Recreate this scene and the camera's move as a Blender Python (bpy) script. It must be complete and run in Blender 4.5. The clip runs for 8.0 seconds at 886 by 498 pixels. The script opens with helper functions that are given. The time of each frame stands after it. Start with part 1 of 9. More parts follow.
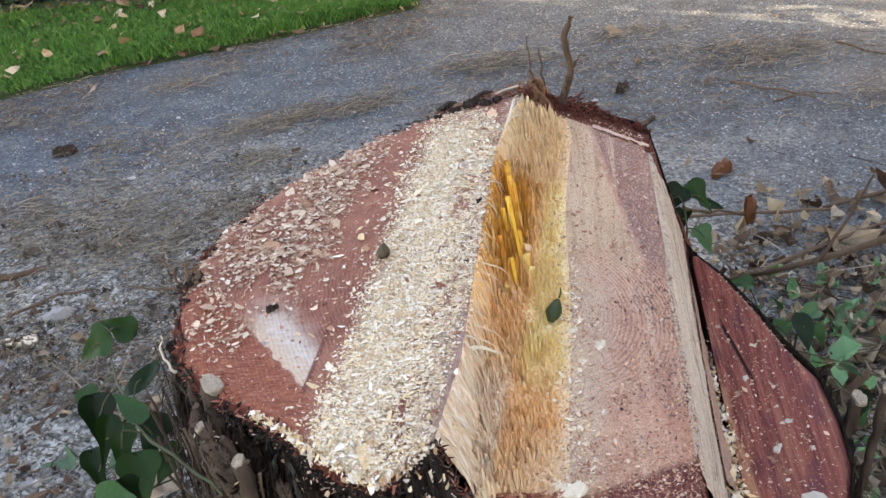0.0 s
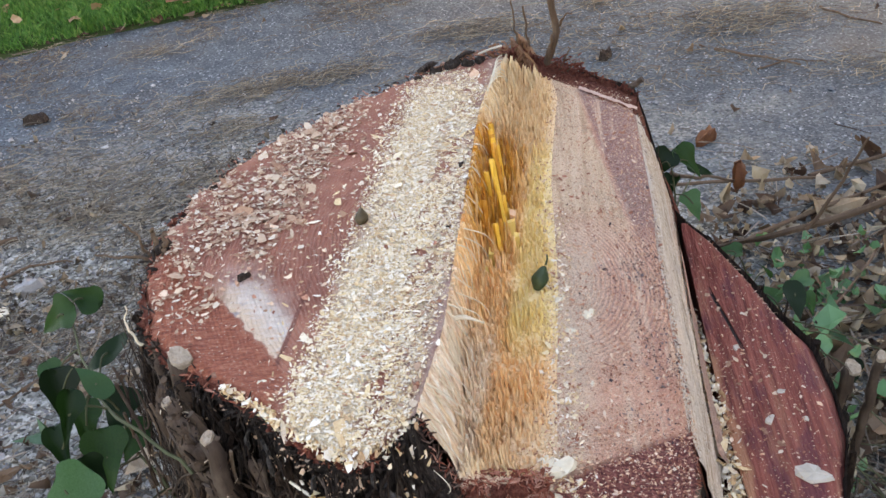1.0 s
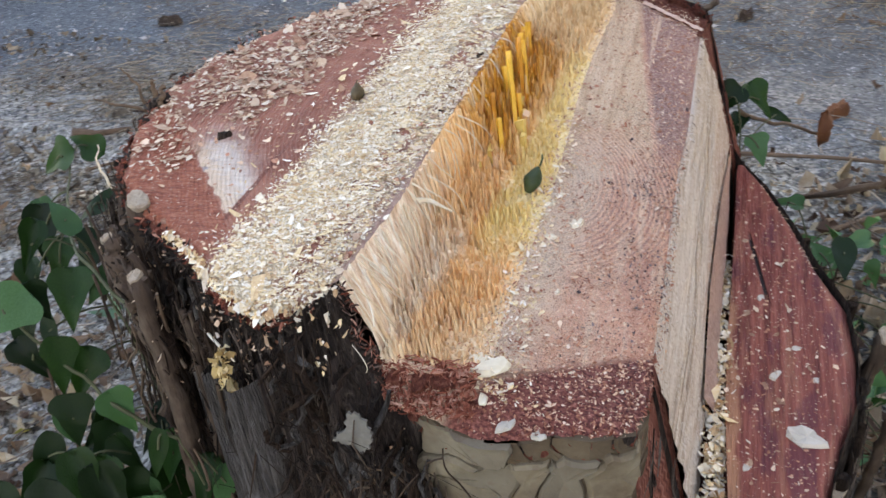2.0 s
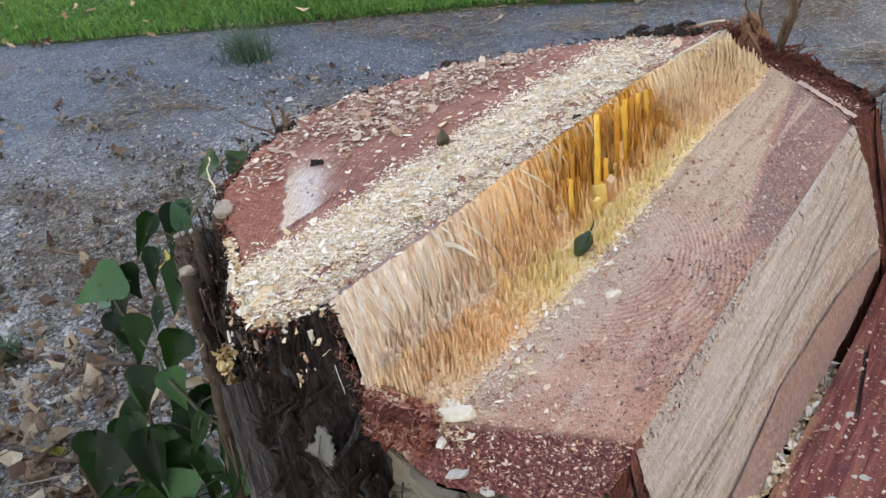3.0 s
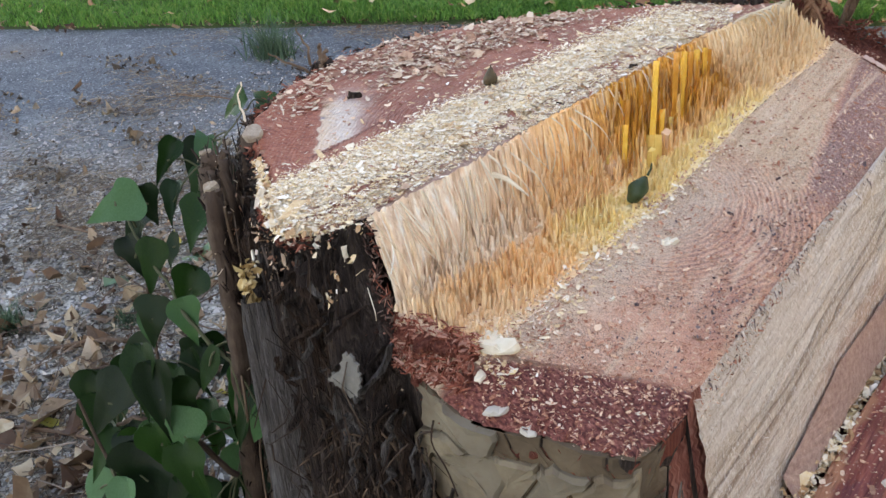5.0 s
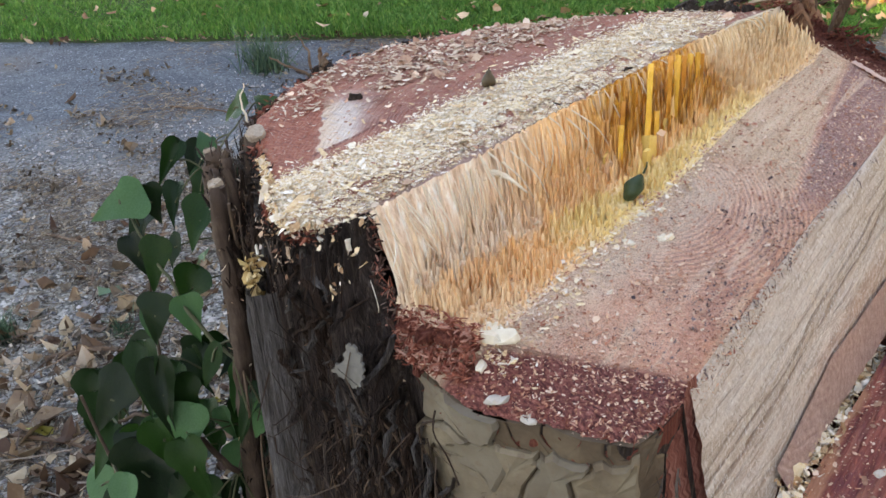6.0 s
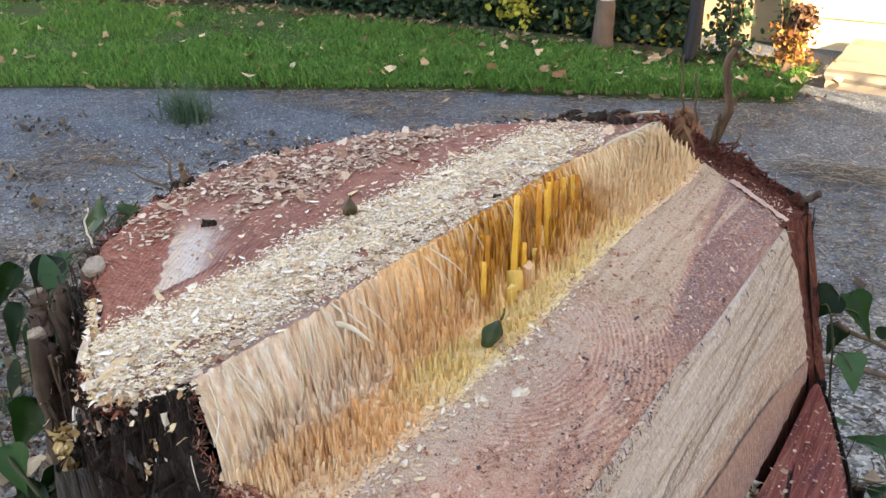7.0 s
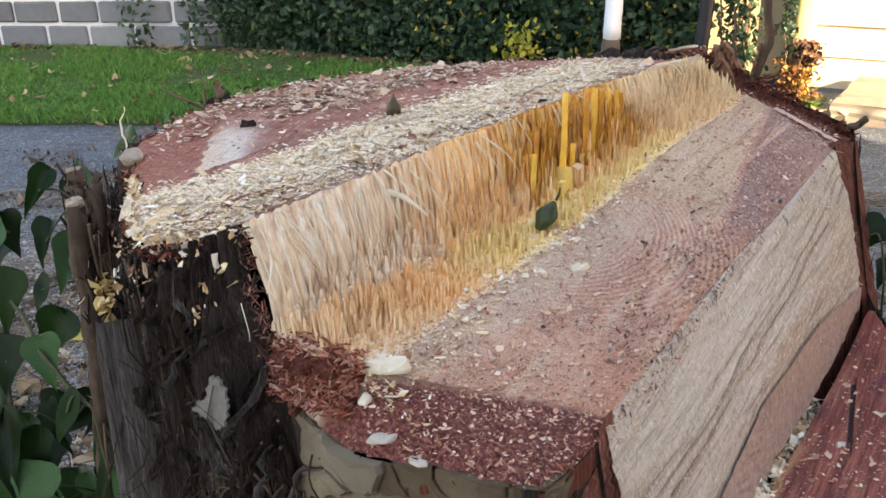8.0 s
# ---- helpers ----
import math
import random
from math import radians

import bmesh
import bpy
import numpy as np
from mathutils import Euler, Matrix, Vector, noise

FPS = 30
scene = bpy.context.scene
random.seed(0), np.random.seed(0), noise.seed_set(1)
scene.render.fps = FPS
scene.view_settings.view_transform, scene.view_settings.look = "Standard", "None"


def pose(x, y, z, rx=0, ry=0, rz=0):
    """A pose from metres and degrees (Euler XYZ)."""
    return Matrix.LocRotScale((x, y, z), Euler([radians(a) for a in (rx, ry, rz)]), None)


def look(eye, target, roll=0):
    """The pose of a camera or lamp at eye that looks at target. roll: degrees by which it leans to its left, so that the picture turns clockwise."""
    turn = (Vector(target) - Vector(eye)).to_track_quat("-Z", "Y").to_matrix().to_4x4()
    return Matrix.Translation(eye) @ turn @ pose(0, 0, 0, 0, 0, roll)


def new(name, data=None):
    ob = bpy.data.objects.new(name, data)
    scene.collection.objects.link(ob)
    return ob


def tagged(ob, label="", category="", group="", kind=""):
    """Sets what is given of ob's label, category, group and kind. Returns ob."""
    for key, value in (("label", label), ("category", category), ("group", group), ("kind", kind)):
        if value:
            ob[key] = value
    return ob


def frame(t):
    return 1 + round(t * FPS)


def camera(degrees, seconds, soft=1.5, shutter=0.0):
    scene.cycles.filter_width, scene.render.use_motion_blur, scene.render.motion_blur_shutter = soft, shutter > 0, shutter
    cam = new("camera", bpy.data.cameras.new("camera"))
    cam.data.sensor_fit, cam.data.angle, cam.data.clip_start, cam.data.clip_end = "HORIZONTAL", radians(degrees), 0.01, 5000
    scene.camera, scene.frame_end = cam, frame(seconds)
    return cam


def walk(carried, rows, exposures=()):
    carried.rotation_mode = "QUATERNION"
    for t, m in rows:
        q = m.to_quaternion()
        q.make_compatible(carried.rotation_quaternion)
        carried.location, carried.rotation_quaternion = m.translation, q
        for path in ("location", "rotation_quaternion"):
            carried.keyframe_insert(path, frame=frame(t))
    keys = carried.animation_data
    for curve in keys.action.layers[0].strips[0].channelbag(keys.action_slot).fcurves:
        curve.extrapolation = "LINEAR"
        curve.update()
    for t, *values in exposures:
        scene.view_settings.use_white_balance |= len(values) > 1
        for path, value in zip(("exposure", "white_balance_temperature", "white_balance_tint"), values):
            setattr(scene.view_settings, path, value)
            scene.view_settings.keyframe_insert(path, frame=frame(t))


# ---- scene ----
cam = camera(53.1, 8.0, shutter=0.15)
EXPOSURE = 2.75
PATH = [
    (0, (0.127, 0.008, 1.598), (-0.125, 1.659, 0.498), -7.7),
    (0.5, (0.123, 0.026, 1.583), (-0.111, 1.651, 0.441), -7.4),
    (1, (0.121, 0.042, 1.567), (-0.092, 1.66, 0.41), -7.2),
    (1.5, (0.154, 0.04, 1.51), (-0.06, 1.622, 0.305), -6.8),
    (2, (0.261, 0.067, 1.465), (-0.243, 1.583, 0.262), -5.6),
    (2.2, (0.336, 0.094, 1.457), (-0.397, 1.536, 0.281), -8.0),
    (3.3, (0.491, 0.146, 1.439), (-0.636, 1.451, 0.427), -7.6),
    (3.5, (0.47, 0.133, 1.408), (-0.657, 1.441, 0.397), -6.8),
    (4, (0.432, 0.113, 1.394), (-0.707, 1.421, 0.398), -5.5),
    (4.5, (0.435, 0.121, 1.376), (-0.701, 1.436, 0.386), -5.1),
    (4.7, (0.441, 0.132, 1.365), (-0.69, 1.452, 0.377), -4.9),
    (5.8, (0.446, 0.102, 1.332), (-0.67, 1.451, 0.365), -4.0),
    (6, (0.45, 0.105, 1.343), (-0.669, 1.46, 0.387), -4.2),
    (6.5, (0.469, 0.222, 1.385), (-0.621, 1.621, 0.46), -3.5),
    (7, (0.466, 0.221, 1.404), (-0.563, 1.688, 0.515), -1.8),
    (7.5, (0.473, 0.164, 1.35), (-0.565, 1.65, 0.504), -0.3),
    (8, (0.447, 0.163, 1.253), (-0.611, 1.68, 0.492), -1.8),
]
walk(cam, [(t, look(eye, target, roll)) for t, eye, target, roll in PATH], exposures=[(0.0, EXPOSURE, 8200, 23), (6.5, EXPOSURE, 8200, 23), (8.0, EXPOSURE - 0.13, 8200, 23)])

# ---- light: an open sky, and a low sun that an added plain wall keeps off the stump ----
SUN_DIR = Vector((-0.86, 0.42, -0.36)).normalized()
world = bpy.data.worlds.new("sky")
scene.world = world
world.use_nodes = True
wn = world.node_tree.nodes
sky = wn.new("ShaderNodeTexSky")
sky.sky_type = 'NISHITA'
sky.sun_disc = False
sky.sun_elevation = math.asin(-SUN_DIR.z)
sky.sun_rotation = math.atan2(-SUN_DIR.x, -SUN_DIR.y)
wn["Background"].inputs["Strength"].default_value = 0.15
world.node_tree.links.new(sky.outputs[0], wn["Background"].inputs["Color"])
sun_data = bpy.data.lights.new("sun", 'SUN')
sun_data.energy, sun_data.angle, sun_data.color = 5.0, radians(0.5), (1.0, 0.87, 0.66)
sun = new("sun", sun_data)
sun.matrix_world = look(-SUN_DIR * 20, (0, 0, 0))

# ---- helpers of this scene ----
RNG = np.random.default_rng(7)


def hash3(ix, iy, iz):
    n = (ix * 374761393 + iy * 668265263 + iz * 2147483647 + 1013904223) & 0x7fffffff
    n = ((n ^ (n >> 13)) * 1274126177) & 0x7fffffff
    n = ((n ^ (n >> 16)) * 668265263) & 0x7fffffff
    return ((n ^ (n >> 15)) & 0xffff) / 65535.0


def vnoise(p, scale=(1, 1, 1)):
    """Smooth value noise, 0 to 1, at the rows of p."""
    q = np.asarray(p, float) * np.asarray(scale, float)
    i = np.floor(q).astype(np.int64)
    f = q - i
    f = f * f * (3 - 2 * f)
    out = 0
    for dx in (0, 1):
        for dy in (0, 1):
            for dz in (0, 1):
                w = (f[:, 0] if dx else 1 - f[:, 0]) * (f[:, 1] if dy else 1 - f[:, 1]) * (f[:, 2] if dz else 1 - f[:, 2])
                out = out + w * hash3(i[:, 0] + dx, i[:, 1] + dy, i[:, 2] + dz)
    return out


def fbm(p, scale, octaves=3):
    out, amp, tot = 0, 1.0, 0.0
    s = np.asarray(scale, float)
    for _ in range(octaves):
        out = out + amp * vnoise(p, s)
        tot += amp
        amp *= 0.5
        s = s * 2.07
    return out / tot


def mesh_of(name, verts, faces, material, smooth=False):
    me = bpy.data.meshes.new(name)
    me.from_pydata([tuple(v) for v in np.asarray(verts).tolist()], [], [tuple(f) for f in faces])
    if material:
        me.materials.append(material)
    if smooth:
        me.polygons.foreach_set("use_smooth", [True] * len(me.polygons))
    me.update()
    return me


def thing(name, at, label, category, group="", kind=""):
    ob = new(name)
    ob.location = at
    ob.empty_display_size = 0.05
    bpy.context.view_layer.update()
    return tagged(ob, label, category, group, kind)


def hang(ob, parent, label=""):
    """Makes ob, built in world metres, a part of parent."""
    if parent:
        ob.parent = parent
        ob.matrix_parent_inverse = Matrix() if parent.parent else Matrix.Translation(-parent.location)
    if label:
        tagged(ob, label)
    return ob


def part_np(name, verts, faces, material, parent=None, label="", smooth=False, kind=""):
    ob = new(name, mesh_of(name, verts, faces, material, smooth))
    hang(ob, parent, label)
    return tagged(ob, kind=kind)


def poly(points, n, closed=False):
    """n points evenly along a polyline of xyz rows."""
    p = np.asarray(points, float)
    if closed:
        p = np.vstack([p, p[:1]])
    d = np.r_[0, np.cumsum(np.linalg.norm(np.diff(p, axis=0), axis=1))]
    s = np.linspace(0, d[-1], n + (1 if closed else 0))
    out = np.stack([np.interp(s, d, p[:, k]) for k in range(p.shape[1])], 1)
    return out[:-1] if closed else out


def smooth_line(p, times=2, closed=False):
    p = np.asarray(p, float)
    for _ in range(times):
        if closed:
            p = (np.roll(p, 1, 0) + 2 * p + np.roll(p, -1, 0)) / 4
        else:
            p[1:-1] = (p[:-2] + 2 * p[1:-1] + p[2:]) / 4
    return p


def grid_faces(nu, nv, closed=False):
    """Quads of nu lines of nv points."""
    u = np.arange(nu if closed else nu - 1)
    v = np.arange(nv - 1)
    uu, vv = np.meshgrid(u, v, indexing="ij")
    a = uu * nv + vv
    b = ((uu + 1) % nu) * nv + vv
    return np.stack([a, b, b + 1, a + 1], -1).reshape(-1, 4).tolist()


def ruled(a, b, nu, nv):
    """Points of a surface between two lines, nu along and nv across."""
    A, B = poly(a, nu), poly(b, nu)
    w = np.linspace(0, 1, nv)[None, :, None]
    return (A[:, None] * (1 - w) + B[:, None] * w).reshape(-1, 3)


def tube_np(points, radii, sides=7, ends=True, rough=0.0, seed=0):
    """Verts and faces of a tapering tube along points."""
    P = np.asarray(points, float)
    R = np.asarray(radii, float) * np.ones(len(P))
    rng = np.random.default_rng(seed)
    verts, faces = [], []
    t = np.gradient(P, axis=0)
    t /= np.linalg.norm(t, axis=1)[:, None] + 1e-12
    ref = np.array([0.31, 0.22, 0.92])
    for k in range(len(P)):
        s = np.cross(t[k], ref)
        if np.linalg.norm(s) < 0.1:
            s = np.cross(t[k], np.array([1.0, 0, 0]))
        s /= np.linalg.norm(s)
        n = np.cross(s, t[k])
        for j in range(sides):
            a = 2 * math.pi * j / sides
            r = R[k] * (1 + rough * (rng.random() - 0.5))
            verts.append(P[k] + r * (math.cos(a) * s + math.sin(a) * n))
    for k in range(len(P) - 1):
        for j in range(sides):
            a, b = k * sides + j, k * sides + (j + 1) % sides
            faces.append((a, b, b + sides, a + sides))
    if ends:
        faces.append(tuple(range(sides))[::-1])
        faces.append(tuple((len(P) - 1) * sides + j for j in range(sides)))
    return verts, faces


def bendy(points, n=14, wob=0.0, seed=0):
    p = poly(points, n)
    p = smooth_line(p, 3)
    if wob:
        r = np.random.default_rng(seed)
        w = r.normal(0, wob, p.shape)
        w[0] = 0
        p = p + smooth_line(w, 1)
    return p


def flakes(centres, lengths, widths, yaws, tilts, rolls, rng, curl=0.15):
    """Curled chips: an uneven six-cornered plate with a fold, with real thickness only by its curl. Verts and faces."""
    n = len(centres)
    base = np.array([(-0.5, -0.25, 0), (0.1, -0.5, 0), (0.5, -0.2, 0), (0.45, 0.3, 0), (-0.05, 0.5, 0), (-0.45, 0.25, 0), (0, 0, 0)])
    p = np.repeat(base[None], n, 0)
    p = p + rng.normal(0, 0.1, p.shape) * np.array([1, 1, 0])
    p[:, :, 2] = curl * (p[:, :, 0] ** 2 * rng.uniform(0, 4, (n, 1)) + rng.normal(0, 0.35, (n, 7)))
    p = p * np.stack([lengths, widths, np.sqrt(lengths * widths)], 1)[:, None]
    cy, sy, ct, st, cr, sr = np.cos(yaws), np.sin(yaws), np.cos(tilts), np.sin(tilts), np.cos(rolls), np.sin(rolls)
    x, y, z = p[:, :, 0], p[:, :, 1], p[:, :, 2]
    y, z = y * cr[:, None] - z * sr[:, None], y * sr[:, None] + z * cr[:, None]
    x, z = x * ct[:, None] + z * st[:, None], -x * st[:, None] + z * ct[:, None]
    x, y = x * cy[:, None] - y * sy[:, None], x * sy[:, None] + y * cy[:, None]
    v = np.stack([x, y, z], 2) + np.asarray(centres)[:, None]
    tri = np.array([(0, 1, 6), (1, 2, 6), (2, 3, 6), (3, 4, 6), (4, 5, 6), (5, 0, 6)])
    f = (tri[None] + 7 * np.arange(n)[:, None, None]).reshape(-1, 3)
    return v.reshape(-1, 3), f.tolist()


# ---- materials ----
class Mat:
    """A node material, built with short calls."""

    def __init__(self, name, rough=0.8, metal=0.0, spec=0.3):
        self.m = bpy.data.materials.new(name)
        self.m.use_nodes = True
        self.t = self.m.node_tree
        self.b = self.t.nodes["Principled BSDF"]
        self.b.inputs["Roughness"].default_value = rough
        self.b.inputs["Metallic"].default_value = metal
        self.b.inputs["Specular IOR Level"].default_value = spec
        self.co = self.t.nodes.new("ShaderNodeTexCoord").outputs["Object"]

    def link(self, a, b):
        self.t.links.new(a, b)

    def put(self, socket, v):
        if isinstance(v, bpy.types.NodeSocket):
            self.link(v, socket)
        elif isinstance(v, (tuple, list)) and len(v) == 3 and socket.type == 'RGBA':
            socket.default_value = (*v, 1)
        else:
            socket.default_value = v

    def map(self, scale=(1, 1, 1), rot=(0, 0, 0), loc=(0, 0, 0), co=None):
        n = self.t.nodes.new("ShaderNodeMapping")
        self.link(co or self.co, n.inputs[0])
        n.inputs["Scale"].default_value = scale
        n.inputs["Rotation"].default_value = [radians(a) for a in rot]
        n.inputs["Location"].default_value = loc
        return n.outputs[0]

    def noise(self, scale, detail=4, rough=0.6, co=None, dist=0.0, out=0):
        n = self.t.nodes.new("ShaderNodeTexNoise")
        self.link(co or self.co, n.inputs["Vector"])
        n.inputs["Scale"].default_value = scale
        n.inputs["Detail"].default_value = detail
        n.inputs["Roughness"].default_value = rough
        n.inputs["Distortion"].default_value = dist
        return n.outputs[out]

    def voro(self, scale, feature='F1', co=None, out="Distance", rnd=1.0):
        n = self.t.nodes.new("ShaderNodeTexVoronoi")
        n.feature = feature
        self.link(co or self.co, n.inputs["Vector"])
        n.inputs["Scale"].default_value = scale
        n.inputs["Randomness"].default_value = rnd
        return n.outputs[out]

    def math(self, op, a, b=0.0, c=0.0, clamp=False):
        n = self.t.nodes.new("ShaderNodeMath")
        n.operation = op
        n.use_clamp = clamp
        for k, v in enumerate((a, b, c)):
            self.put(n.inputs[k], v)
        return n.outputs[0]

    def ramp(self, fac, stops):
        n = self.t.nodes.new("ShaderNodeValToRGB")
        self.link(fac, n.inputs[0])
        e = n.color_ramp.elements
        while len(e) < len(stops):
            e.new(0.5)
        for k, (pos, col) in enumerate(stops):
            e[k].position = pos
            e[k].color = (*col, 1) if isinstance(col, (tuple, list)) else (col, col, col, 1)
        return n.outputs[0]

    def mix(self, fac, a, b, mode='MIX'):
        n = self.t.nodes.new("ShaderNodeMix")
        n.data_type = 'RGBA'
        n.blend_type = mode
        n.clamp_factor = True
        self.put(n.inputs[0], fac)
        self.put(n.inputs[6], a)
        self.put(n.inputs[7], b)
        return n.outputs[2]

    def step(self, v, lo, hi):
        n = self.t.nodes.new("ShaderNodeMapRange")
        n.interpolation_type = 'SMOOTHSTEP'
        self.put(n.inputs[0], v)
        n.inputs[1].default_value, n.inputs[2].default_value = lo, hi
        return n.outputs[0]

    def sep(self, co=None):
        n = self.t.nodes.new("ShaderNodeSeparateXYZ")
        self.link(co or self.co, n.inputs[0])
        return n.outputs

    def rnd(self):
        return self.t.nodes.new("ShaderNodeObjectInfo").outputs["Random"]

    def island(self):
        return self.t.nodes.new("ShaderNodeNewGeometry").outputs["Random Per Island"]

    def colour(self, c):
        self.put(self.b.inputs["Base Color"], c)
        return self

    def gloss(self, r):
        self.put(self.b.inputs["Roughness"], r)
        return self

    def bump(self, h, strength=0.5, dist=0.01):
        n = self.t.nodes.new("ShaderNodeBump")
        n.inputs["Strength"].default_value = strength
        n.inputs["Distance"].default_value = dist
        self.link(h, n.inputs["Height"])
        self.link(n.outputs[0], self.b.inputs["Normal"])
        return self

    def thin(self, amount, colour):
        """Light through a leaf."""
        tr = self.t.nodes.new("ShaderNodeBsdfTranslucent")
        self.put(tr.inputs[0], colour)
        mx = self.t.nodes.new("ShaderNodeMixShader")
        mx.inputs[0].default_value = amount
        self.link(self.b.outputs[0], mx.inputs[1])
        self.link(tr.outputs[0], mx.inputs[2])
        self.link(mx.outputs[0], self.t.nodes["Material Output"].inputs[0])
        return self


PITH = (0.10, 0.80)


def rings(M, spacing, wobble=0.35, centre=PITH):
    """Year rings round the pith, 0 to 1."""
    s = M.sep()
    dx = M.math('SUBTRACT', s[0], centre[0])
    dy = M.math('SUBTRACT', s[1], centre[1])
    d = M.math('SQRT', M.math('ADD', M.math('MULTIPLY', dx, dx), M.math('MULTIPLY', dy, dy)))
    n = M.noise(9, 3)
    d = M.math('ADD', d, M.math('MULTIPLY', n, wobble * 0.06))
    return M.math('MULTIPLY_ADD', M.math('SINE', M.math('MULTIPLY', d, 6.2832 / spacing)), 0.5, 0.5)


def cut_frame(M):
    """Across (to the left of the hinge's edge) and along the hinge."""
    s = M.sep()
    x = M.math('SUBTRACT', s[0], 0.014)
    y = M.math('SUBTRACT', s[1], 0.546)
    u = M.math('ADD', M.math('MULTIPLY', x, -0.994), M.math('MULTIPLY', y, 0.106))
    v = M.math('ADD', M.math('MULTIPLY', x, 0.106), M.math('MULTIPLY', y, 0.994))
    return u, v


def red_wood(name="red_sawn_wood"):
    M = Mat(name, 0.75)
    u, v = cut_frame(M)
    n1 = M.noise(14, 5)
    n2 = M.noise(180, 3)
    wob = M.math('MULTIPLY_ADD', M.noise(24, 3), 0.03, -0.015)
    uu = M.math('ADD', u, wob)
    rg = rings(M, 0.0042)
    saw = M.noise(1.0, 3, co=M.map((420, 26, 1), rot=(0, 0, -62)))
    red = M.ramp(n1, [(0.25, (0.21, 0.055, 0.031)), (0.55, (0.35, 0.115, 0.066)), (0.8, (0.47, 0.195, 0.12))])
    red = M.mix(M.math('MULTIPLY', rg, 0.30), red, (0.40, 0.19, 0.13))
    red = M.mix(M.math('MULTIPLY', M.step(saw, 0.45, 0.75), 0.22), red, (0.44, 0.24, 0.17))
    pink = M.ramp(n2, [(0.3, (0.36, 0.20, 0.15)), (0.7, (0.52, 0.34, 0.25))])
    # greyer weathered band, pale sapwood patch near the knot, pink strip along the hinge
    col = M.mix(M.step(uu, 0.035, 0.0), red, pink)
    dust = M.math('MULTIPLY', M.math('MULTIPLY', M.math('MULTIPLY', M.step(uu, -0.002, 0.014), M.step(uu, 0.118, 0.085)), M.math('MULTIPLY', M.step(M.noise(55, 4), 0.30, 0.44), M.math('MAXIMUM', M.step(uu, 0.035, 0.062), M.step(M.noise(44, 4), 0.50, 0.57)))), M.step(M.math('ADD', v, M.math('MULTIPLY', wob, 4.0)), 0.68, 0.50))
    col = M.mix(M.math('MULTIPLY', dust, 0.93), col, M.ramp(n2, [(0.3, (0.64, 0.50, 0.31)), (0.7, (0.80, 0.69, 0.50))]))
    # pale knot patch with a crisp slanting foot, and rust-red cross-grained wood below it
    foot = M.math('SUBTRACT', v, M.math('MULTIPLY_ADD', M.math('SUBTRACT', u, 0.143), 0.94, 0.062))
    foot = M.math('ADD', foot, M.math('MULTIPLY_ADD', M.noise(70, 5), 0.022, -0.011))
    pv = M.math('MULTIPLY', M.step(foot, 0.0, 0.004), M.step(M.math('ADD', v, M.math('MULTIPLY', wob, 3.0)), 0.235, 0.13))
    pu = M.math('MULTIPLY', M.math('MULTIPLY', M.step(u, 0.1385, 0.1415), M.step(uu, 0.248, 0.215)), M.step(M.math('ADD', foot, M.math('MULTIPLY', wob, 1.5)), 0.085, 0.035))
    patch = M.math('MULTIPLY', pu, pv)
    soft = M.noise(1, 4, co=M.map((60, 220, 1), rot=(0, 0, -40)))
    pale = M.mix(M.step(M.math('ADD', foot, M.math('MULTIPLY_ADD', soft, 0.05, -0.025)), 0.035, 0.008), M.ramp(soft, [(0.3, (0.66, 0.52, 0.40)), (0.7, (0.80, 0.71, 0.60))]), (0.74, 0.55, 0.38))
    blue = M.math('MULTIPLY', M.step(M.noise(34, 3), 0.50, 0.62), M.step(uu, 0.178, 0.196))
    pale = M.mix(M.math('MULTIPLY', blue, 0.75), pale, (0.30, 0.31, 0.35))
    col = M.mix(M.math('MULTIPLY', patch, 0.88), col, pale)
    groove = M.math('MULTIPLY', M.step(M.math('ABSOLUTE', M.math('SUBTRACT', u, 0.1375)), 0.0032, 0.001), M.step(v, 0.22, 0.12))
    col = M.mix(M.math('MULTIPLY', groove, 0.7), col, (0.15, 0.045, 0.03))
    rim = M.math('MULTIPLY', M.step(foot, 0.0, -0.004), M.step(u, 0.118, 0.13))
    strand = M.noise(1, 4, co=M.map((90, 420, 90), rot=(0, 0, 38)))
    bright = M.ramp(strand, [(0.32, (0.20, 0.048, 0.026)), (0.5, (0.33, 0.090, 0.045)), (0.68, (0.43, 0.150, 0.082))])
    col = M.mix(rim, col, bright)
    dusting = M.step(M.noise(420, 2), 0.62, 0.72)
    col = M.mix(M.math('MULTIPLY', dusting, 0.6), col, (0.62, 0.5, 0.36))
    fuzz = M.noise(800, 3, 0.7)
    col = M.mix(M.math('MULTIPLY', M.step(fuzz, 0.46, 0.34), 0.35), col, (0.13, 0.04, 0.026))
    M.colour(col)
    h = M.math('ADD', M.math('MULTIPLY', saw, 0.8), M.math('ADD', M.math('MULTIPLY', rg, 0.35), M.math('ADD', n2, fuzz)))
    return M.bump(h, 0.8, 0.003).m


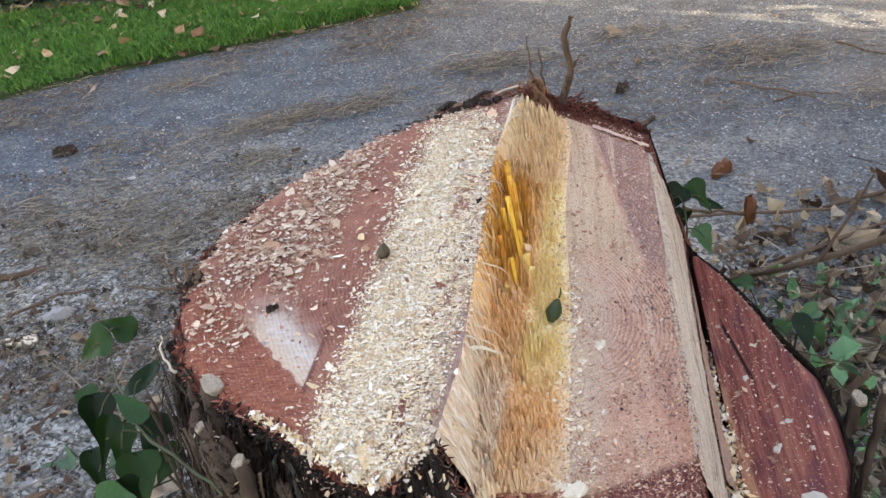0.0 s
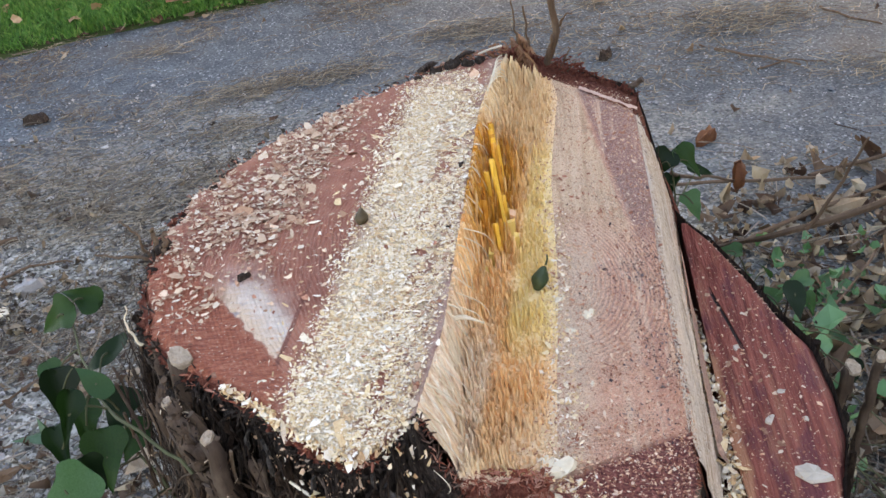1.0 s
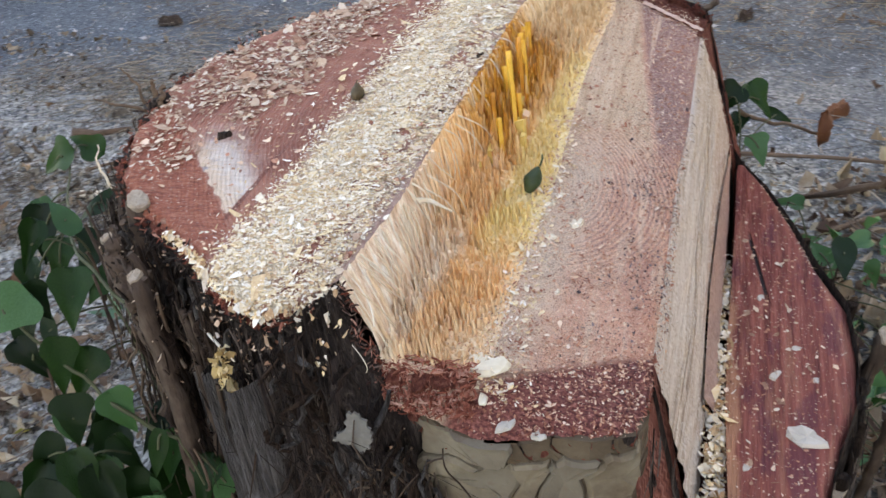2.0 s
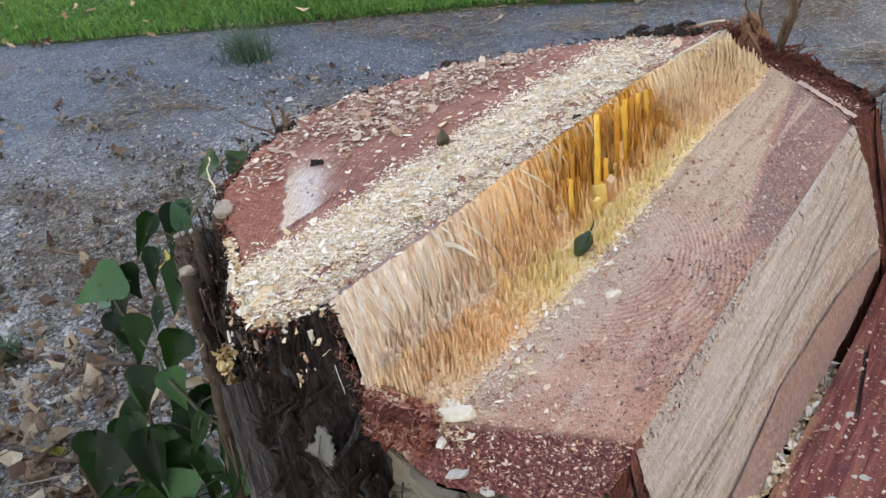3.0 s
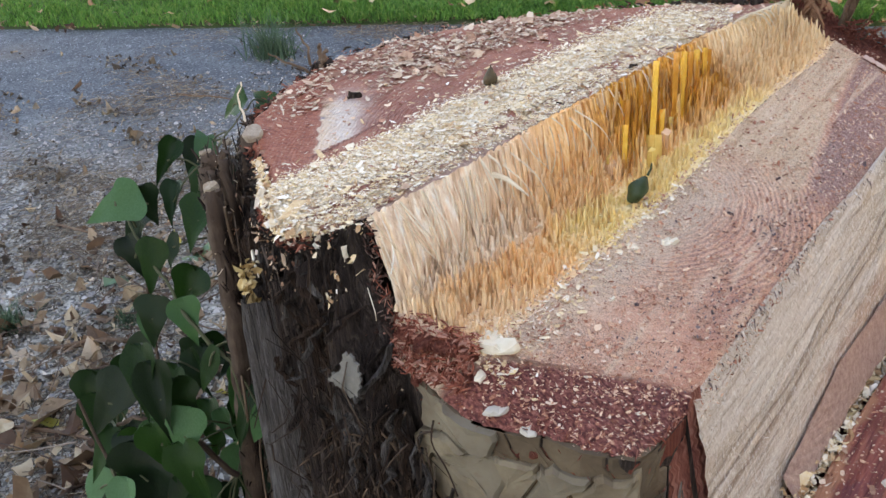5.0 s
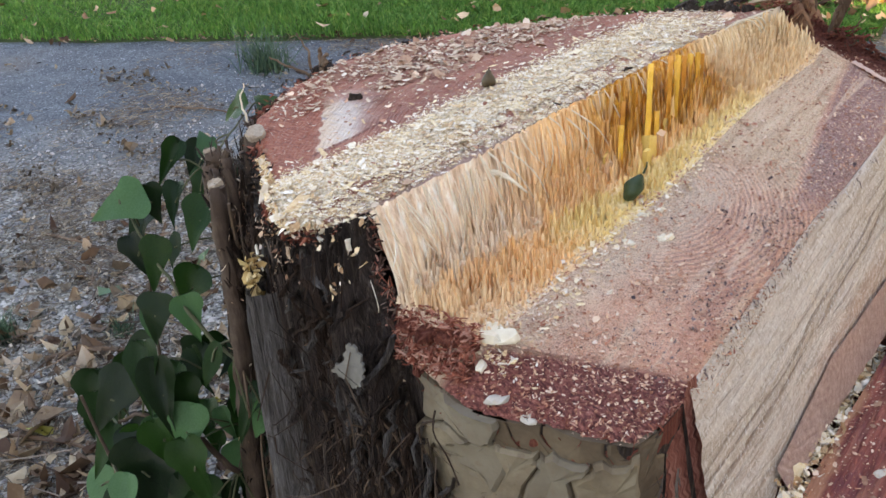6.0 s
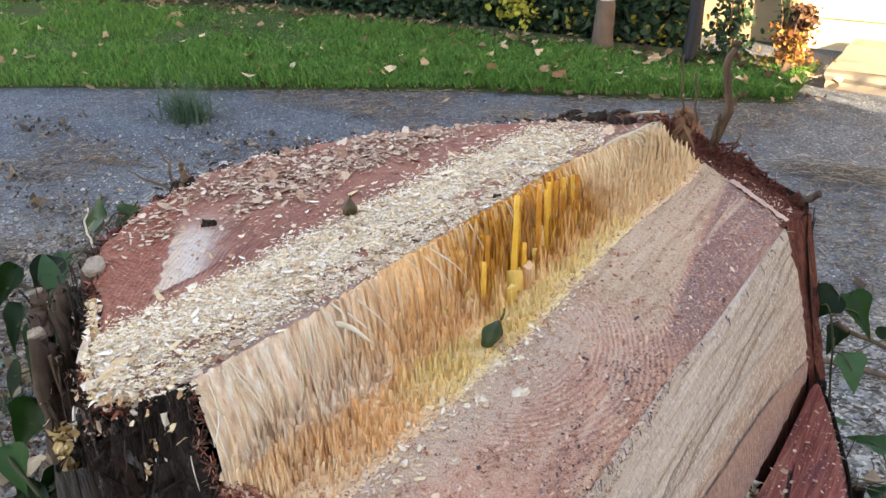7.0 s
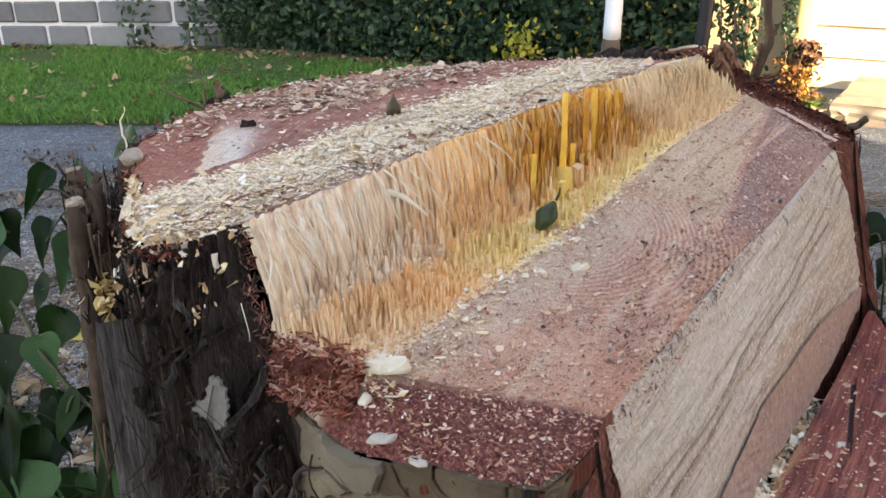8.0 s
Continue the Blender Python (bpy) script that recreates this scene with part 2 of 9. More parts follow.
def notch_wood():
    """The lower sawn face: pink with cream bands, rings and sawdust."""
    M = Mat("pink_sawn_wood", 0.72)
    u, v = cut_frame(M)
    n1, n2 = M.noise(11, 5), M.noise(230, 3)
    rg = rings(M, 0.0048, 0.3)
    saw = M.noise(1.0, 3, co=M.map((30, 380, 1), rot=(0, 0, 12)))
    col = M.ramp(n1, [(0.25, (0.49, 0.185, 0.115)), (0.5, (0.69, 0.345, 0.22)), (0.75, (0.81, 0.52, 0.35))])
    near_end = M.step(M.math('ADD', v, M.math('MULTIPLY_ADD', M.noise(12, 3), 0.2, -0.1)), 0.10, 0.24)
    col = M.mix(M.math('MULTIPLY', M.math('MULTIPLY', M.step(rg, 0.35, 0.8), near_end), 0.6), col, (0.30, 0.14, 0.11))
    wob = M.math('MULTIPLY_ADD', M.noise(16, 3), 0.05, -0.025)
    # the cream wedge at the far end, and the cream strip along the hinge
    cream = M.math('MULTIPLY', M.step(M.math('ADD', M.math('ADD', u, M.math('MULTIPLY', v, -0.16)), M.math('MULTIPLY', wob, 0.5)), -0.222, -0.205), M.step(M.math('ADD', v, wob), 0.36, 0.44))
    col = M.mix(M.math('MULTIPLY', cream, 0.8), col, M.mix(M.math('MULTIPLY', rg, 0.5), (0.58, 0.38, 0.21), (0.43, 0.24, 0.14)))
    s = M.sep()
    edge = M.math('SUBTRACT', M.math('ADD', s[0], M.math('MULTIPLY', wob, 0.12)), M.math('MULTIPLY_ADD', M.math('SUBTRACT', 1.204, s[1]), 0.15, 0.185))
    far = M.step(M.math('ADD', s[1], wob), 0.86, 0.93)
    grain = M.noise(1, 4, co=M.map((110, 5, 1), rot=(0, 0, 8)))
    col = M.mix(M.math('MULTIPLY', M.math('MULTIPLY', far, M.step(edge, 0.0, 0.006)), 0.88), col, M.ramp(M.noise(300, 4, 0.7), [(0.35, (0.17, 0.075, 0.066)), (0.6, (0.36, 0.19, 0.16)), (0.75, (0.62, 0.48, 0.40))]))
    col = M.mix(M.math('MULTIPLY', M.math('MULTIPLY', far, M.step(edge, 0.0, -0.006)), 0.9), col, M.ramp(grain, [(0.3, (0.46, 0.28, 0.155)), (0.5, (0.68, 0.48, 0.295)), (0.7, (0.77, 0.60, 0.41))]))
    strip = M.math('MULTIPLY', M.step(M.math('ADD', u, M.math('MULTIPLY', wob, 0.5)), -0.156, -0.128), M.step(v, 0.40, 0.30))
    col = M.mix(M.math('MULTIPLY', strip, 0.75), col, (0.68, 0.53, 0.37))
    streak = M.step(M.noise(1, 4, co=M.map((70, 4.5, 1), rot=(0, 0, 4))), 0.52, 0.68)
    col = M.mix(M.math('MULTIPLY', streak, 0.7), col, (0.78, 0.56, 0.38))
    grey = M.math('MULTIPLY', M.step(M.noise(800, 2), 0.54, 0.62), M.step(M.noise(9, 2), 0.45, 0.6))
    col = M.mix(M.math('MULTIPLY', grey, 0.6), col, (0.10, 0.075, 0.07))
    dust = M.step(M.noise(520, 2), 0.6, 0.7)
    col = M.mix(M.math('MULTIPLY', dust, 0.55), col, (0.66, 0.52, 0.38))
    fuzz = M.noise(900, 3, 0.7)
    col = M.mix(M.math('MULTIPLY', M.step(fuzz, 0.52, 0.66), 0.55), col, (0.82, 0.62, 0.45))
    col = M.mix(M.math('MULTIPLY', M.step(fuzz, 0.47, 0.36), 0.55), col, (0.20, 0.090, 0.062))
    dx_ = M.math('MULTIPLY', M.math('SUBTRACT', M.sep()[0], 0.128), 0.62)
    yy_ = M.math('SUBTRACT', M.math('SUBTRACT', M.sep()[1], 0.535), dx_)
    rim = M.step(M.math('ADD', yy_, M.math('MULTIPLY', wob, 0.4)), 0.012, 0.0)
    col = M.mix(rim, col, M.ramp(M.noise(1, 4, co=M.map((260, 520, 260))), [(0.32, (0.070, 0.017, 0.015)), (0.5, (0.20, 0.058, 0.044)), (0.68, (0.40, 0.15, 0.11))]))
    M.colour(col)
    h = M.math('ADD', M.math('MULTIPLY', saw, 0.7), M.math('ADD', M.math('MULTIPLY', rg, 0.18), M.math('ADD', n2, fuzz)))
    return M.bump(h, 0.8, 0.003).m


def face_wood():
    """The long sloping cut: cream, with grain and a few dark grooves down its length, pinkish at the far foot."""
    M = Mat("pale_grain_wood", 0.8, spec=0.2)
    turned = M.map(rot=(-10, 0, 0))
    h = M.sep(turned)[2]
    y = M.sep()[1]
    wav = M.math('MULTIPLY_ADD', M.noise(1, 3, co=M.map((9, 5, 9), co=turned)), 0.03, -0.015)
    hw = M.math('ADD', h, wav)
    g = M.noise(1, 6, co=M.map((40, 2.6, 95), co=turned), dist=0.4, rough=0.62)
    fine = M.noise(1, 5, co=M.map((260, 14, 420), co=turned), rough=0.7)
    fur = M.noise(1, 5, co=M.map((420, 300, 70)), rough=0.78)
    swirl = M.noise(1, 4, co=M.map((30, 9, 60), co=turned), dist=3.0, rough=0.6)
    col = M.ramp(g, [(0.28, (0.45, 0.32, 0.225)), (0.43, (0.58, 0.455, 0.335)), (0.56, (0.67, 0.55, 0.425)), (0.70, (0.76, 0.68, 0.57))])
    pink = M.math('MULTIPLY', M.step(hw, 0.705, 0.685), M.step(y, 0.72, 0.84))
    col = M.mix(M.math('MULTIPLY', pink, 0.75), col, M.ramp(swirl, [(0.35, (0.40, 0.19, 0.12)), (0.5, (0.58, 0.36, 0.25)), (0.65, (0.68, 0.50, 0.38))]))
    flame = M.math('MULTIPLY', M.step(hw, 0.735, 0.69), M.step(swirl, 0.52, 0.40))
    col = M.mix(M.math('MULTIPLY', flame, 0.45), col, (0.42, 0.26, 0.165))
    col = M.mix(M.math('MULTIPLY', M.step(y, 0.85, 1.05), 0.35), col, (0.40, 0.31, 0.22))
    # grooves
    line = M.math('MULTIPLY_ADD', M.math('SINE', M.math('MULTIPLY', M.math('ADD', h, M.math('MULTIPLY', wav, 0.35)), 560.0)), 0.5, 0.5)
    near = M.math('MULTIPLY', M.step(hw, 0.700, 0.722), M.step(hw, 0.752, 0.735))
    groove = M.math('MULTIPLY', M.math('MULTIPLY', M.step(line, 0.62, 0.95), near), M.step(M.noise(1, 3, co=M.map((60, 12, 60), co=turned)), 0.34, 0.5))
    col = M.mix(M.math('MULTIPLY', groove, 0.65), col, (0.24, 0.155, 0.095))
    col = M.mix(M.math('MULTIPLY', M.step(fine, 0.50, 0.34), 0.62), col, (0.32, 0.22, 0.145))
    col = M.mix(M.math('MULTIPLY', M.step(fur, 0.5, 0.66), 0.75), col, (0.82, 0.75, 0.63))
    col = M.mix(M.math('MULTIPLY', M.step(fur, 0.44, 0.30), 0.65), col, (0.26, 0.175, 0.115))
    M.colour(col)
    return M.bump(M.math('SUBTRACT', M.math('ADD', M.math('ADD', g, fine), fur), groove), 0.9, 0.003).m


def slab_wood():
    """Rust-red split wood with long streaks, a paler band and one drying crack."""
    M = Mat("red_split_wood", 0.78)
    s = M.sep()
    st = M.noise(1, 5, co=M.map((150, 9, 60), rot=(0, 0, -7)), rough=0.65)
    saw = M.noise(1, 3, co=M.map((420, 40, 60), rot=(0, 0, 6)))
    col = M.ramp(st, [(0.28, (0.105, 0.024, 0.018)), (0.5, (0.25, 0.064, 0.044)), (0.72, (0.40, 0.130, 0.085))])
    band = M.math('ADD', M.math('SUBTRACT', s[0], M.math('MULTIPLY', M.math('SUBTRACT', s[1], 0.75), -0.03)), M.math('MULTIPLY', M.noise(14, 3), 0.03))
    pale = M.math('MULTIPLY', M.step(band, 0.352, 0.345), M.step(band, 0.322, 0.335))
    mott = M.noise(1, 4, co=M.map((34, 11, 30), rot=(0, 0, -7)), rough=0.6)
    col = M.mix(M.math('MULTIPLY', M.step(mott, 0.50, 0.62), 0.6), col, (0.115, 0.030, 0.040))
    tan = M.noise(1, 4, co=M.map((60, 6, 30), rot=(0, 0, -7)), rough=0.6)
    col = M.mix(M.math('MULTIPLY', M.step(tan, 0.54, 0.68), 0.5), col, (0.37, 0.15, 0.085))
    col = M.mix(M.math('MULTIPLY', pale, 0.7), col, (0.46, 0.22, 0.11))
    line = M.math('ABSOLUTE', M.math('SUBTRACT', M.math('SUBTRACT', s[0], 0.352), M.math('MULTIPLY', M.math('SUBTRACT', s[1], 0.96), -0.16)))
    crack = M.math('MULTIPLY', M.step(line, 0.0028, 0.0012), M.math('MULTIPLY', M.step(s[1], 0.86, 0.89), M.step(M.math('ADD', s[1], M.math('MULTIPLY', M.noise(40, 2), 0.06)), 1.04, 1.02)))
    col = M.mix(crack, col, (0.015, 0.006, 0.005))
    dust = M.step(M.noise(430, 2), 0.64, 0.72)
    col = M.mix(M.math('MULTIPLY', dust, 0.5), col, (0.55, 0.4, 0.3))
    M.colour(col)
    h = M.math('SUBTRACT', M.math('ADD', st, M.math('MULTIPLY', saw, 1.5)), M.math('MULTIPLY', crack, 3.0))
    return M.bump(h, 0.8, 0.004).m


def hinge_wood():
    """Torn holding wood: amber, cream at the near end, deep honey at the heart."""
    M = Mat("torn_amber_wood", 0.55, spec=0.4)
    u, v = cut_frame(M)
    isl = M.island()
    wob = M.math('MULTIPLY_ADD', M.noise(20, 3), 0.12, -0.06)
    vv = M.math('ADD', v, wob)
    st = M.noise(1, 4, co=M.map((330, 330, 16)))
    base = M.ramp(st, [(0.28, (0.68, 0.30, 0.09)), (0.5, (0.92, 0.545, 0.235)), (0.72, (0.95, 0.71, 0.42))])
    wide = M.noise(1, 4, co=M.map((120, 120, 5)))
    near = M.mix(M.math('MULTIPLY', st, 0.35), M.ramp(wide, [(0.36, (0.46, 0.25, 0.13)), (0.46, (0.74, 0.50, 0.32)), (0.54, (0.84, 0.64, 0.44)), (0.64, (0.95, 0.87, 0.72))]), (0.87, 0.75, 0.56))
    far = M.ramp(st, [(0.28, (0.60, 0.35, 0.15)), (0.5, (0.82, 0.59, 0.33)), (0.75, (0.87, 0.72, 0.48))])
    honey = M.ramp(st, [(0.3, (0.27, 0.080, 0.007)), (0.5, (0.62, 0.26, 0.022)), (0.72, (0.90, 0.52, 0.10))])
    lemon = M.ramp(st, [(0.3, (0.76, 0.50, 0.14)), (0.7, (0.94, 0.78, 0.36))])
    col = M.mix(M.math('MULTIPLY', M.step(vv, 0.24, 0.11), M.step(u, -0.052, -0.038)), base, near)
    col = M.mix(M.math('MULTIPLY', M.step(M.math('ADD', vv, M.math('MULTIPLY', u, 0.9)), 0.025, -0.05), 0.55), col, M.ramp(st, [(0.3, (0.72, 0.47, 0.26)), (0.7, (0.90, 0.76, 0.55))]))
    col = M.mix(M.step(vv, 0.42, 0.54), col, far)
    amber = M.ramp(st, [(0.3, (0.58, 0.25, 0.06)), (0.5, (0.84, 0.48, 0.18)), (0.72, (0.92, 0.67, 0.36))])
    low = M.math('ADD', M.sep()[2], M.math('MULTIPLY_ADD', M.noise(1, 3, co=M.map((60, 60, 6))), 0.06, -0.03))
    col = M.mix(M.math('MULTIPLY', M.math('MULTIPLY', M.step(low, 1.030, 1.005), M.step(vv, 0.10, 0.2)), 0.42), col, amber)
    mid_z = M.math('MULTIPLY', M.math('MULTIPLY', M.step(vv, 0.14, 0.22), M.step(vv, 0.36, 0.30)), M.step(M.noise(1, 3, co=M.map((150, 150, 6))), 0.50, 0.60))
    col = M.mix(M.math('MULTIPLY', M.math('MULTIPLY', mid_z, M.step(u, -0.046, -0.034)), 0.85), col, amber)
    hz = M.math('MULTIPLY', M.step(vv, 0.26, 0.32), M.step(vv, 0.54, 0.48))
    col = M.mix(M.math('MULTIPLY', hz, M.step(u, -0.052, -0.036)), col, honey)
    lz = M.math('MULTIPLY', M.math('MULTIPLY', M.step(vv, 0.12, 0.20), M.step(vv, 0.54, 0.45)), M.step(u, -0.046, -0.060))
    col = M.mix(M.math('MULTIPLY', lz, 0.9), col, lemon)
    col = M.mix(M.math('MULTIPLY', M.step(isl, 0.45, 1.0), 0.4), col, (0.90, 0.70, 0.42))
    col = M.mix(M.math('MULTIPLY', M.step(isl, 0.25, 0.05), 0.32), col, (0.58, 0.28, 0.09))
    M.colour(col)
    return M.bump(st, 0.9, 0.003).m


def fibre_bark(name, dark, light, grey):
    M = Mat(name, 0.9, spec=0.15)
    g = M.noise(1, 6, co=M.map((150, 150, 12)), dist=1.0, rough=0.75)
    f = M.noise(1, 4, co=M.map((700, 700, 40)))
    col = M.ramp(g, [(0.3, dark), (0.52, light), (0.72, grey)])
    col = M.mix(M.math('MULTIPLY', f, 0.5), col, dark)
    M.colour(col)
    return M.bump(M.math('ADD', g, f), 0.9, 0.008).m


def wavy_red():
    M = Mat("wavy_red_inner_bark", 0.85, spec=0.2)
    bend_ = M.math('MULTIPLY_ADD', M.math('SINE', M.math('MULTIPLY_ADD', M.sep()[2], 520.0, M.math('MULTIPLY', M.noise(30, 2), 9.0))), 0.0016, M.sep()[1])
    x = M.math('ADD', M.math('MULTIPLY', M.sep()[0], 0.5), bend_)
    n = M.t.nodes.new("ShaderNodeCombineXYZ")
    M.link(x, n.inputs[0])
    M.link(M.math('MULTIPLY', M.sep()[2], 0.06), n.inputs[2])
    g = M.noise(340, 4, co=n.outputs[0], rough=0.7)
    M.colour(M.ramp(g, [(0.34, (0.075, 0.020, 0.013)), (0.5, (0.24, 0.075, 0.047)), (0.66, (0.44, 0.20, 0.135))]))
    return M.bump(g, 1.0, 0.004).m


def plate_bark():
    M = Mat("pale_plate_bark", 0.85, spec=0.2)
    n = M.noise(18, 5)
    r = M.rnd()
    col = M.ramp(n, [(0.25, (0.09, 0.060, 0.034)), (0.5, (0.20, 0.155, 0.096)), (0.75, (0.29, 0.24, 0.16))])
    col = M.mix(M.math('MULTIPLY', M.step(r, 0.4, 0.9), 0.55), col, (0.155, 0.13, 0.092))
    col = M.mix(M.math('MULTIPLY', M.step(M.noise(120, 4), 0.52, 0.68), 0.5), col, (0.17, 0.12, 0.075))
    M.colour(col)
    return M.bump(M.noise(160, 4), 0.4, 0.003).m


def varied(name, cols, rough=0.8, by="island", scale=60.0, through_light=0.0, spec=0.3, bump=0.3, grain=(1, 1, 1)):
    """A coat whose colour runs through cols from piece to piece, with grain within each."""
    M = Mat(name, rough, spec=spec)
    r = M.island() if by == "island" else M.rnd() if by == "object" else M.noise(scale * 0.2, 4)
    n = M.noise(scale, 4, co=M.map(grain))
    k = len(cols) - 1
    fac = M.math('ADD', M.math('MULTIPLY', r, 0.8), M.math('MULTIPLY_ADD', n, 0.5, -0.15), clamp=True)
    col = M.ramp(fac, [(i / k, c) for i, c in enumerate(cols)])
    M.colour(col)
    M.bump(n, bump, 0.002)
    if through_light:
        M.thin(through_light, col)
    return M.m


def asphalt():
    M = Mat("asphalt_with_grit", 0.9, spec=0.25)
    big, mid = M.noise(0.9, 4), M.noise(6, 5)
    grit = M.voro(130, out="Color")
    gs = M.sep(grit)
    col = M.ramp(mid, [(0.3, (0.052, 0.064, 0.071)), (0.55, (0.086, 0.106, 0.115)), (0.8, (0.124, 0.149, 0.157))])
    col = M.mix(M.math('MULTIPLY', M.step(gs[0], 0.55, 0.95), 0.58), col, (0.18, 0.21, 0.23))
    col = M.mix(M.math('MULTIPLY', M.step(gs[1], 0.955, 0.975), 0.7), col, (0.36, 0.39, 0.42))
    col = M.mix(M.math('MULTIPLY', M.step(gs[2], 0.6, 0.9), 0.75), col, (0.034, 0.039, 0.046))
    # earth and crumbled litter trodden in near the stump
    s = M.sep()
    dx = M.math('SUBTRACT', s[0], -0.75)
    dy = M.math('SUBTRACT', s[1], 0.55)
    d = M.math('SQRT', M.math('ADD', M.math('MULTIPLY', dx, dx), M.math('MULTIPLY', dy, dy)))
    earth = M.step(M.math('ADD', d, M.math('MULTIPLY', M.noise(1.6, 5), 2.6)), 4.5, 3.0)
    gravel = M.math('ADD', M.math('MULTIPLY', M.sep(M.voro(95, out='Color'))[0], 0.7), M.math('MULTIPLY_ADD', M.noise(20, 5), 0.9, -0.3))
    soil = M.ramp(gravel, [(0.15, (0.045, 0.040, 0.031)), (0.42, (0.20, 0.190, 0.152)), (0.7, (0.41, 0.395, 0.33)), (0.92, (0.64, 0.62, 0.54))])
    col = M.mix(M.math('MULTIPLY', earth, 0.85), col, soil)
    col = M.mix(M.math('MULTIPLY', M.step(big, 0.52, 0.7), 0.35), col, (0.14, 0.115, 0.085))
    M.colour(col)
    return M.bump(M.math('ADD', M.voro(130), M.noise(300, 2)), 0.6, 0.004).m


RED = red_wood()
NOTCH = notch_wood()
FACE = face_wood()
HINGE = hinge_wood()
BARK = fibre_bark("dark_fibrous_bark", (0.013, 0.009, 0.007), (0.066, 0.047, 0.036), (0.19, 0.15, 0.122))
BARK_RED = fibre_bark("red_inner_bark", (0.065, 0.017, 0.011), (0.23, 0.067, 0.041), (0.38, 0.155, 0.10))
PLATE = plate_bark()
CHIP = varied("fresh_sawdust", [(0.30, 0.15, 0.075), (0.58, 0.37, 0.19), (0.76, 0.57, 0.31), (0.80, 0.66, 0.45), (0.84, 0.74, 0.58), (0.87, 0.80, 0.68)], 0.85, scale=300)
CHIP_DULL = varied("mixed_wood_chips", [(0.20, 0.075, 0.045), (0.40, 0.23, 0.14), (0.58, 0.42, 0.28), (0.72, 0.62, 0.48)], 0.85, scale=300)
CHIP_PINK = varied("pink_wood_crumbs", [(0.15, 0.048, 0.030), (0.46, 0.19, 0.11), (0.68, 0.43, 0.27), (0.80, 0.64, 0.48)], 0.85, scale=300)
STEM = varied("ivy_stem_bark", [(0.020, 0.013, 0.009), (0.075, 0.050, 0.034), (0.17, 0.125, 0.092)], 0.95, by="noise", scale=170, bump=1.0, spec=0.15, grain=(1, 1, 0.2))
CUT_END = varied("cut_stem_end", [(0.12, 0.08, 0.05), (0.34, 0.26, 0.18), (0.62, 0.53, 0.40)], 0.85, by="noise", scale=420, bump=0.8)
TWIG = varied("dead_twig", [(0.05, 0.03, 0.02), (0.12, 0.075, 0.045), (0.2, 0.145, 0.1)], 0.9, by="noise", scale=120, bump=0.6)
IVY = varied("ivy_leaf_green", [(0.003, 0.009, 0.002), (0.007, 0.024, 0.004), (0.020, 0.064, 0.009)], 0.42, by="object", scale=30, through_light=0.25, spec=0.2)
IVY_PALE = varied("young_leaf_green", [(0.014, 0.052, 0.012), (0.032, 0.10, 0.024), (0.085, 0.19, 0.08)], 0.5, by="object", scale=30, through_light=0.25)
GRASS = varied("lawn_grass", [(0.020, 0.074, 0.011), (0.042, 0.146, 0.022), (0.078, 0.22, 0.034), (0.17, 0.26, 0.07)], 0.65, scale=8, through_light=0.2)
TURF = varied("turf_soil", [(0.02, 0.035, 0.010), (0.035, 0.06, 0.016), (0.06, 0.08, 0.028)], 0.95, by="noise", scale=30)
NEEDLE = varied("dry_pine_needles", [(0.035, 0.026, 0.019), (0.085, 0.064, 0.045), (0.16, 0.128, 0.09), (0.32, 0.27, 0.19)], 0.8, scale=20)
LITTER = varied("fallen_leaves", [(0.022, 0.012, 0.008), (0.065, 0.034, 0.019), (0.13, 0.080, 0.045), (0.25, 0.18, 0.11), (0.42, 0.35, 0.26)], 0.8, scale=25, through_light=0.15)
HEDGE = varied("hedge_leaves", [(0.007, 0.022, 0.013), (0.016, 0.045, 0.025), (0.032, 0.078, 0.038), (0.072, 0.115, 0.045)], 0.5, scale=8, through_light=0.2)
GOLD = varied("yellow_autumn_leaves", [(0.10, 0.11, 0.02), (0.26, 0.20, 0.03), (0.42, 0.32, 0.05)], 0.6, scale=8, through_light=0.35)
ASPHALT = asphalt()
STONE = varied("grey_wall_stone", [(0.075, 0.085, 0.092), (0.125, 0.14, 0.15), (0.18, 0.20, 0.21)], 0.9, by="object", scale=14, bump=0.7)
MORTAR = varied("pale_mortar", [(0.46, 0.50, 0.52), (0.60, 0.64, 0.66)], 0.9, by="noise", scale=20)
CREAM = varied("cream_boards", [(0.40, 0.32, 0.20), (0.60, 0.51, 0.34), (0.74, 0.66, 0.5)], 0.65, by="noise", scale=7, bump=0.5, grain=(0.4, 1, 1))
CONCRETE = varied("pale_concrete", [(0.10, 0.085, 0.06), (0.21, 0.185, 0.14), (0.34, 0.31, 0.25)], 0.85, by="noise", scale=12)
BLACK = varied("black_painted_metal", [(0.005, 0.006, 0.009), (0.014, 0.015, 0.021)], 0.5, by="noise", scale=20)
TRUNK = varied("grey_brown_bark", [(0.045, 0.030, 0.022), (0.10, 0.073, 0.055), (0.18, 0.14, 0.11)], 0.9, by="noise", scale=30, bump=0.9, grain=(1, 1, 0.25))
WHITEPAINT = varied("white_painted_bark", [(0.5, 0.53, 0.57), (0.66, 0.69, 0.72), (0.74, 0.76, 0.78)], 0.8, by="noise", scale=24, bump=0.6)
RENDERED = varied("plain_rendered_wall", [(0.22, 0.21, 0.2), (0.3, 0.29, 0.27)], 0.9, by="noise", scale=3)

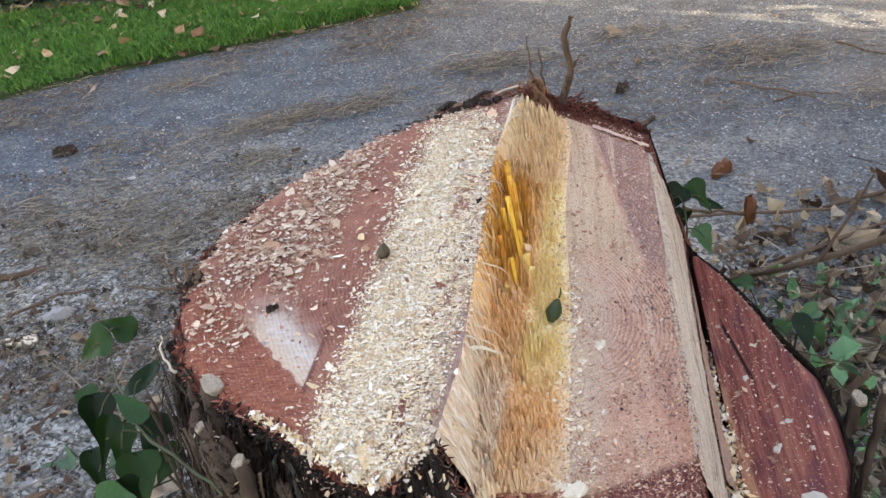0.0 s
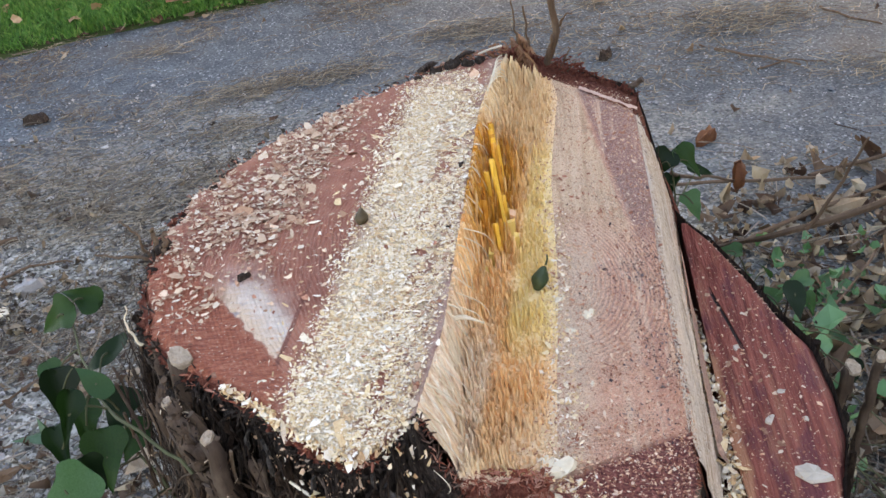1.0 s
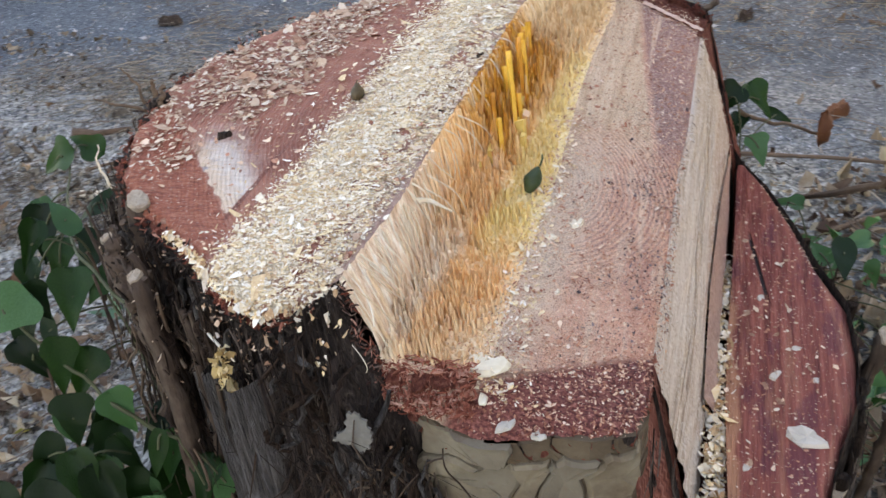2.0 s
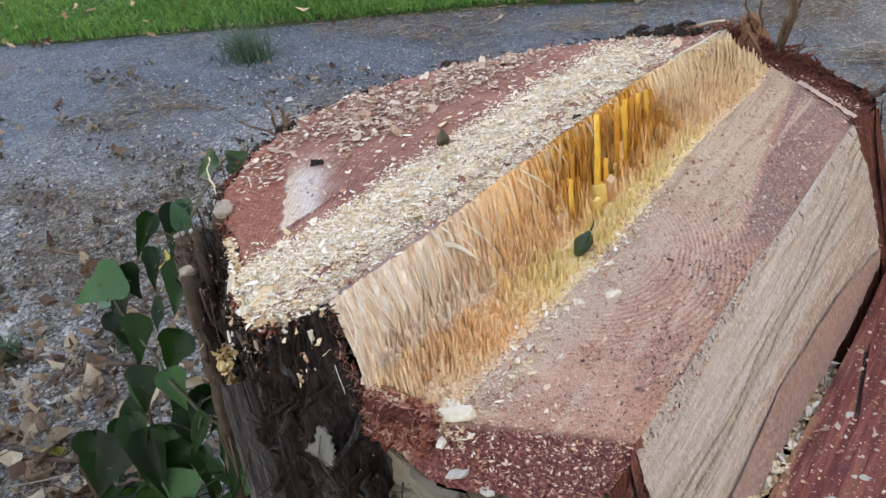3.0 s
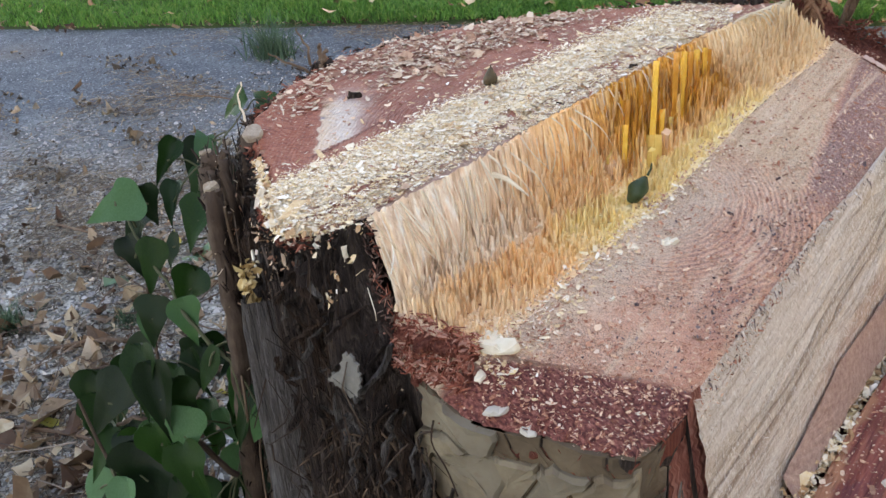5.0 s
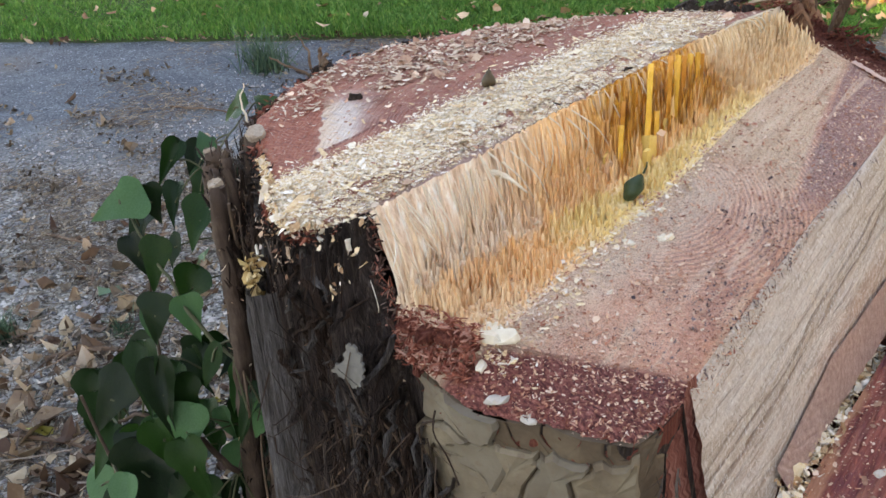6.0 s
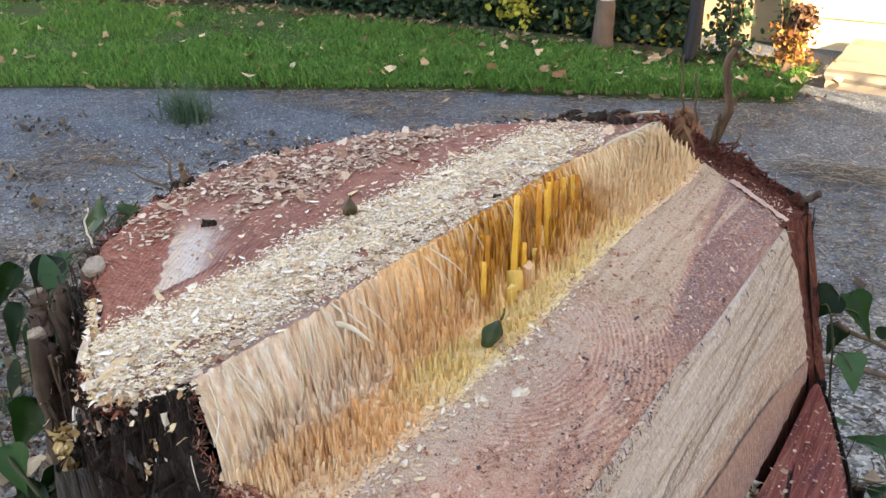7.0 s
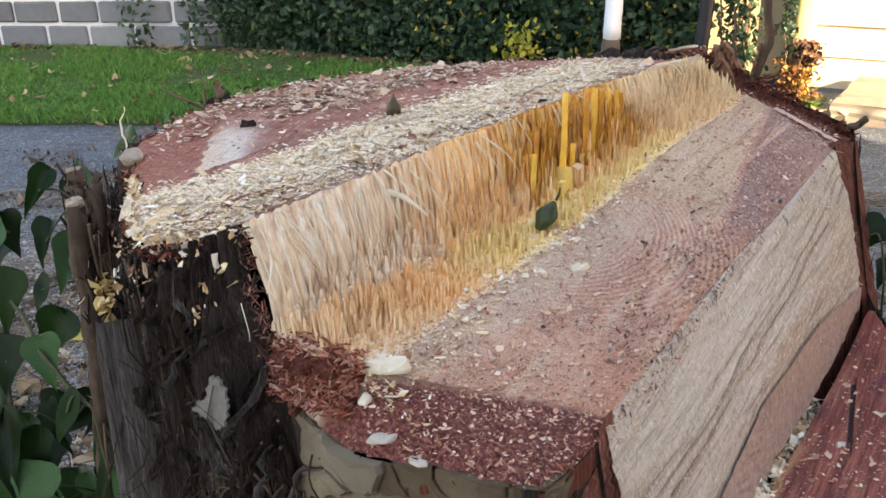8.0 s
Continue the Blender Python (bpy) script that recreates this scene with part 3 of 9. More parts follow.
# ---- ground: one sheet to the horizon ----
xs = np.unique(np.r_[np.linspace(-400, -12, 12), np.linspace(-12, -4, 20), np.linspace(-4, 4, 120), np.linspace(4, 12, 20), np.linspace(12, 400, 12)])
gx, gy = np.meshgrid(xs, xs, indexing="ij")
gp = np.stack([gx.ravel(), gy.ravel(), 0 * gx.ravel()], 1)
gp[:, 2] = 0.014 * (fbm(gp, (1.4, 1.4, 1), 3) - 0.5) * (np.abs(gp[:, 0]) < 12) - 0.004
ground = part_np("ground", gp, grid_faces(len(xs), len(xs)), ASPHALT, smooth=True)
tagged(ground, "dark grey asphalt path strewn with grit and dry needles", "ground", kind="structure")


def lawn_near(x):
    """The lawn's edge against the path."""
    return np.interp(x, [-12, -5.4, -4.6, -3.1, -2.1, -1.6, -0.57, -0.3], [-0.4, 2.62, 2.95, 3.72, 4.26, 4.42, 4.86, 4.98])


def lawn_far(x):
    return np.interp(x, [-12, -7.4, -6.8, -5.8, -4.8, -3.8, -2.6, -1.9, -1.2, -0.6, -0.3], [2.3, 4.3, 4.45, 4.78, 5.02, 5.15, 5.13, 5.1, 5.16, 5.2, 5.1])


lx = np.linspace(-12, -0.56, 160)
la = np.stack([lx, lawn_near(lx) + 0.03 * (vnoise(np.stack([lx * 5, lx * 0, lx * 0], 1)) - 0.5), 0 * lx - 0.01], 1)
lb = np.stack([lx, lawn_far(lx) + 0.25, 0 * lx + 0.03], 1)
lv = ruled(la, lb, 160, 24)
lw = np.tile(np.linspace(0, 1, 24), 160)
lv[:, 2] += 0.035 * np.minimum(1, lw * 8) + 0.02 * fbm(lv, (2, 2, 1), 2) * (lw > 0.02)
lawn = part_np("lawn", lv, grid_faces(160, 24), TURF, smooth=True)
tagged(lawn, "green mown lawn strip with fallen leaves beside the path", "lawn", kind="structure")

# ---- the stump ----
EDGE = [(0.016, 0.546, 1.045), (0.033, 0.639, 1.05), (0.040, 0.774, 1.052), (0.045, 0.868, 1.051), (0.055, 1.067, 1.049), (0.070, 1.17, 1.047), (0.087, 1.232, 1.045)]
BACK_RIM = [(0.016, 0.546, 1.045), (-0.005, 0.520, 1.042), (-0.033, 0.504, 1.040), (-0.092, 0.536, 1.042), (-0.113, 0.561, 1.040), (-0.172, 0.602, 1.036), (-0.215, 0.628, 1.034),
            (-0.255, 0.668, 1.038), (-0.282, 0.74, 1.043), (-0.296, 0.815, 1.046), (-0.272, 0.92, 1.047), (-0.215, 1.02, 1.047), (-0.13, 1.115, 1.047), (-0.05, 1.18, 1.047), (0.02, 1.225, 1.046), (0.087, 1.24, 1.045)]
far_rim = poly(BACK_RIM[7:], 90)
far_in = far_rim - np.array([0.06, 0.86, 1.046])
far_swing = 0.014 * (fbm(far_rim, (55, 55, 1), 3) - 0.5) * np.minimum(1, np.minimum(np.arange(90), 89 - np.arange(90)) / 8)
far_rim[:, :2] += far_in[:, :2] / np.linalg.norm(far_in[:, :2], axis=1)[:, None] * far_swing[:, None]
BACK_RIM = BACK_RIM[:8] + [tuple(p) for p in far_rim[1:].tolist()]
HINGE_FOOT = [(0.046, 0.537, 0.980), (0.045, 0.60, 0.983), (0.043, 0.66, 0.985), (0.048, 0.774, 0.988), (0.053, 0.868, 0.992), (0.063, 1.067, 1.005), (0.077, 1.17, 1.018), (0.091, 1.236, 1.032)]
NOTCH_LEFT = [(0.128, 0.541, 0.967), (0.133, 0.66, 0.974), (0.140, 0.776, 0.980), (0.141, 0.87, 0.986), (0.141, 0.968, 0.996), (0.146, 1.04, 1.004), (0.158, 1.17, 1.010), (0.152, 1.226, 1.012)]
NOTCH_RIGHT = [(0.252, 0.618, 0.933), (0.254, 0.722, 0.945), (0.256, 0.88, 0.959), (0.262, 0.95, 0.963), (0.266, 1.172, 0.978)]
FACE_FOOT = [(0.306, 0.583, 0.715), (0.303, 0.70, 0.79), (0.302, 0.836, 0.822), (0.310, 1.0, 0.828), (0.321, 1.145, 0.812)]
SLAB_IN = [(0.330, 0.560, 0.788), (0.324, 0.70, 0.789), (0.324, 0.80, 0.790), (0.3275, 0.90, 0.790), (0.330, 1.0, 0.793), (0.3305, 1.08, 0.800), (0.3305, 1.125, 0.806)]
SLAB_OUT = [(0.375, 0.548, 0.785), (0.414, 0.615, 0.79), (0.430, 0.680, 0.798), (0.447, 0.735, 0.802), (0.451, 0.80, 0.806), (0.447, 0.87, 0.809), (0.420, 0.93, 0.812), (0.397, 1.00, 0.815), (0.366, 1.075, 0.819), (0.338, 1.138, 0.812), (0.332, 1.140, 0.808)]
FRONT_RIM = [(0.254, 0.605, 0.930), (0.253, 0.566, 0.930), (0.245, 0.541, 0.930), (0.213, 0.528, 0.931), (0.184, 0.527, 0.931), (0.167, 0.518, 0.931), (0.140, 0.512, 0.931), (0.125, 0.511, 0.931), (0.108, 0.515, 0.932), (0.090, 0.521, 0.934), (0.074, 0.525, 0.936), (0.058, 0.525, 0.942), (0.050, 0.527, 0.950), (0.046, 0.530, 0.966)]

stump = thing("tree_stump", (0.06, 0.86, 0.0), "freshly felled conifer stump with stepped sawn top and torn hinge", "tree stump")


# back cut
NU, NV = 170, 130
tv = ruled(EDGE, BACK_RIM, NU, NV)
w = np.tile(np.linspace(0, 1, NV), NU)
tv[:, 2] += 0.004 * (fbm(tv, (30, 30, 1), 4) - 0.5) + 0.0016 * (vnoise(tv, (500, 120, 1)) - 0.5)
tv[:, 2] -= 0.010 * np.clip((w - 0.94) / 0.06, 0, 1) ** 2 * (0.4 + vnoise(tv, (90, 90, 1)))
hu = -(tv[:, 0] - 0.014) * 0.994 + (tv[:, 1] - 0.546) * 0.106
heap = np.clip((hu - 0.006) / 0.02, 0, 1) * np.clip((0.118 - hu) / 0.03, 0, 1)
tv[:, 2] += heap * (0.0005 + 0.004 * fbm(tv, (45, 45, 1), 4)) * np.clip((1.19 - tv[:, 1]) / 0.12, 0, 1)
part_np("back_cut", tv, grid_faces(NU, NV), RED, stump, "rust-red sawn heartwood partly covered in sawdust", smooth=True)

outer = []
for k, (x, y, z) in enumerate(BACK_RIM):
    d = Vector((x - 0.06, y - 0.86, 0)).normalized()
    outer.append((x + 0.006 * d.x, y + 0.006 * d.y, z - 0.013))
ov = ruled([(x, y, z - 0.006) for x, y, z in BACK_RIM], outer, 420, 8)
wv = np.tile(np.linspace(0, 1, 8), 420)
rg_ = fbm(ov, (170, 170, 60), 4) - 0.5
ov[:, 2] += 0.016 * rg_ * np.minimum(1, wv * 3)
ov[:, 0] += 0.020 * rg_ * wv * np.sign(ov[:, 0] - 0.06)
ov[:, 1] += 0.020 * rg_ * wv * np.sign(ov[:, 1] - 0.86)
part_np("ragged_bark_edge", ov, grid_faces(420, 8), BARK_RED, stump, "rust-red ragged bark edge")

# hinge wall, hinge floor
NU, NV = 760, 26
hv = ruled(EDGE, [(x, y, z - 0.010) for x, y, z in HINGE_FOOT], NU, NV)
along = np.repeat(np.arange(NU), NV)
w = np.tile(np.linspace(0, 1, NV), NU)
nz = fbm(np.stack([hv[:, 1] * 1.0, hv[:, 2] * 0.10, 0 * w], 1), (190, 120, 1), 4) - 0.5
# torn in upright plates: shallow at the near end, deep round the heart
rpl = np.random.default_rng(404)
cuts = np.cumsum(rpl.uniform(0.002, 0.011, 160)) + 0.53
step_ = rpl.uniform(-0.5, 0.5, 161)[np.searchsorted(cuts, hv[:, 1] + 0.0015 * (vnoise(hv, (1, 90, 60)) - 0.5))]
deep = np.interp(hv[:, 1], [0.54, 0.66, 0.74, 0.82, 0.90, 1.06, 1.12, 1.24], [0.002, 0.004, 0.010, 0.014, 0.018, 0.016, 0.008, 0.006])
body = np.sin(np.clip(w * 1.25, 0, 1) * math.pi * 0.5)
hv[:, 0] += (nz * np.interp(hv[:, 1], [0.6, 0.8], [0.005, 0.011]) + step_ * deep) * body + 0.004 * np.sin(w * math.pi)
hv[:, 2] += 0.003 * vnoise(hv, (1, 260, 1)) * (w < 0.02)
HINGE_GRID = hv.reshape(NU, NV, 3).copy()
part_np("torn_hinge_wall", hv, grid_faces(NU, NV), HINGE, stump, "splintered amber holding wood")

NU, NV = 260, 44
fv = ruled(HINGE_FOOT, NOTCH_LEFT, NU, NV)
w = np.tile(np.linspace(0, 1, NV), NU)
fv[:, 2] += 0.010 * (fbm(fv, (120, 120, 1), 3) - 0.55) * np.sin(np.clip(w, 0.02, 0.98) * math.pi) ** 0.5 - 0.006 * np.sin(w * math.pi)
part_np("torn_hinge_floor", fv, grid_faces(NU, NV), HINGE, stump, "splintered amber holding wood")

# notch cut and its dark front rim
NU, NV = 190, 70
nv_ = ruled(NOTCH_LEFT, NOTCH_RIGHT, NU, NV)
nv_[:, 2] += 0.0026 * (fbm(nv_, (40, 40, 1), 4) - 0.5) + 0.0012 * (vnoise(nv_, (120, 500, 1)) - 0.5)
nv_[:, 2] -= 0.005 * np.clip((np.tile(np.linspace(0, 1, NV), NU) - 0.93) / 0.07, 0, 1) ** 2
part_np("notch_cut", nv_, grid_faces(NU, NV), NOTCH, stump, "pinkish sawn notch face with growth rings", smooth=True)

NU, NV = 110, 22
front_in = [(0.252, 0.618, 0.933), (0.19, 0.584, 0.951), (0.128, 0.546, 0.967), (0.085, 0.536, 0.975), (0.046, 0.537, 0.980)]
rv = ruled(front_in, FRONT_RIM, NU, NV)
w = np.tile(np.linspace(0, 1, NV), NU)
rv[:, 2] += 0.009 * (fbm(rv, (190, 190, 30), 4) - 0.5) * np.minimum(1, w * 5) - 0.008 * w ** 3
part_np("bark_rim", rv, grid_faces(NU, NV), NOTCH, stump, "dark purple-red sawn bark rim", smooth=True)

skirt = []
for x, y, z in FRONT_RIM:
    d = Vector((x - 0.06, y - 0.86, 0)).normalized()
    skirt.append((x + 0.001 * d.x, y + 0.001 * d.y, z - 0.026))
kv_ = ruled([(x, y + 0.002, z - 0.0085) for x, y, z in FRONT_RIM], skirt, 300, 14)
w = np.tile(np.linspace(0, 1, 14), 300)
rag = fbm(kv_, (130, 130, 90), 4) - 0.5
kv_[:, 1] -= 0.006 * rag * np.minimum(1, w * 3)
kv_[:, 2] += 0.012 * (fbm(kv_ + 3, (110, 110, 1), 3) - 0.5) * w
part_np("crumbling_rim", kv_, grid_faces(300, 14), BARK_RED, stump, "crumbling rust-red edge above the bark plates")

# back strip behind the hinge: torn bark at the far side
BACK_IN = [(0.087, 1.230, 1.044), (0.092, 1.232, 1.032), (0.152, 1.221, 1.0105), (0.205, 1.196, 0.9955), (0.267, 1.164, 0.9765)]
BACK_OUT = [(0.087, 1.24, 1.046), (0.115, 1.268, 1.035), (0.16, 1.272, 1.012), (0.21, 1.268, 0.992), (0.276, 1.243, 0.968)]
bv = ruled(BACK_IN, BACK_OUT, 70, 10)
bv[:, 2] += 0.012 * (fbm(bv, (130, 130, 30), 3) - 0.5) * np.minimum(1, np.tile(np.linspace(0, 1, 10), 70) * 2)
pev = ruled([(0.188, 1.207, 1.0030), (0.22, 1.192, 0.9950), (0.2665, 1.170, 0.9825)], [(0.191, 1.2150, 1.0030), (0.223, 1.2000, 0.9950), (0.2690, 1.1775, 0.9825)], 60, 5)
pev[:, 1] += 0.004 * (vnoise(pev, (160, 160, 1)) - 0.5)
pev[:, 2] += 0.002 * (vnoise(pev, (300, 300, 1)) - 0.5)
part_np("pale_far_edge", pev, grid_faces(60, 5), varied("raw_pink_wood", [(0.36, 0.19, 0.13), (0.52, 0.34, 0.25), (0.62, 0.47, 0.37)], 0.85, by="noise", scale=240), stump, "pale raw strip along the notch edge", smooth=True)
part_np("far_bark_rim", bv, grid_faces(70, 10), BARK_RED, stump, "dark red stringy inner bark")

fcv = ruled([(0.268, 1.174, 0.978), (0.297, 1.16, 0.89), (0.324, 1.147, 0.808), (0.335, 1.145, 0.72)], [(0.279, 1.246, 0.966), (0.302, 1.222, 0.89), (0.334, 1.175, 0.808), (0.352, 1.165, 0.72)], 50, 10)
fcv += 0.006 * (fbm(fcv, (70, 70, 20), 3) - 0.5)[:, None] * np.array([1, 0.4, 0])
part_np("far_corner_bark", fcv, grid_faces(50, 10), BARK_RED, stump, "rust-red bark beside the sloping cut")

# long pale sloping face
NU, NV = 200, 70
sv = ruled(NOTCH_RIGHT, FACE_FOOT, NU, NV)
g = fbm(np.stack([sv[:, 2], sv[:, 1] * 0.08, 0 * sv[:, 0]], 1), (90, 90, 1), 4) - 0.5
sv[:, 0] += 0.008 * g * np.minimum(1, 6 * np.tile(np.linspace(0, 1, NV), NU)) + 0.006 * np.sin(np.tile(np.linspace(0, 1, NV), NU) * math.pi)
sv[:, 2] -= 0.005 * np.clip(1 - np.tile(np.linspace(0, 1, NV), NU) / 0.05, 0, 1) ** 2
part_np("sloping_face", sv, grid_faces(NU, NV), FACE, stump, "pale long-grained sloping cut", smooth=True)
kv = ruled(FACE_FOOT, [(x + 0.02, y, z - 0.2) for x, y, z in FACE_FOOT], 60, 8)
part_np("crack_wall", kv, grid_faces(60, 8), BARK_RED, stump)

led_a = [(x - 0.001, y, z + 0.020) for x, y, z in FACE_FOOT if y > 0.69]
led_b = [(float(np.interp(y, [p[1] for p in SLAB_IN], [p[0] for p in SLAB_IN])) - 0.0085, y, float(np.interp(y, [p[1] for p in SLAB_IN], [p[2] for p in SLAB_IN])) + 0.003) for x, y, z in led_a]
ldv = ruled(led_a, led_b, 120, 8)
ldv[:, 2] += 0.006 * (fbm(ldv, (80, 60, 1), 3) - 0.5)
ldv[:, 0] += 0.003 * (vnoise(ldv, (1, 90, 1)) - 0.5) * np.tile(np.linspace(0, 1, 8), 120)
part_np("crack_ledge", ldv, grid_faces(120, 8), RED, stump, "narrow pink ledge along the drying crack", smooth=True)

# the split slab on the low side
NU, NV = 120, 40
pv_ = ruled(SLAB_IN, SLAB_OUT, NU, NV)
w = np.tile(np.linspace(0, 1, NV), NU)
pv_[:, 2] += 0.005 * (fbm(pv_, (40, 12, 1), 4) - 0.5) - 0.014 * np.clip((w - 0.86) / 0.14, 0, 1) ** 2
SLABMAT = slab_wood()
part_np("split_slab", pv_, grid_faces(NU, NV), SLABMAT, stump, "rust-red split slab with loose chips", smooth=True)
qv = ruled(SLAB_IN, [(x + 0.012, y, z - 0.25) for x, y, z in SLAB_IN], 60, 8)
part_np("slab_inner_side", qv, grid_faces(60, 8), BARK_RED, stump)

def shoulder(a, w):
    """The bark's swelling round the near corner, below the torn hinge."""
    return 0.026 * np.exp(-((a + 1.665) / 0.10) ** 2) * np.clip(w / 0.035, 0, 1) ** 0.7


nbv = ruled([(0.0165, 0.5450, 1.046), (0.021, 0.5415, 1.020), (0.030, 0.5365, 0.995), (0.043, 0.5330, 0.974), (0.054, 0.523, 0.948)],
            [(-0.006, 0.519, 1.038), (-0.002, 0.508, 1.005), (0.006, 0.500, 0.970), (0.016, 0.494, 0.930), (0.030, 0.494, 0.890)], 90, 40)
nbw = np.tile(np.linspace(0, 1, 40), 90)
nbf = fbm(np.stack([nbw * 0.045, nbv[:, 2] * 0.16, 0 * nbw], 1), (260, 260, 1), 4) - 0.5
nbv += (0.020 * nbf * np.minimum(1, nbw * 5) + 0.006 * np.sin(nbw * math.pi))[:, None] * np.array([0.35, -0.9, 0.15])
part_np("near_bark_edge", nbv, grid_faces(90, 40), BARK, stump, "dark fibrous bark edge beside the torn hinge")

# bark mantle all round, fluted, down to the ground
RIM = [(x, y, z - 0.009) for x, y, z in BACK_RIM] + [(0.115, 1.268, 1.035), (0.16, 1.272, 1.012), (0.21, 1.268, 0.995), (0.272, 1.25, 0.98), (0.285, 1.21, 0.95), (0.325, 1.16, 0.82)] + SLAB_OUT[::-1][1:] + \
    [(0.330, 0.558, 0.795), (0.306, 0.580, 0.712), (0.285, 0.592, 0.80)] + [(x, y, z - 0.007) for x, y, z in FRONT_RIM] + [(0.042, 0.531, 0.970), (0.029, 0.532, 0.990), (0.018, 0.536, 1.020)]
NU, NV = 900, 90
top = poly(RIM, NU, True)
cx, cy = 0.06, 0.86
ang = np.arctan2(top[:, 1] - cy, top[:, 0] - cx)
rad = np.hypot(top[:, 0] - cx, top[:, 1] - cy)
radb = smooth_line(rad[:, None], 60, True)[:, 0] * 1.05 + 0.03 + 0.035 * np.maximum(0, np.sin(ang * 5 + 0.7)) ** 2
w = np.linspace(0, 1, NV)[None, :]
R0, RB, ZT = rad[:, None], radb[:, None], top[:, 2][:, None]
rr = R0 + (RB - R0) * np.minimum(1, w * 1.1) ** 1.4 + 0.05 * np.clip((w - 0.8) / 0.2, 0, 1) ** 2
zz = ZT * (1 - w) - 0.05 * w
mv = np.stack([cx + rr * np.cos(ang[:, None]), cy + rr * np.sin(ang[:, None]), zz], -1).reshape(-1, 3)
ww = np.tile(w[0], NU)
an = np.repeat(ang, NV)
flute = fbm(np.stack([np.cos(an) * 0.36, np.sin(an) * 0.36, mv[:, 2] * 0.13], 1), (34, 34, 34), 4) - 0.5
fine = fbm(np.stack([np.cos(an) * 0.36, np.sin(an) * 0.36, mv[:, 2] * 0.10], 1), (150, 150, 150), 2) - 0.5
shag = np.clip(ww * 14, 0, 1)
plain = np.clip(1 - np.abs(((an + 1.25 + math.pi) % (2 * math.pi)) - math.pi) / 0.32, 0, 1) > 0
amt = np.where(plain, 0.25, 1.0)
push = (0.045 * flute + 0.014 * fine) * shag * amt - 0.004 * shag * np.where(plain, 1, 0)
push += shoulder(an, ww)
mv[:, 0] += push * np.cos(an)
mv[:, 1] += push * np.sin(an)
part_np("bark_mantle", mv, grid_faces(NU, NV, True), BARK, stump, "dark shaggy fibrous bark")


def mantle(a, z):
    """The bark's plain radius and point at angle a and height z."""
    k = int(np.argmin(np.abs(((ang - a + math.pi) % (2 * math.pi)) - math.pi)))
    wz = min(1.0, max(0.0, (top[k, 2] - z) / (top[k, 2] + 0.05)))
    r = rad[k] + (radb[k] - rad[k]) * min(1, wz * 1.1) ** 1.4 + float(shoulder(a, wz))
    return r, top[k, 2]


# ---- what closes the place: an unseen plain wall, added on the sunny side to shade the stump ----
def box_np(x0, y0, z0, x1, y1, z1):
    v = [(x, y, z) for x in (x0, x1) for y in (y0, y1) for z in (z0, z1)]
    f = [(0, 1, 3, 2), (4, 6, 7, 5), (0, 4, 5, 1), (2, 3, 7, 6), (0, 2, 6, 4), (1, 5, 7, 3)]
    return v, f


wall = part_np("wall_east", *box_np(4.2, -14, 0, 4.5, 2.62, 5.5), RENDERED)
tagged(wall, "plain grey wall added out of view to keep the sun off the stump", "wall", kind="structure")

# ---- background ----
# stone garden wall
def wall_line(s):
    """Along the wall's foot, in metres from its far left end."""
    a, b = Vector((-11.0, 2.86, 0)), Vector((-4.2, 5.61, 0))
    d = (b - a).normalized()
    return a + d * s, d


p0, wd = wall_line(0)
yaw = math.degrees(math.atan2(wd.y, wd.x))
garden_wall = thing("garden_wall", p0, "grey ashlar garden wall with broad white mortar joints", "wall", kind="structure")
WL = 7.5
cv, cf = box_np(0, 0.03, 0, WL, 0.35, 1.75)
core = new("mortar_core", mesh_of("mortar_core", cv, cf, MORTAR))
core.parent = garden_wall
garden_wall.rotation_euler = (0, 0, radians(yaw))
rs = random.Random(5)
z = 0.0
stones = []
for course in range(7):
    hgt = rs.choice((0.20, 0.22, 0.25))
    x = -rs.random() * 0.3
    while x < WL:
        wid = rs.uniform(0.38, 0.72)
        x0, x1 = max(x, 0) + 0.018, min(x + wid, WL) - 0.018
        if x1 - x0 > 0.06:
            stones.append((x0, x1, z + 0.016, min(1.74, z + hgt - 0.016)))
        x += wid
    z += hgt
for x0, x1, z0, z1 in stones:
    bm = bmesh.new()
    bmesh.ops.create_cube(bm, size=1)
    for v in bm.verts:
        v.co = Vector((x0 + (x1 - x0) * (v.co.x + 0.5), 0.0 + 0.10 * (v.co.y + 0.5) + rs.uniform(-0.008, 0.008), z0 + (z1 - z0) * (v.co.z + 0.5)))
    bmesh.ops.bevel(bm, geom=bm.edges[:], offset=0.012, segments=1, affect='EDGES')
    me = bpy.data.meshes.new("stone")
    bm.to_mesh(me)
    bm.free()
    me.materials.append(STONE)
    st = new("stone", me)
    st.parent = garden_wall
    st.location.y = rs.uniform(-0.012, 0.004)


def leaf_cloud(n, place, size, rng, squash=0.85):
    """Many small folded leaves at random places."""
    c = place(n)
    return flakes(c, rng.uniform(0.7, 1.3, n) * size, rng.uniform(0.7, 1.2, n) * size * squash, rng.uniform(0, 6.28, n), rng.normal(0, 0.9, n), rng.normal(0, 0.9, n), rng, 0.3)


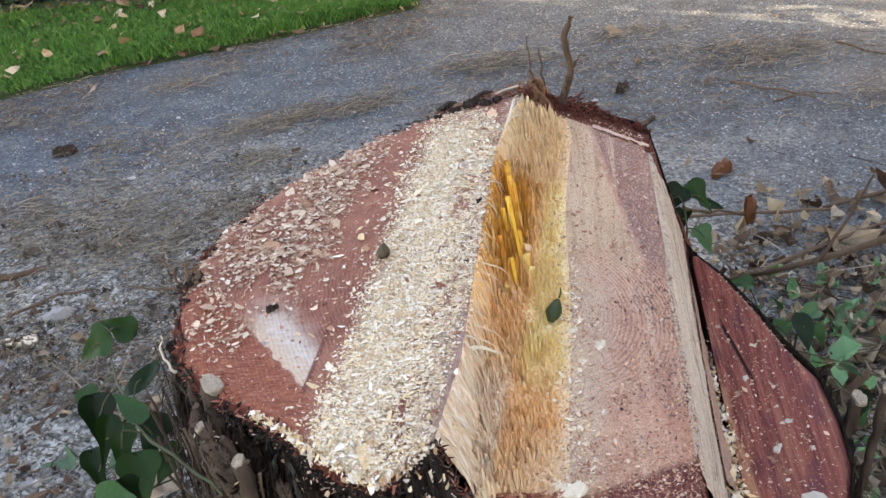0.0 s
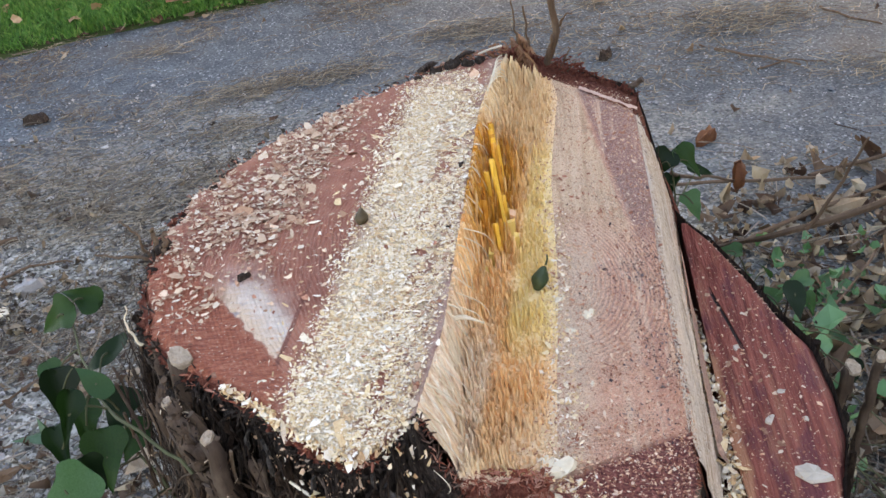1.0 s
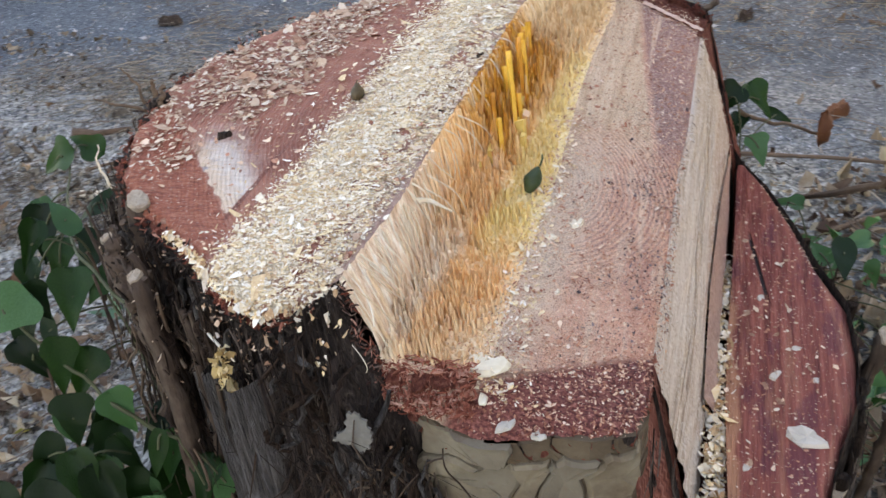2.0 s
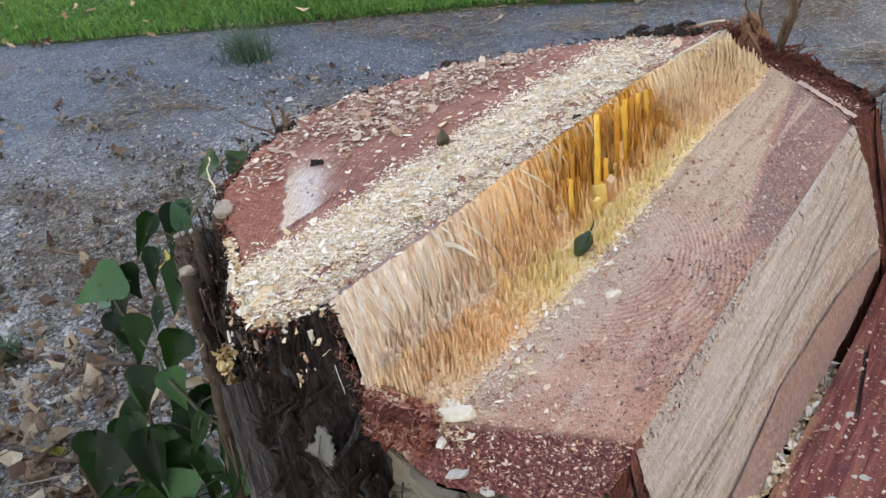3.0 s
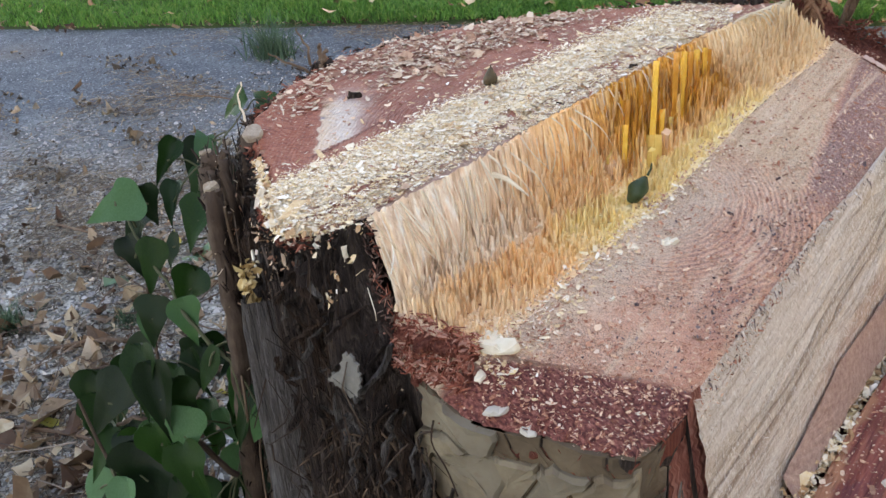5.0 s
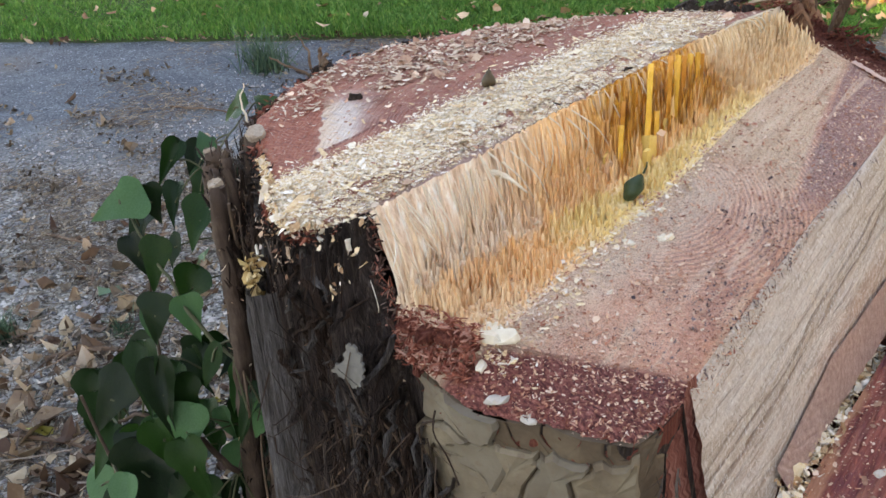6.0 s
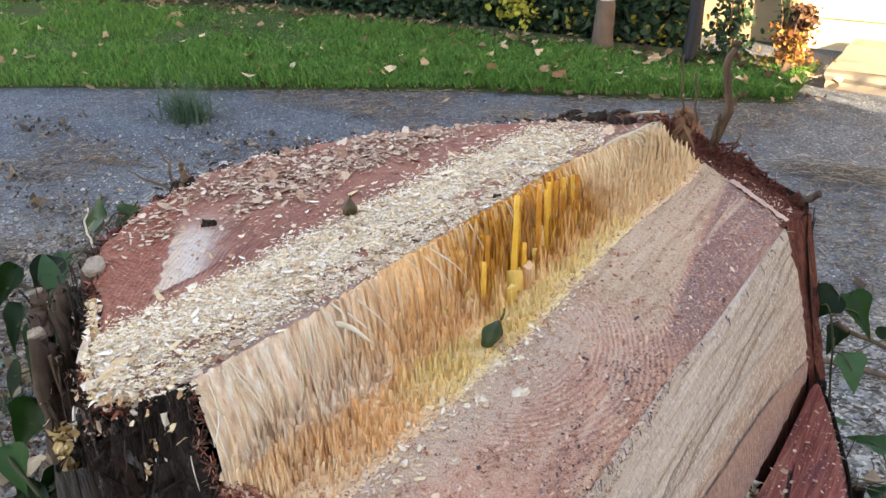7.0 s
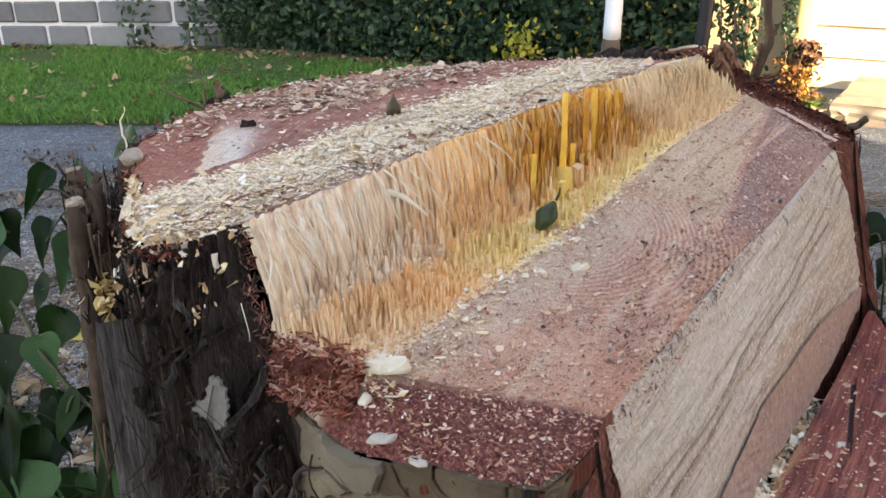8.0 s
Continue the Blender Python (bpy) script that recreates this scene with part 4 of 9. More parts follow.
# ivy hedge over the wall and the fence behind the lawn
HEDGE_LINE = [(-5.7, 5.12, 0), (-4.6, 5.32, 0), (-3.4, 5.42, 0), (-2.2, 5.48, 0), (-1.7, 5.53, 0), (-1.36, 5.55, 0)]
hedge = thing("ivy_hedge", (-3.0, 5.4, 0), "dark green ivy hedge with yellowing leaves at its foot", "hedge")
HL = poly(HEDGE_LINE, 400)
# dark backing sheet; its colour paints the shade deep inside the hedge
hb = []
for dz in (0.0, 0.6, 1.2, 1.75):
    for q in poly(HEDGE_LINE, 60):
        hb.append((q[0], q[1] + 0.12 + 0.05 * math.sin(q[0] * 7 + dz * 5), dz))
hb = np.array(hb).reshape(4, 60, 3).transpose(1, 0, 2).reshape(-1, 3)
part_np("hedge_core", hb, grid_faces(60, 4), varied("hedge_inner_shade", [(0.008, 0.012, 0.006), (0.02, 0.03, 0.012)], 0.95, by="noise", scale=12), hedge)


def hedge_place(n):
    k = RNG.integers(0, 400, n)
    zz = RNG.random(n) ** 0.85 * 1.75
    bulge = 0.22 * fbm(np.stack([HL[k, 0], zz, 0 * zz], 1), (2.2, 2.2, 1), 2)
    thin_left = np.clip((HL[k, 0] + 5.6) / 0.8, 0.05, 1)
    keep = RNG.random(n) < thin_left
    c = np.stack([HL[k, 0] + RNG.normal(0, 0.05, n), HL[k, 1] + 0.08 - bulge * RNG.random(n) - 0.05 * (zz < 0.4), zz], 1)
    return np.where(keep[:, None], c, c[np.argmax(keep)])


v, f = leaf_cloud(30000, hedge_place, 0.055, RNG)
part_np("foliage", v, f, HEDGE, hedge, kind="stuff")


def gold_place(n):
    k = RNG.choice([238, 244, 330, 360, 380, 395, 398], n)
    x = HL[k, 0] + RNG.normal(0, 0.13, n)
    zz = np.abs(RNG.normal(0.25, 0.22, n))
    return np.stack([x, np.interp(x, HL[:, 0], HL[:, 1]) - 0.12 - 0.1 * RNG.random(n), zz], 1)


v, f = leaf_cloud(150, gold_place, 0.034, RNG)
part_np("yellow_foliage", v, f, GOLD, hedge, "yellow autumn leaves low in the hedge", kind="stuff")

# yellow leaves out of the sun's reach; sunlight is put into their brighter colour
LIME_SUNLIT = varied("sunlit_lime_leaves", [(0.16, 0.20, 0.03), (0.40, 0.40, 0.06), (0.62, 0.56, 0.12)], 0.6, scale=8, through_light=0.4)
v, f = leaf_cloud(150, lambda n: np.stack([-2.45 + RNG.normal(0, 0.10, n), 5.29 + RNG.normal(0, 0.03, n), 0.26 + RNG.normal(0, 0.08, n)], 1), 0.038, RNG)
part_np("lime_foliage", v, f, LIME_SUNLIT, hedge, "lime-yellow autumn leaves in the hedge, coloured bright as if sunlit", kind="stuff")

v, f = leaf_cloud(420, lambda n: (lambda k, z: np.stack([np.array([-5.86, -5.72, -5.40, -5.28])[k] + RNG.normal(0, 0.045, n), np.array([4.86, 4.92, 5.04, 5.08])[k] - 0.03 + RNG.normal(0, 0.02, n), z], 1))(RNG.integers(0, 4, n), RNG.random(n) * 1.6), 0.05, RNG)
part_np("trailing_ivy", v, f, HEDGE, hedge, "thin trails of ivy down the stone wall", kind="stuff")

# whitewashed trunk in front of the hedge
tree = thing("young_tree_trunk", (-1.8, 5.2, 0), "slim tree trunk painted white above a bare brown foot", "tree trunk")
v, f = tube_np(bendy([(-1.8, 5.2, -0.05), (-1.795, 5.2, 0.15), (-1.785, 5.21, 0.37)], 10), np.linspace(0.075, 0.052, 10), 14, rough=0.12, seed=3)
part_np("brown_foot", v, f, TRUNK, tree, "bare brown bark", smooth=True)
v, f = tube_np(bendy([(-1.785, 5.21, 0.36), (-1.77, 5.22, 0.9), (-1.78, 5.22, 1.6), (-1.76, 5.23, 2.4)], 24), np.linspace(0.053, 0.044, 24), 14, rough=0.06, seed=4)
part_np("white_trunk", v, f, WHITEPAINT, tree, "whitewashed bark", smooth=True)

post = thing("black_post", (-1.23, 5.15, 0), "black painted metal post leaning beside the lawn", "post")
v, f = tube_np([(-1.235, 5.14, 0.06), (-1.232, 5.15, 0.10), (-1.20, 5.2, 0.8), (-1.16, 5.26, 2.2)], [0.036, 0.04, 0.04, 0.04], 12)
part_np("shaft", v, f, BLACK, post, smooth=True)
v, f = tube_np([(-1.25, 5.12, -0.03), (-1.235, 5.14, 0.09)], [0.012, 0.014], 8)
part_np("peg", v, f, TWIG, post)
post2 = thing("dark_fence_post", (-1.42, 5.75, 0), "dark weathered fence post beside the hedge", "post")
v, f = tube_np([(-1.42, 5.75, -0.03), (-1.42, 5.75, 2.3)], [0.05, 0.048], 8)
part_np("shaft", v, f, BLACK, post2)

# cream boarded house, a low wall beside it and a concrete step, in the sun
house = thing("boarded_house", (-0.35, 5.9, 0), "sunlit cream clapboard house wall above the path", "house")
rh = random.Random(2)
for k in range(14):
    z0 = 0.02 + k * 0.19
    bv_ = [(-0.80, 6.02, z0), (-0.80, 5.98 + rh.uniform(-0.004, 0.004), z0), (-0.80, 6.0, z0 + 0.205), (-0.80, 6.02, z0 + 0.205)]
    q = [(x + (5.6 if e else 0), y, zz) for e in (0, 1) for x, y, zz in bv_]
    fcs = [(0, 1, 2, 3), (7, 6, 5, 4), (0, 4, 5, 1), (1, 5, 6, 2), (2, 6, 7, 3), (3, 7, 4, 0)]
    part_np("board", q, fcs, CREAM, house)
part_np("corner_board", *box_np(-0.86, 5.95, 0, -0.79, 6.04, 2.75), CREAM, house)
part_np("side_wall", *box_np(-0.84, 6.045, 0, -0.81, 9.0, 2.75), CREAM, house)
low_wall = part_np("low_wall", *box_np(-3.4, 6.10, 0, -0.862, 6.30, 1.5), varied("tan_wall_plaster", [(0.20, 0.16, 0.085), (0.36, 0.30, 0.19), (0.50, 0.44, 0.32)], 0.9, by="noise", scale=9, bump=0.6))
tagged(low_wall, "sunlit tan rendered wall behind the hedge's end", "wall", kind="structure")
steps = thing("concrete_step", (0.6, 5.4, 0.0), "low worn concrete step against the house", "step")
bm = bmesh.new()
bmesh.ops.create_cube(bm, size=1)
for v in bm.verts:
    v.co = Vector((-0.50 + 3.2 * (v.co.x + 0.5), 5.22 + 0.73 * (v.co.y + 0.5) + 0.02 * v.co.x, -0.02 + 0.13 * (v.co.z + 0.5)))
bmesh.ops.subdivide_edges(bm, edges=bm.edges[:], cuts=5, use_grid_fill=True)
for v in bm.verts:
    v.co += Vector((rh.uniform(-0.008, 0.008), rh.uniform(-0.008, 0.008), rh.uniform(-0.007, 0.007)))
me = bpy.data.meshes.new("slab")
bm.to_mesh(me)
bm.free()
me.materials.append(CONCRETE)
hang(new("slab", me), steps)


def cloud_at(cx_, cy_, sx, sy, z0, z1, bias=1.0):
    def place(n):
        return np.stack([cx_ + RNG.normal(0, sx, n), cy_ + RNG.normal(0, sy, n), z0 + (z1 - z0) * RNG.random(n) ** bias], 1)
    return place


shrub = thing("small_shrub", (-0.72, 5.35, 0), "small rusty orange shrub at the house corner", "shrub")
for k in range(9):
    a = rh.uniform(0, 6.28)
    v, f = tube_np(bendy([(-0.72, 5.35, -0.03), (-0.72 + 0.07 * math.cos(a), 5.35 + 0.07 * math.sin(a), 0.2), (-0.72 + 0.11 * math.cos(a), 5.35 + 0.08 * math.sin(a), rh.uniform(0.25, 0.45))], 9, 0.012, k), np.linspace(0.007, 0.002, 9), 5)
    part_np("branch", v, f, TWIG, shrub)
RUSTY = varied("rusty_leaves", [(0.05, 0.022, 0.012), (0.14, 0.055, 0.02), (0.28, 0.12, 0.03), (0.40, 0.24, 0.05), (0.14, 0.17, 0.03)], 0.7, scale=8, through_light=0.3)
v, f = leaf_cloud(520, cloud_at(-0.72, 5.33, 0.055, 0.05, 0.02, 0.30, 1.2), 0.028, RNG)
part_np("foliage", v, f, RUSTY, shrub, kind="stuff")
v, f = leaf_cloud(240, cloud_at(-0.68, 5.34, 0.03, 0.03, 0.26, 0.40), 0.034, RNG)
part_np("dead_clump", v, f, varied("dead_brown_leaves", [(0.03, 0.015, 0.010), (0.09, 0.045, 0.025), (0.18, 0.10, 0.05)], 0.8, scale=8, through_light=0.1), shrub, "withered brown leaf clump", kind="stuff")
slim = thing("slim_tree", (-0.76, 5.42, 0), "slim pale sunlit tree trunk beside the house corner", "tree")
v, f = tube_np(bendy([(-0.76, 5.42, -0.05), (-0.755, 5.42, 0.3), (-0.74, 5.43, 0.9), (-0.75, 5.43, 2.4)], 18), np.linspace(0.046, 0.036, 18), 12, rough=0.12, seed=8)
part_np("trunk", v, f, varied("olive_pale_bark", [(0.14, 0.13, 0.05), (0.28, 0.26, 0.12), (0.40, 0.37, 0.2)], 0.9, by="noise", scale=30, bump=0.8, grain=(1, 1, 0.3)), slim, smooth=True)
v, f = leaf_cloud(200, cloud_at(-0.80, 5.38, 0.025, 0.03, 0.22, 0.75), 0.030, RNG)
part_np("clinging_ivy", v, f, HEDGE, slim, "dark green ivy clinging to the bark", kind="stuff")
bush = thing("ivy_clump", (-1.06, 5.36, 0), "ragged dark green ivy clump beside the black post", "shrub")
for k in range(5):
    a = rh.uniform(0, 6.28)
    v, f = tube_np(bendy([(-1.06, 5.36, -0.03), (-1.06 + 0.04 * math.cos(a), 5.36, 0.3), (-1.06 + 0.06 * math.cos(a), 5.36 + 0.05 * math.sin(a), rh.uniform(0.5, 0.9))], 9, 0.012, k + 20), np.linspace(0.008, 0.003, 9), 5)
    part_np("branch", v, f, TWIG, bush)
v, f = leaf_cloud(620, cloud_at(-1.07, 5.36, 0.06, 0.05, 0.05, 0.85, 1.2), 0.040, RNG)
part_np("foliage", v, f, HEDGE, bush, kind="stuff")

# unseen tree added at the screening wall's end, to break up low sunlight on the path
rtree = np.random.default_rng(515)
shade = thing("shade_tree", (4.7, 2.85, 0), "low leafy tree added out of view to dapple the sunlight", "tree")
v, f = tube_np(bendy([(4.7, 2.85, -0.05), (4.68, 2.86, 0.7), (4.72, 2.84, 1.4), (4.70, 2.85, 2.0)], 20), np.linspace(0.06, 0.015, 20), 10, rough=0.15, seed=12)
part_np("trunk", v, f, TRUNK, shade, smooth=True)
clumps = []
for k in range(26):
    a, z, L = rtree.uniform(0, 6.28), rtree.uniform(0.3, 1.8), rtree.uniform(0.1, 0.4)
    tip = (4.7 + L * math.cos(a), 2.85 + 0.6 * L * math.sin(a), z + 0.18)
    v, f = tube_np(bendy([(4.7, 2.85, z), ((4.7 + tip[0]) / 2, (2.85 + tip[1]) / 2, z + 0.13), tip], 8), np.linspace(0.012, 0.004, 8), 6)
    part_np("limb", v, f, TRUNK, shade)
    clumps.append(tip)
clumps = np.array(clumps)
v, f = leaf_cloud(900, lambda n: clumps[rtree.integers(0, 26, n)] + rtree.normal(0, 0.10, (n, 3)), 0.07, rtree)
part_np("crown", v, f, GOLD, shade, "thin yellowing leaves", kind="stuff")


# lawn grass
def blades(n, place, height, width, rng, lean=0.5):
    c = place(n)
    n = len(c)
    a = rng.uniform(0, 6.28, n)
    h = rng.uniform(0.5, 1.25, n) * height
    wv = np.stack([np.cos(a), np.sin(a), 0 * a], 1) * (rng.uniform(0.6, 1.3, n) * width)[:, None]
    b = rng.uniform(0, 6.28, n)
    ln = np.stack([np.cos(b), np.sin(b), 0 * b], 1) * (rng.random(n) * lean * h)[:, None]
    up = np.stack([0 * h, 0 * h, h], 1)
    v = np.stack([c - wv, c + wv, c + wv * 0.7 + up * 0.6 + ln * 0.4, c - wv * 0.7 + up * 0.6 + ln * 0.4, c + up + ln], 1).reshape(-1, 3)
    k = 5 * np.arange(n)[:, None]
    f = (np.array([[0, 1, 2, 3]]) + k).tolist() + (np.array([[3, 2, 4]]) + k).tolist()
    return v, f


def lawn_place(n):
    x = -9 + 8.42 * RNG.random(n) ** 0.8
    t = RNG.random(n)
    y = lawn_near(x) - 0.01 + t * (lawn_far(x) + 0.1 - lawn_near(x))
    return np.stack([x, y, 0.02 + 0.03 * np.minimum(1, t * 8)], 1)


v, f = blades(90000, lawn_place, 0.048, 0.0045, RNG, 1.2)
low = np.repeat(0.35 + 1.1 * fbm(v.reshape(-1, 5, 3)[:, 0] * np.array([1, 1, 0]), (1.6, 2.4, 1), 3), 5)
v[:, 2] = 0.03 + (v[:, 2] - 0.03) * low
grass = tagged(part_np("grass", v, f, GRASS), "short green lawn grass", "grass", kind="stuff")

# ---- chips, splinters and fibres on the stump ----
from mathutils.bvhtree import BVHTree

cover_v, cover_f = [], []
for vv_, (nu_, nw_) in ((tv, (170, 130)), (fv, (260, 44)), (nv_, (190, 70)), (rv, (110, 22)), (pv_, (120, 40)), (sv, (200, 70)), (bv, (70, 10))):
    k0 = len(cover_v)
    cover_v += [tuple(q) for q in vv_.tolist()]
    cover_f += [tuple(k0 + i for i in q) for q in grid_faces(nu_, nw_)]
COVER = BVHTree.FromPolygons(cover_v, cover_f)


def drop(xy, lift=0.0):
    """Lays the rows of xy on the stump; misses are left out. Points and slopes."""
    pts, slopes, kept = [], [], []
    for k, (x, y) in enumerate(xy):
        hit, nor, _, _ = COVER.ray_cast(Vector((x, y, 1.4)), Vector((0, 0, -1)))
        if hit is not None:
            if nor.z < 0:
                nor = -nor
            pts.append((hit.x, hit.y, hit.z + lift))
            slopes.append((nor.x, nor.y))
            kept.append(k)
    return np.array(pts), np.array(slopes), np.array(kept)


def uv_xy(u, v):
    return np.stack([0.014 - 0.994 * u + 0.106 * v, 0.546 + 0.106 * u + 0.994 * v], 1)


def strew(name, xy, size, material, parent, label, heap=0.004, tilt=0.35, slim=0.55, seed=1):
    rng = np.random.default_rng(seed)
    p, sl, _ = drop(xy)
    n = len(p)
    p[:, 2] += rng.random(n) ** 2 * heap + 0.0008
    L = size * rng.lognormal(0, 0.45, n)
    v, f = flakes(p, L, L * rng.uniform(0.25, slim * 1.7, n), rng.uniform(0, 6.28, n), rng.normal(0, tilt, n), rng.normal(0, tilt, n), rng, 0.09)
    return part_np(name, v, f, material, parent, label, kind="stuff")


rc = np.random.default_rng(11)
# sawdust stripe: thick in the middle, breaking up at both sides
n = 105000
u = rc.uniform(-0.012, 0.155, n)
v_ = rc.uniform(-0.045, 0.655, n)
shift = 0.018 * np.clip((v_ - 0.3) / 0.3, 0, 1) + 0.014 * (fbm(np.stack([v_ * 14, u * 0, u * 0], 1), (1, 1, 1), 3) - 0.5)
q = u - shift
lay = np.clip((q + 0.004) / 0.015, 0, 1) * np.clip((0.128 - q) / 0.045, 0, 1) ** 1.3 * np.clip((0.70 - v_) / 0.22, 0.12, 1)
lay = np.maximum(lay, 0.75 * np.clip((0.10 - v_) / 0.06, 0, 1) * np.clip((q - 0.002) / 0.012, 0, 1) * np.clip((0.118 - q) / 0.014, 0, 1))
lay *= np.where(q < 0.048, np.clip((fbm(np.stack([u, v_, 0 * u], 1) + 4, (52, 26, 1), 3) - 0.40) * 7, 0.12, 1), 1.0) ** np.clip((v_ - 0.06) / 0.1, 0, 1)
lay *= np.clip(0.55 + 2.2 * (fbm(np.stack([u, v_, 0 * u], 1), (60, 34, 1), 3) - 0.36), 0.12, 1)
keep = rc.random(n) < lay
strew("sawdust", uv_xy(u[keep], v_[keep]), 0.0021, CHIP, stump, "pale yellow sawdust heaped in a stripe", 0.0018, 0.15, seed=21, slim=0.42)
n = 2600
u, v_ = rc.normal(0.062, 0.034, n), rc.uniform(-0.045, 0.60, n)
strew("shaving_layer", uv_xy(u, v_), 0.0047, CHIP, stump, "longer pale shavings in the sawdust", 0.0020, 0.16, seed=28, slim=0.26)
u, v_ = np.abs(rc.normal(0.0, 0.012, 900)) + 0.001, rc.uniform(0.0, 0.66, 900)
strew("lip_dust", uv_xy(u, v_), 0.0036, CHIP_DULL, stump, "", 0.002, 0.3, seed=29)
# chips over the rest of the back cut, thinner on the clean stripe
n = 17000
u = rc.uniform(0.10, 0.345, n)
v_ = rc.uniform(-0.02, 0.70, n)
lay = np.clip((u - 0.150) / 0.05, 0.05, 1) * np.clip((v_ - 0.08) / 0.09, 0.06, 1)
lay *= 0.15 + 0.85 * np.clip((fbm(np.stack([u, v_, 0 * u], 1), (18, 11, 1), 3) - 0.36) * 4, 0, 1)
lay *= np.where((u < 0.225) & (u > 0.12) & (v_ > 0.05) & (v_ < 0.16), 0.12, 1)
keep = rc.random(n) < lay
strew("chip_layer", uv_xy(u[keep], v_[keep]), 0.0040, CHIP_DULL, stump, "mixed pale and reddish wood chips", 0.0030, 0.20, seed=22)
k2 = rc.random(n) < lay * 0.04
strew("coarse_chip_layer", uv_xy(u[k2], v_[k2]), 0.0075, CHIP_DULL, stump, "broad curled wood chips", 0.004, 0.3, seed=30, slim=0.5)
u, v_ = rc.uniform(0.0, 0.33, 1300), rc.uniform(0.0, 0.7, 1300)
strew("crumb_layer", uv_xy(u, v_), 0.0034, CHIP_PINK, stump, "", 0.002, 0.25, seed=23)
# notch face: fine crumbs, thickest along the hinge and in the middle
n = 27000
x, y = rc.uniform(0.12, 0.262, n), rc.uniform(0.52, 1.235, n)
lay = 0.22 + 0.8 * np.clip((fbm(np.stack([x, y, 0 * x], 1), (26, 13, 1), 3) - 0.5) * 6, 0, 1) * np.clip(1 - np.abs(y - 0.74) / 0.2, 0, 1)
keep = rc.random(n) < lay * 0.9
strew("notch_dust", np.stack([x[keep], y[keep]], 1), 0.0021, CHIP_PINK, stump, "", 0.0016, 0.4, seed=24, slim=0.36)
n = 24000
x, y = rc.uniform(0.15, 0.262, n), rc.uniform(0.56, 1.0, n)
lay = np.clip((fbm(np.stack([x + 3, y, 0 * x], 1), (24, 14, 1), 3) - 0.40) * 5, 0, 1) * np.clip(1 - np.hypot((x - 0.222) / 0.06, (y - 0.75) / 0.17), 0, 1)
keep = rc.random(n) < lay * 0.6 + 0.01
DARK_CRUMB = varied("dark_wood_crumbs", [(0.035, 0.022, 0.022), (0.11, 0.07, 0.065), (0.26, 0.19, 0.17)], 0.9, scale=300)
strew("dark_grit", np.stack([x[keep], y[keep]], 1), 0.0017, DARK_CRUMB, stump, "", 0.0016, 0.5, seed=31, slim=0.5)
x, y = rc.uniform(0.12, 0.262, 7000), rc.uniform(0.52, 1.22, 7000)
strew("fine_dust", np.stack([x, y], 1), 0.0019, CHIP_PINK, stump, "", 0.0008, 0.3, seed=32, slim=0.3)
y = 0.535 + 0.40 * rc.random(900) ** 1.6
x = np.interp(y, [0.53, 0.66, 0.776, 0.93], [0.124, 0.133, 0.142, 0.143]) + rc.normal(0.003, 0.010, 900) * np.interp(y, [0.54, 0.7], [1.7, 0.7])
strew("hinge_foot_dust", np.stack([x, y], 1), 0.0029, CHIP, stump, "", 0.002, 0.3, seed=25, slim=0.4)
x, y = rc.uniform(0.05, 0.25, 1900), rc.uniform(0.50, 0.62, 1900)
strew("rim_dust", np.stack([x, y], 1), 0.0019, CHIP_PINK, stump, "", 0.002, 0.4, seed=26)
x, y = rc.uniform(0.31, 0.43, 1500), rc.uniform(0.55, 1.09, 1500)
strew("fine_dust", np.stack([x, y], 1), 0.0018, CHIP_PINK, stump, "", 0.0008, 0.3, seed=33)
x, y = rc.uniform(0.31, 0.41, 150), rc.uniform(0.55, 1.09, 150)
strew("slab_dust", np.stack([x, y], 1), 0.0038, CHIP_DULL, stump, "", 0.002, 0.25, seed=27)
# chips fallen into the crack
y = 0.56 + 0.42 * rc.random(1300) ** 1.5
cp = np.stack([np.interp(y, [0.57, 0.8, 0.98], [0.318, 0.315, 0.321]) + rc.normal(0, 0.007, 1300), y, np.interp(y, [0.57, 0.7, 0.85, 0.98], [0.772, 0.790, 0.786, 0.770]) + rc.uniform(-0.014, 0.008, 1300)], 1)
L = 0.006 * rc.lognormal(0, 0.5, 1300)
v, f = flakes(cp, L, L * rc.uniform(0.35, 0.7, 1300), rc.uniform(0, 6.28, 1300), rc.normal(0, 0.6, 1300), rc.normal(0, 0.6, 1300), rc, 0.2)
part_np("crack_filling", v, f, CHIP, stump, "", kind="stuff")


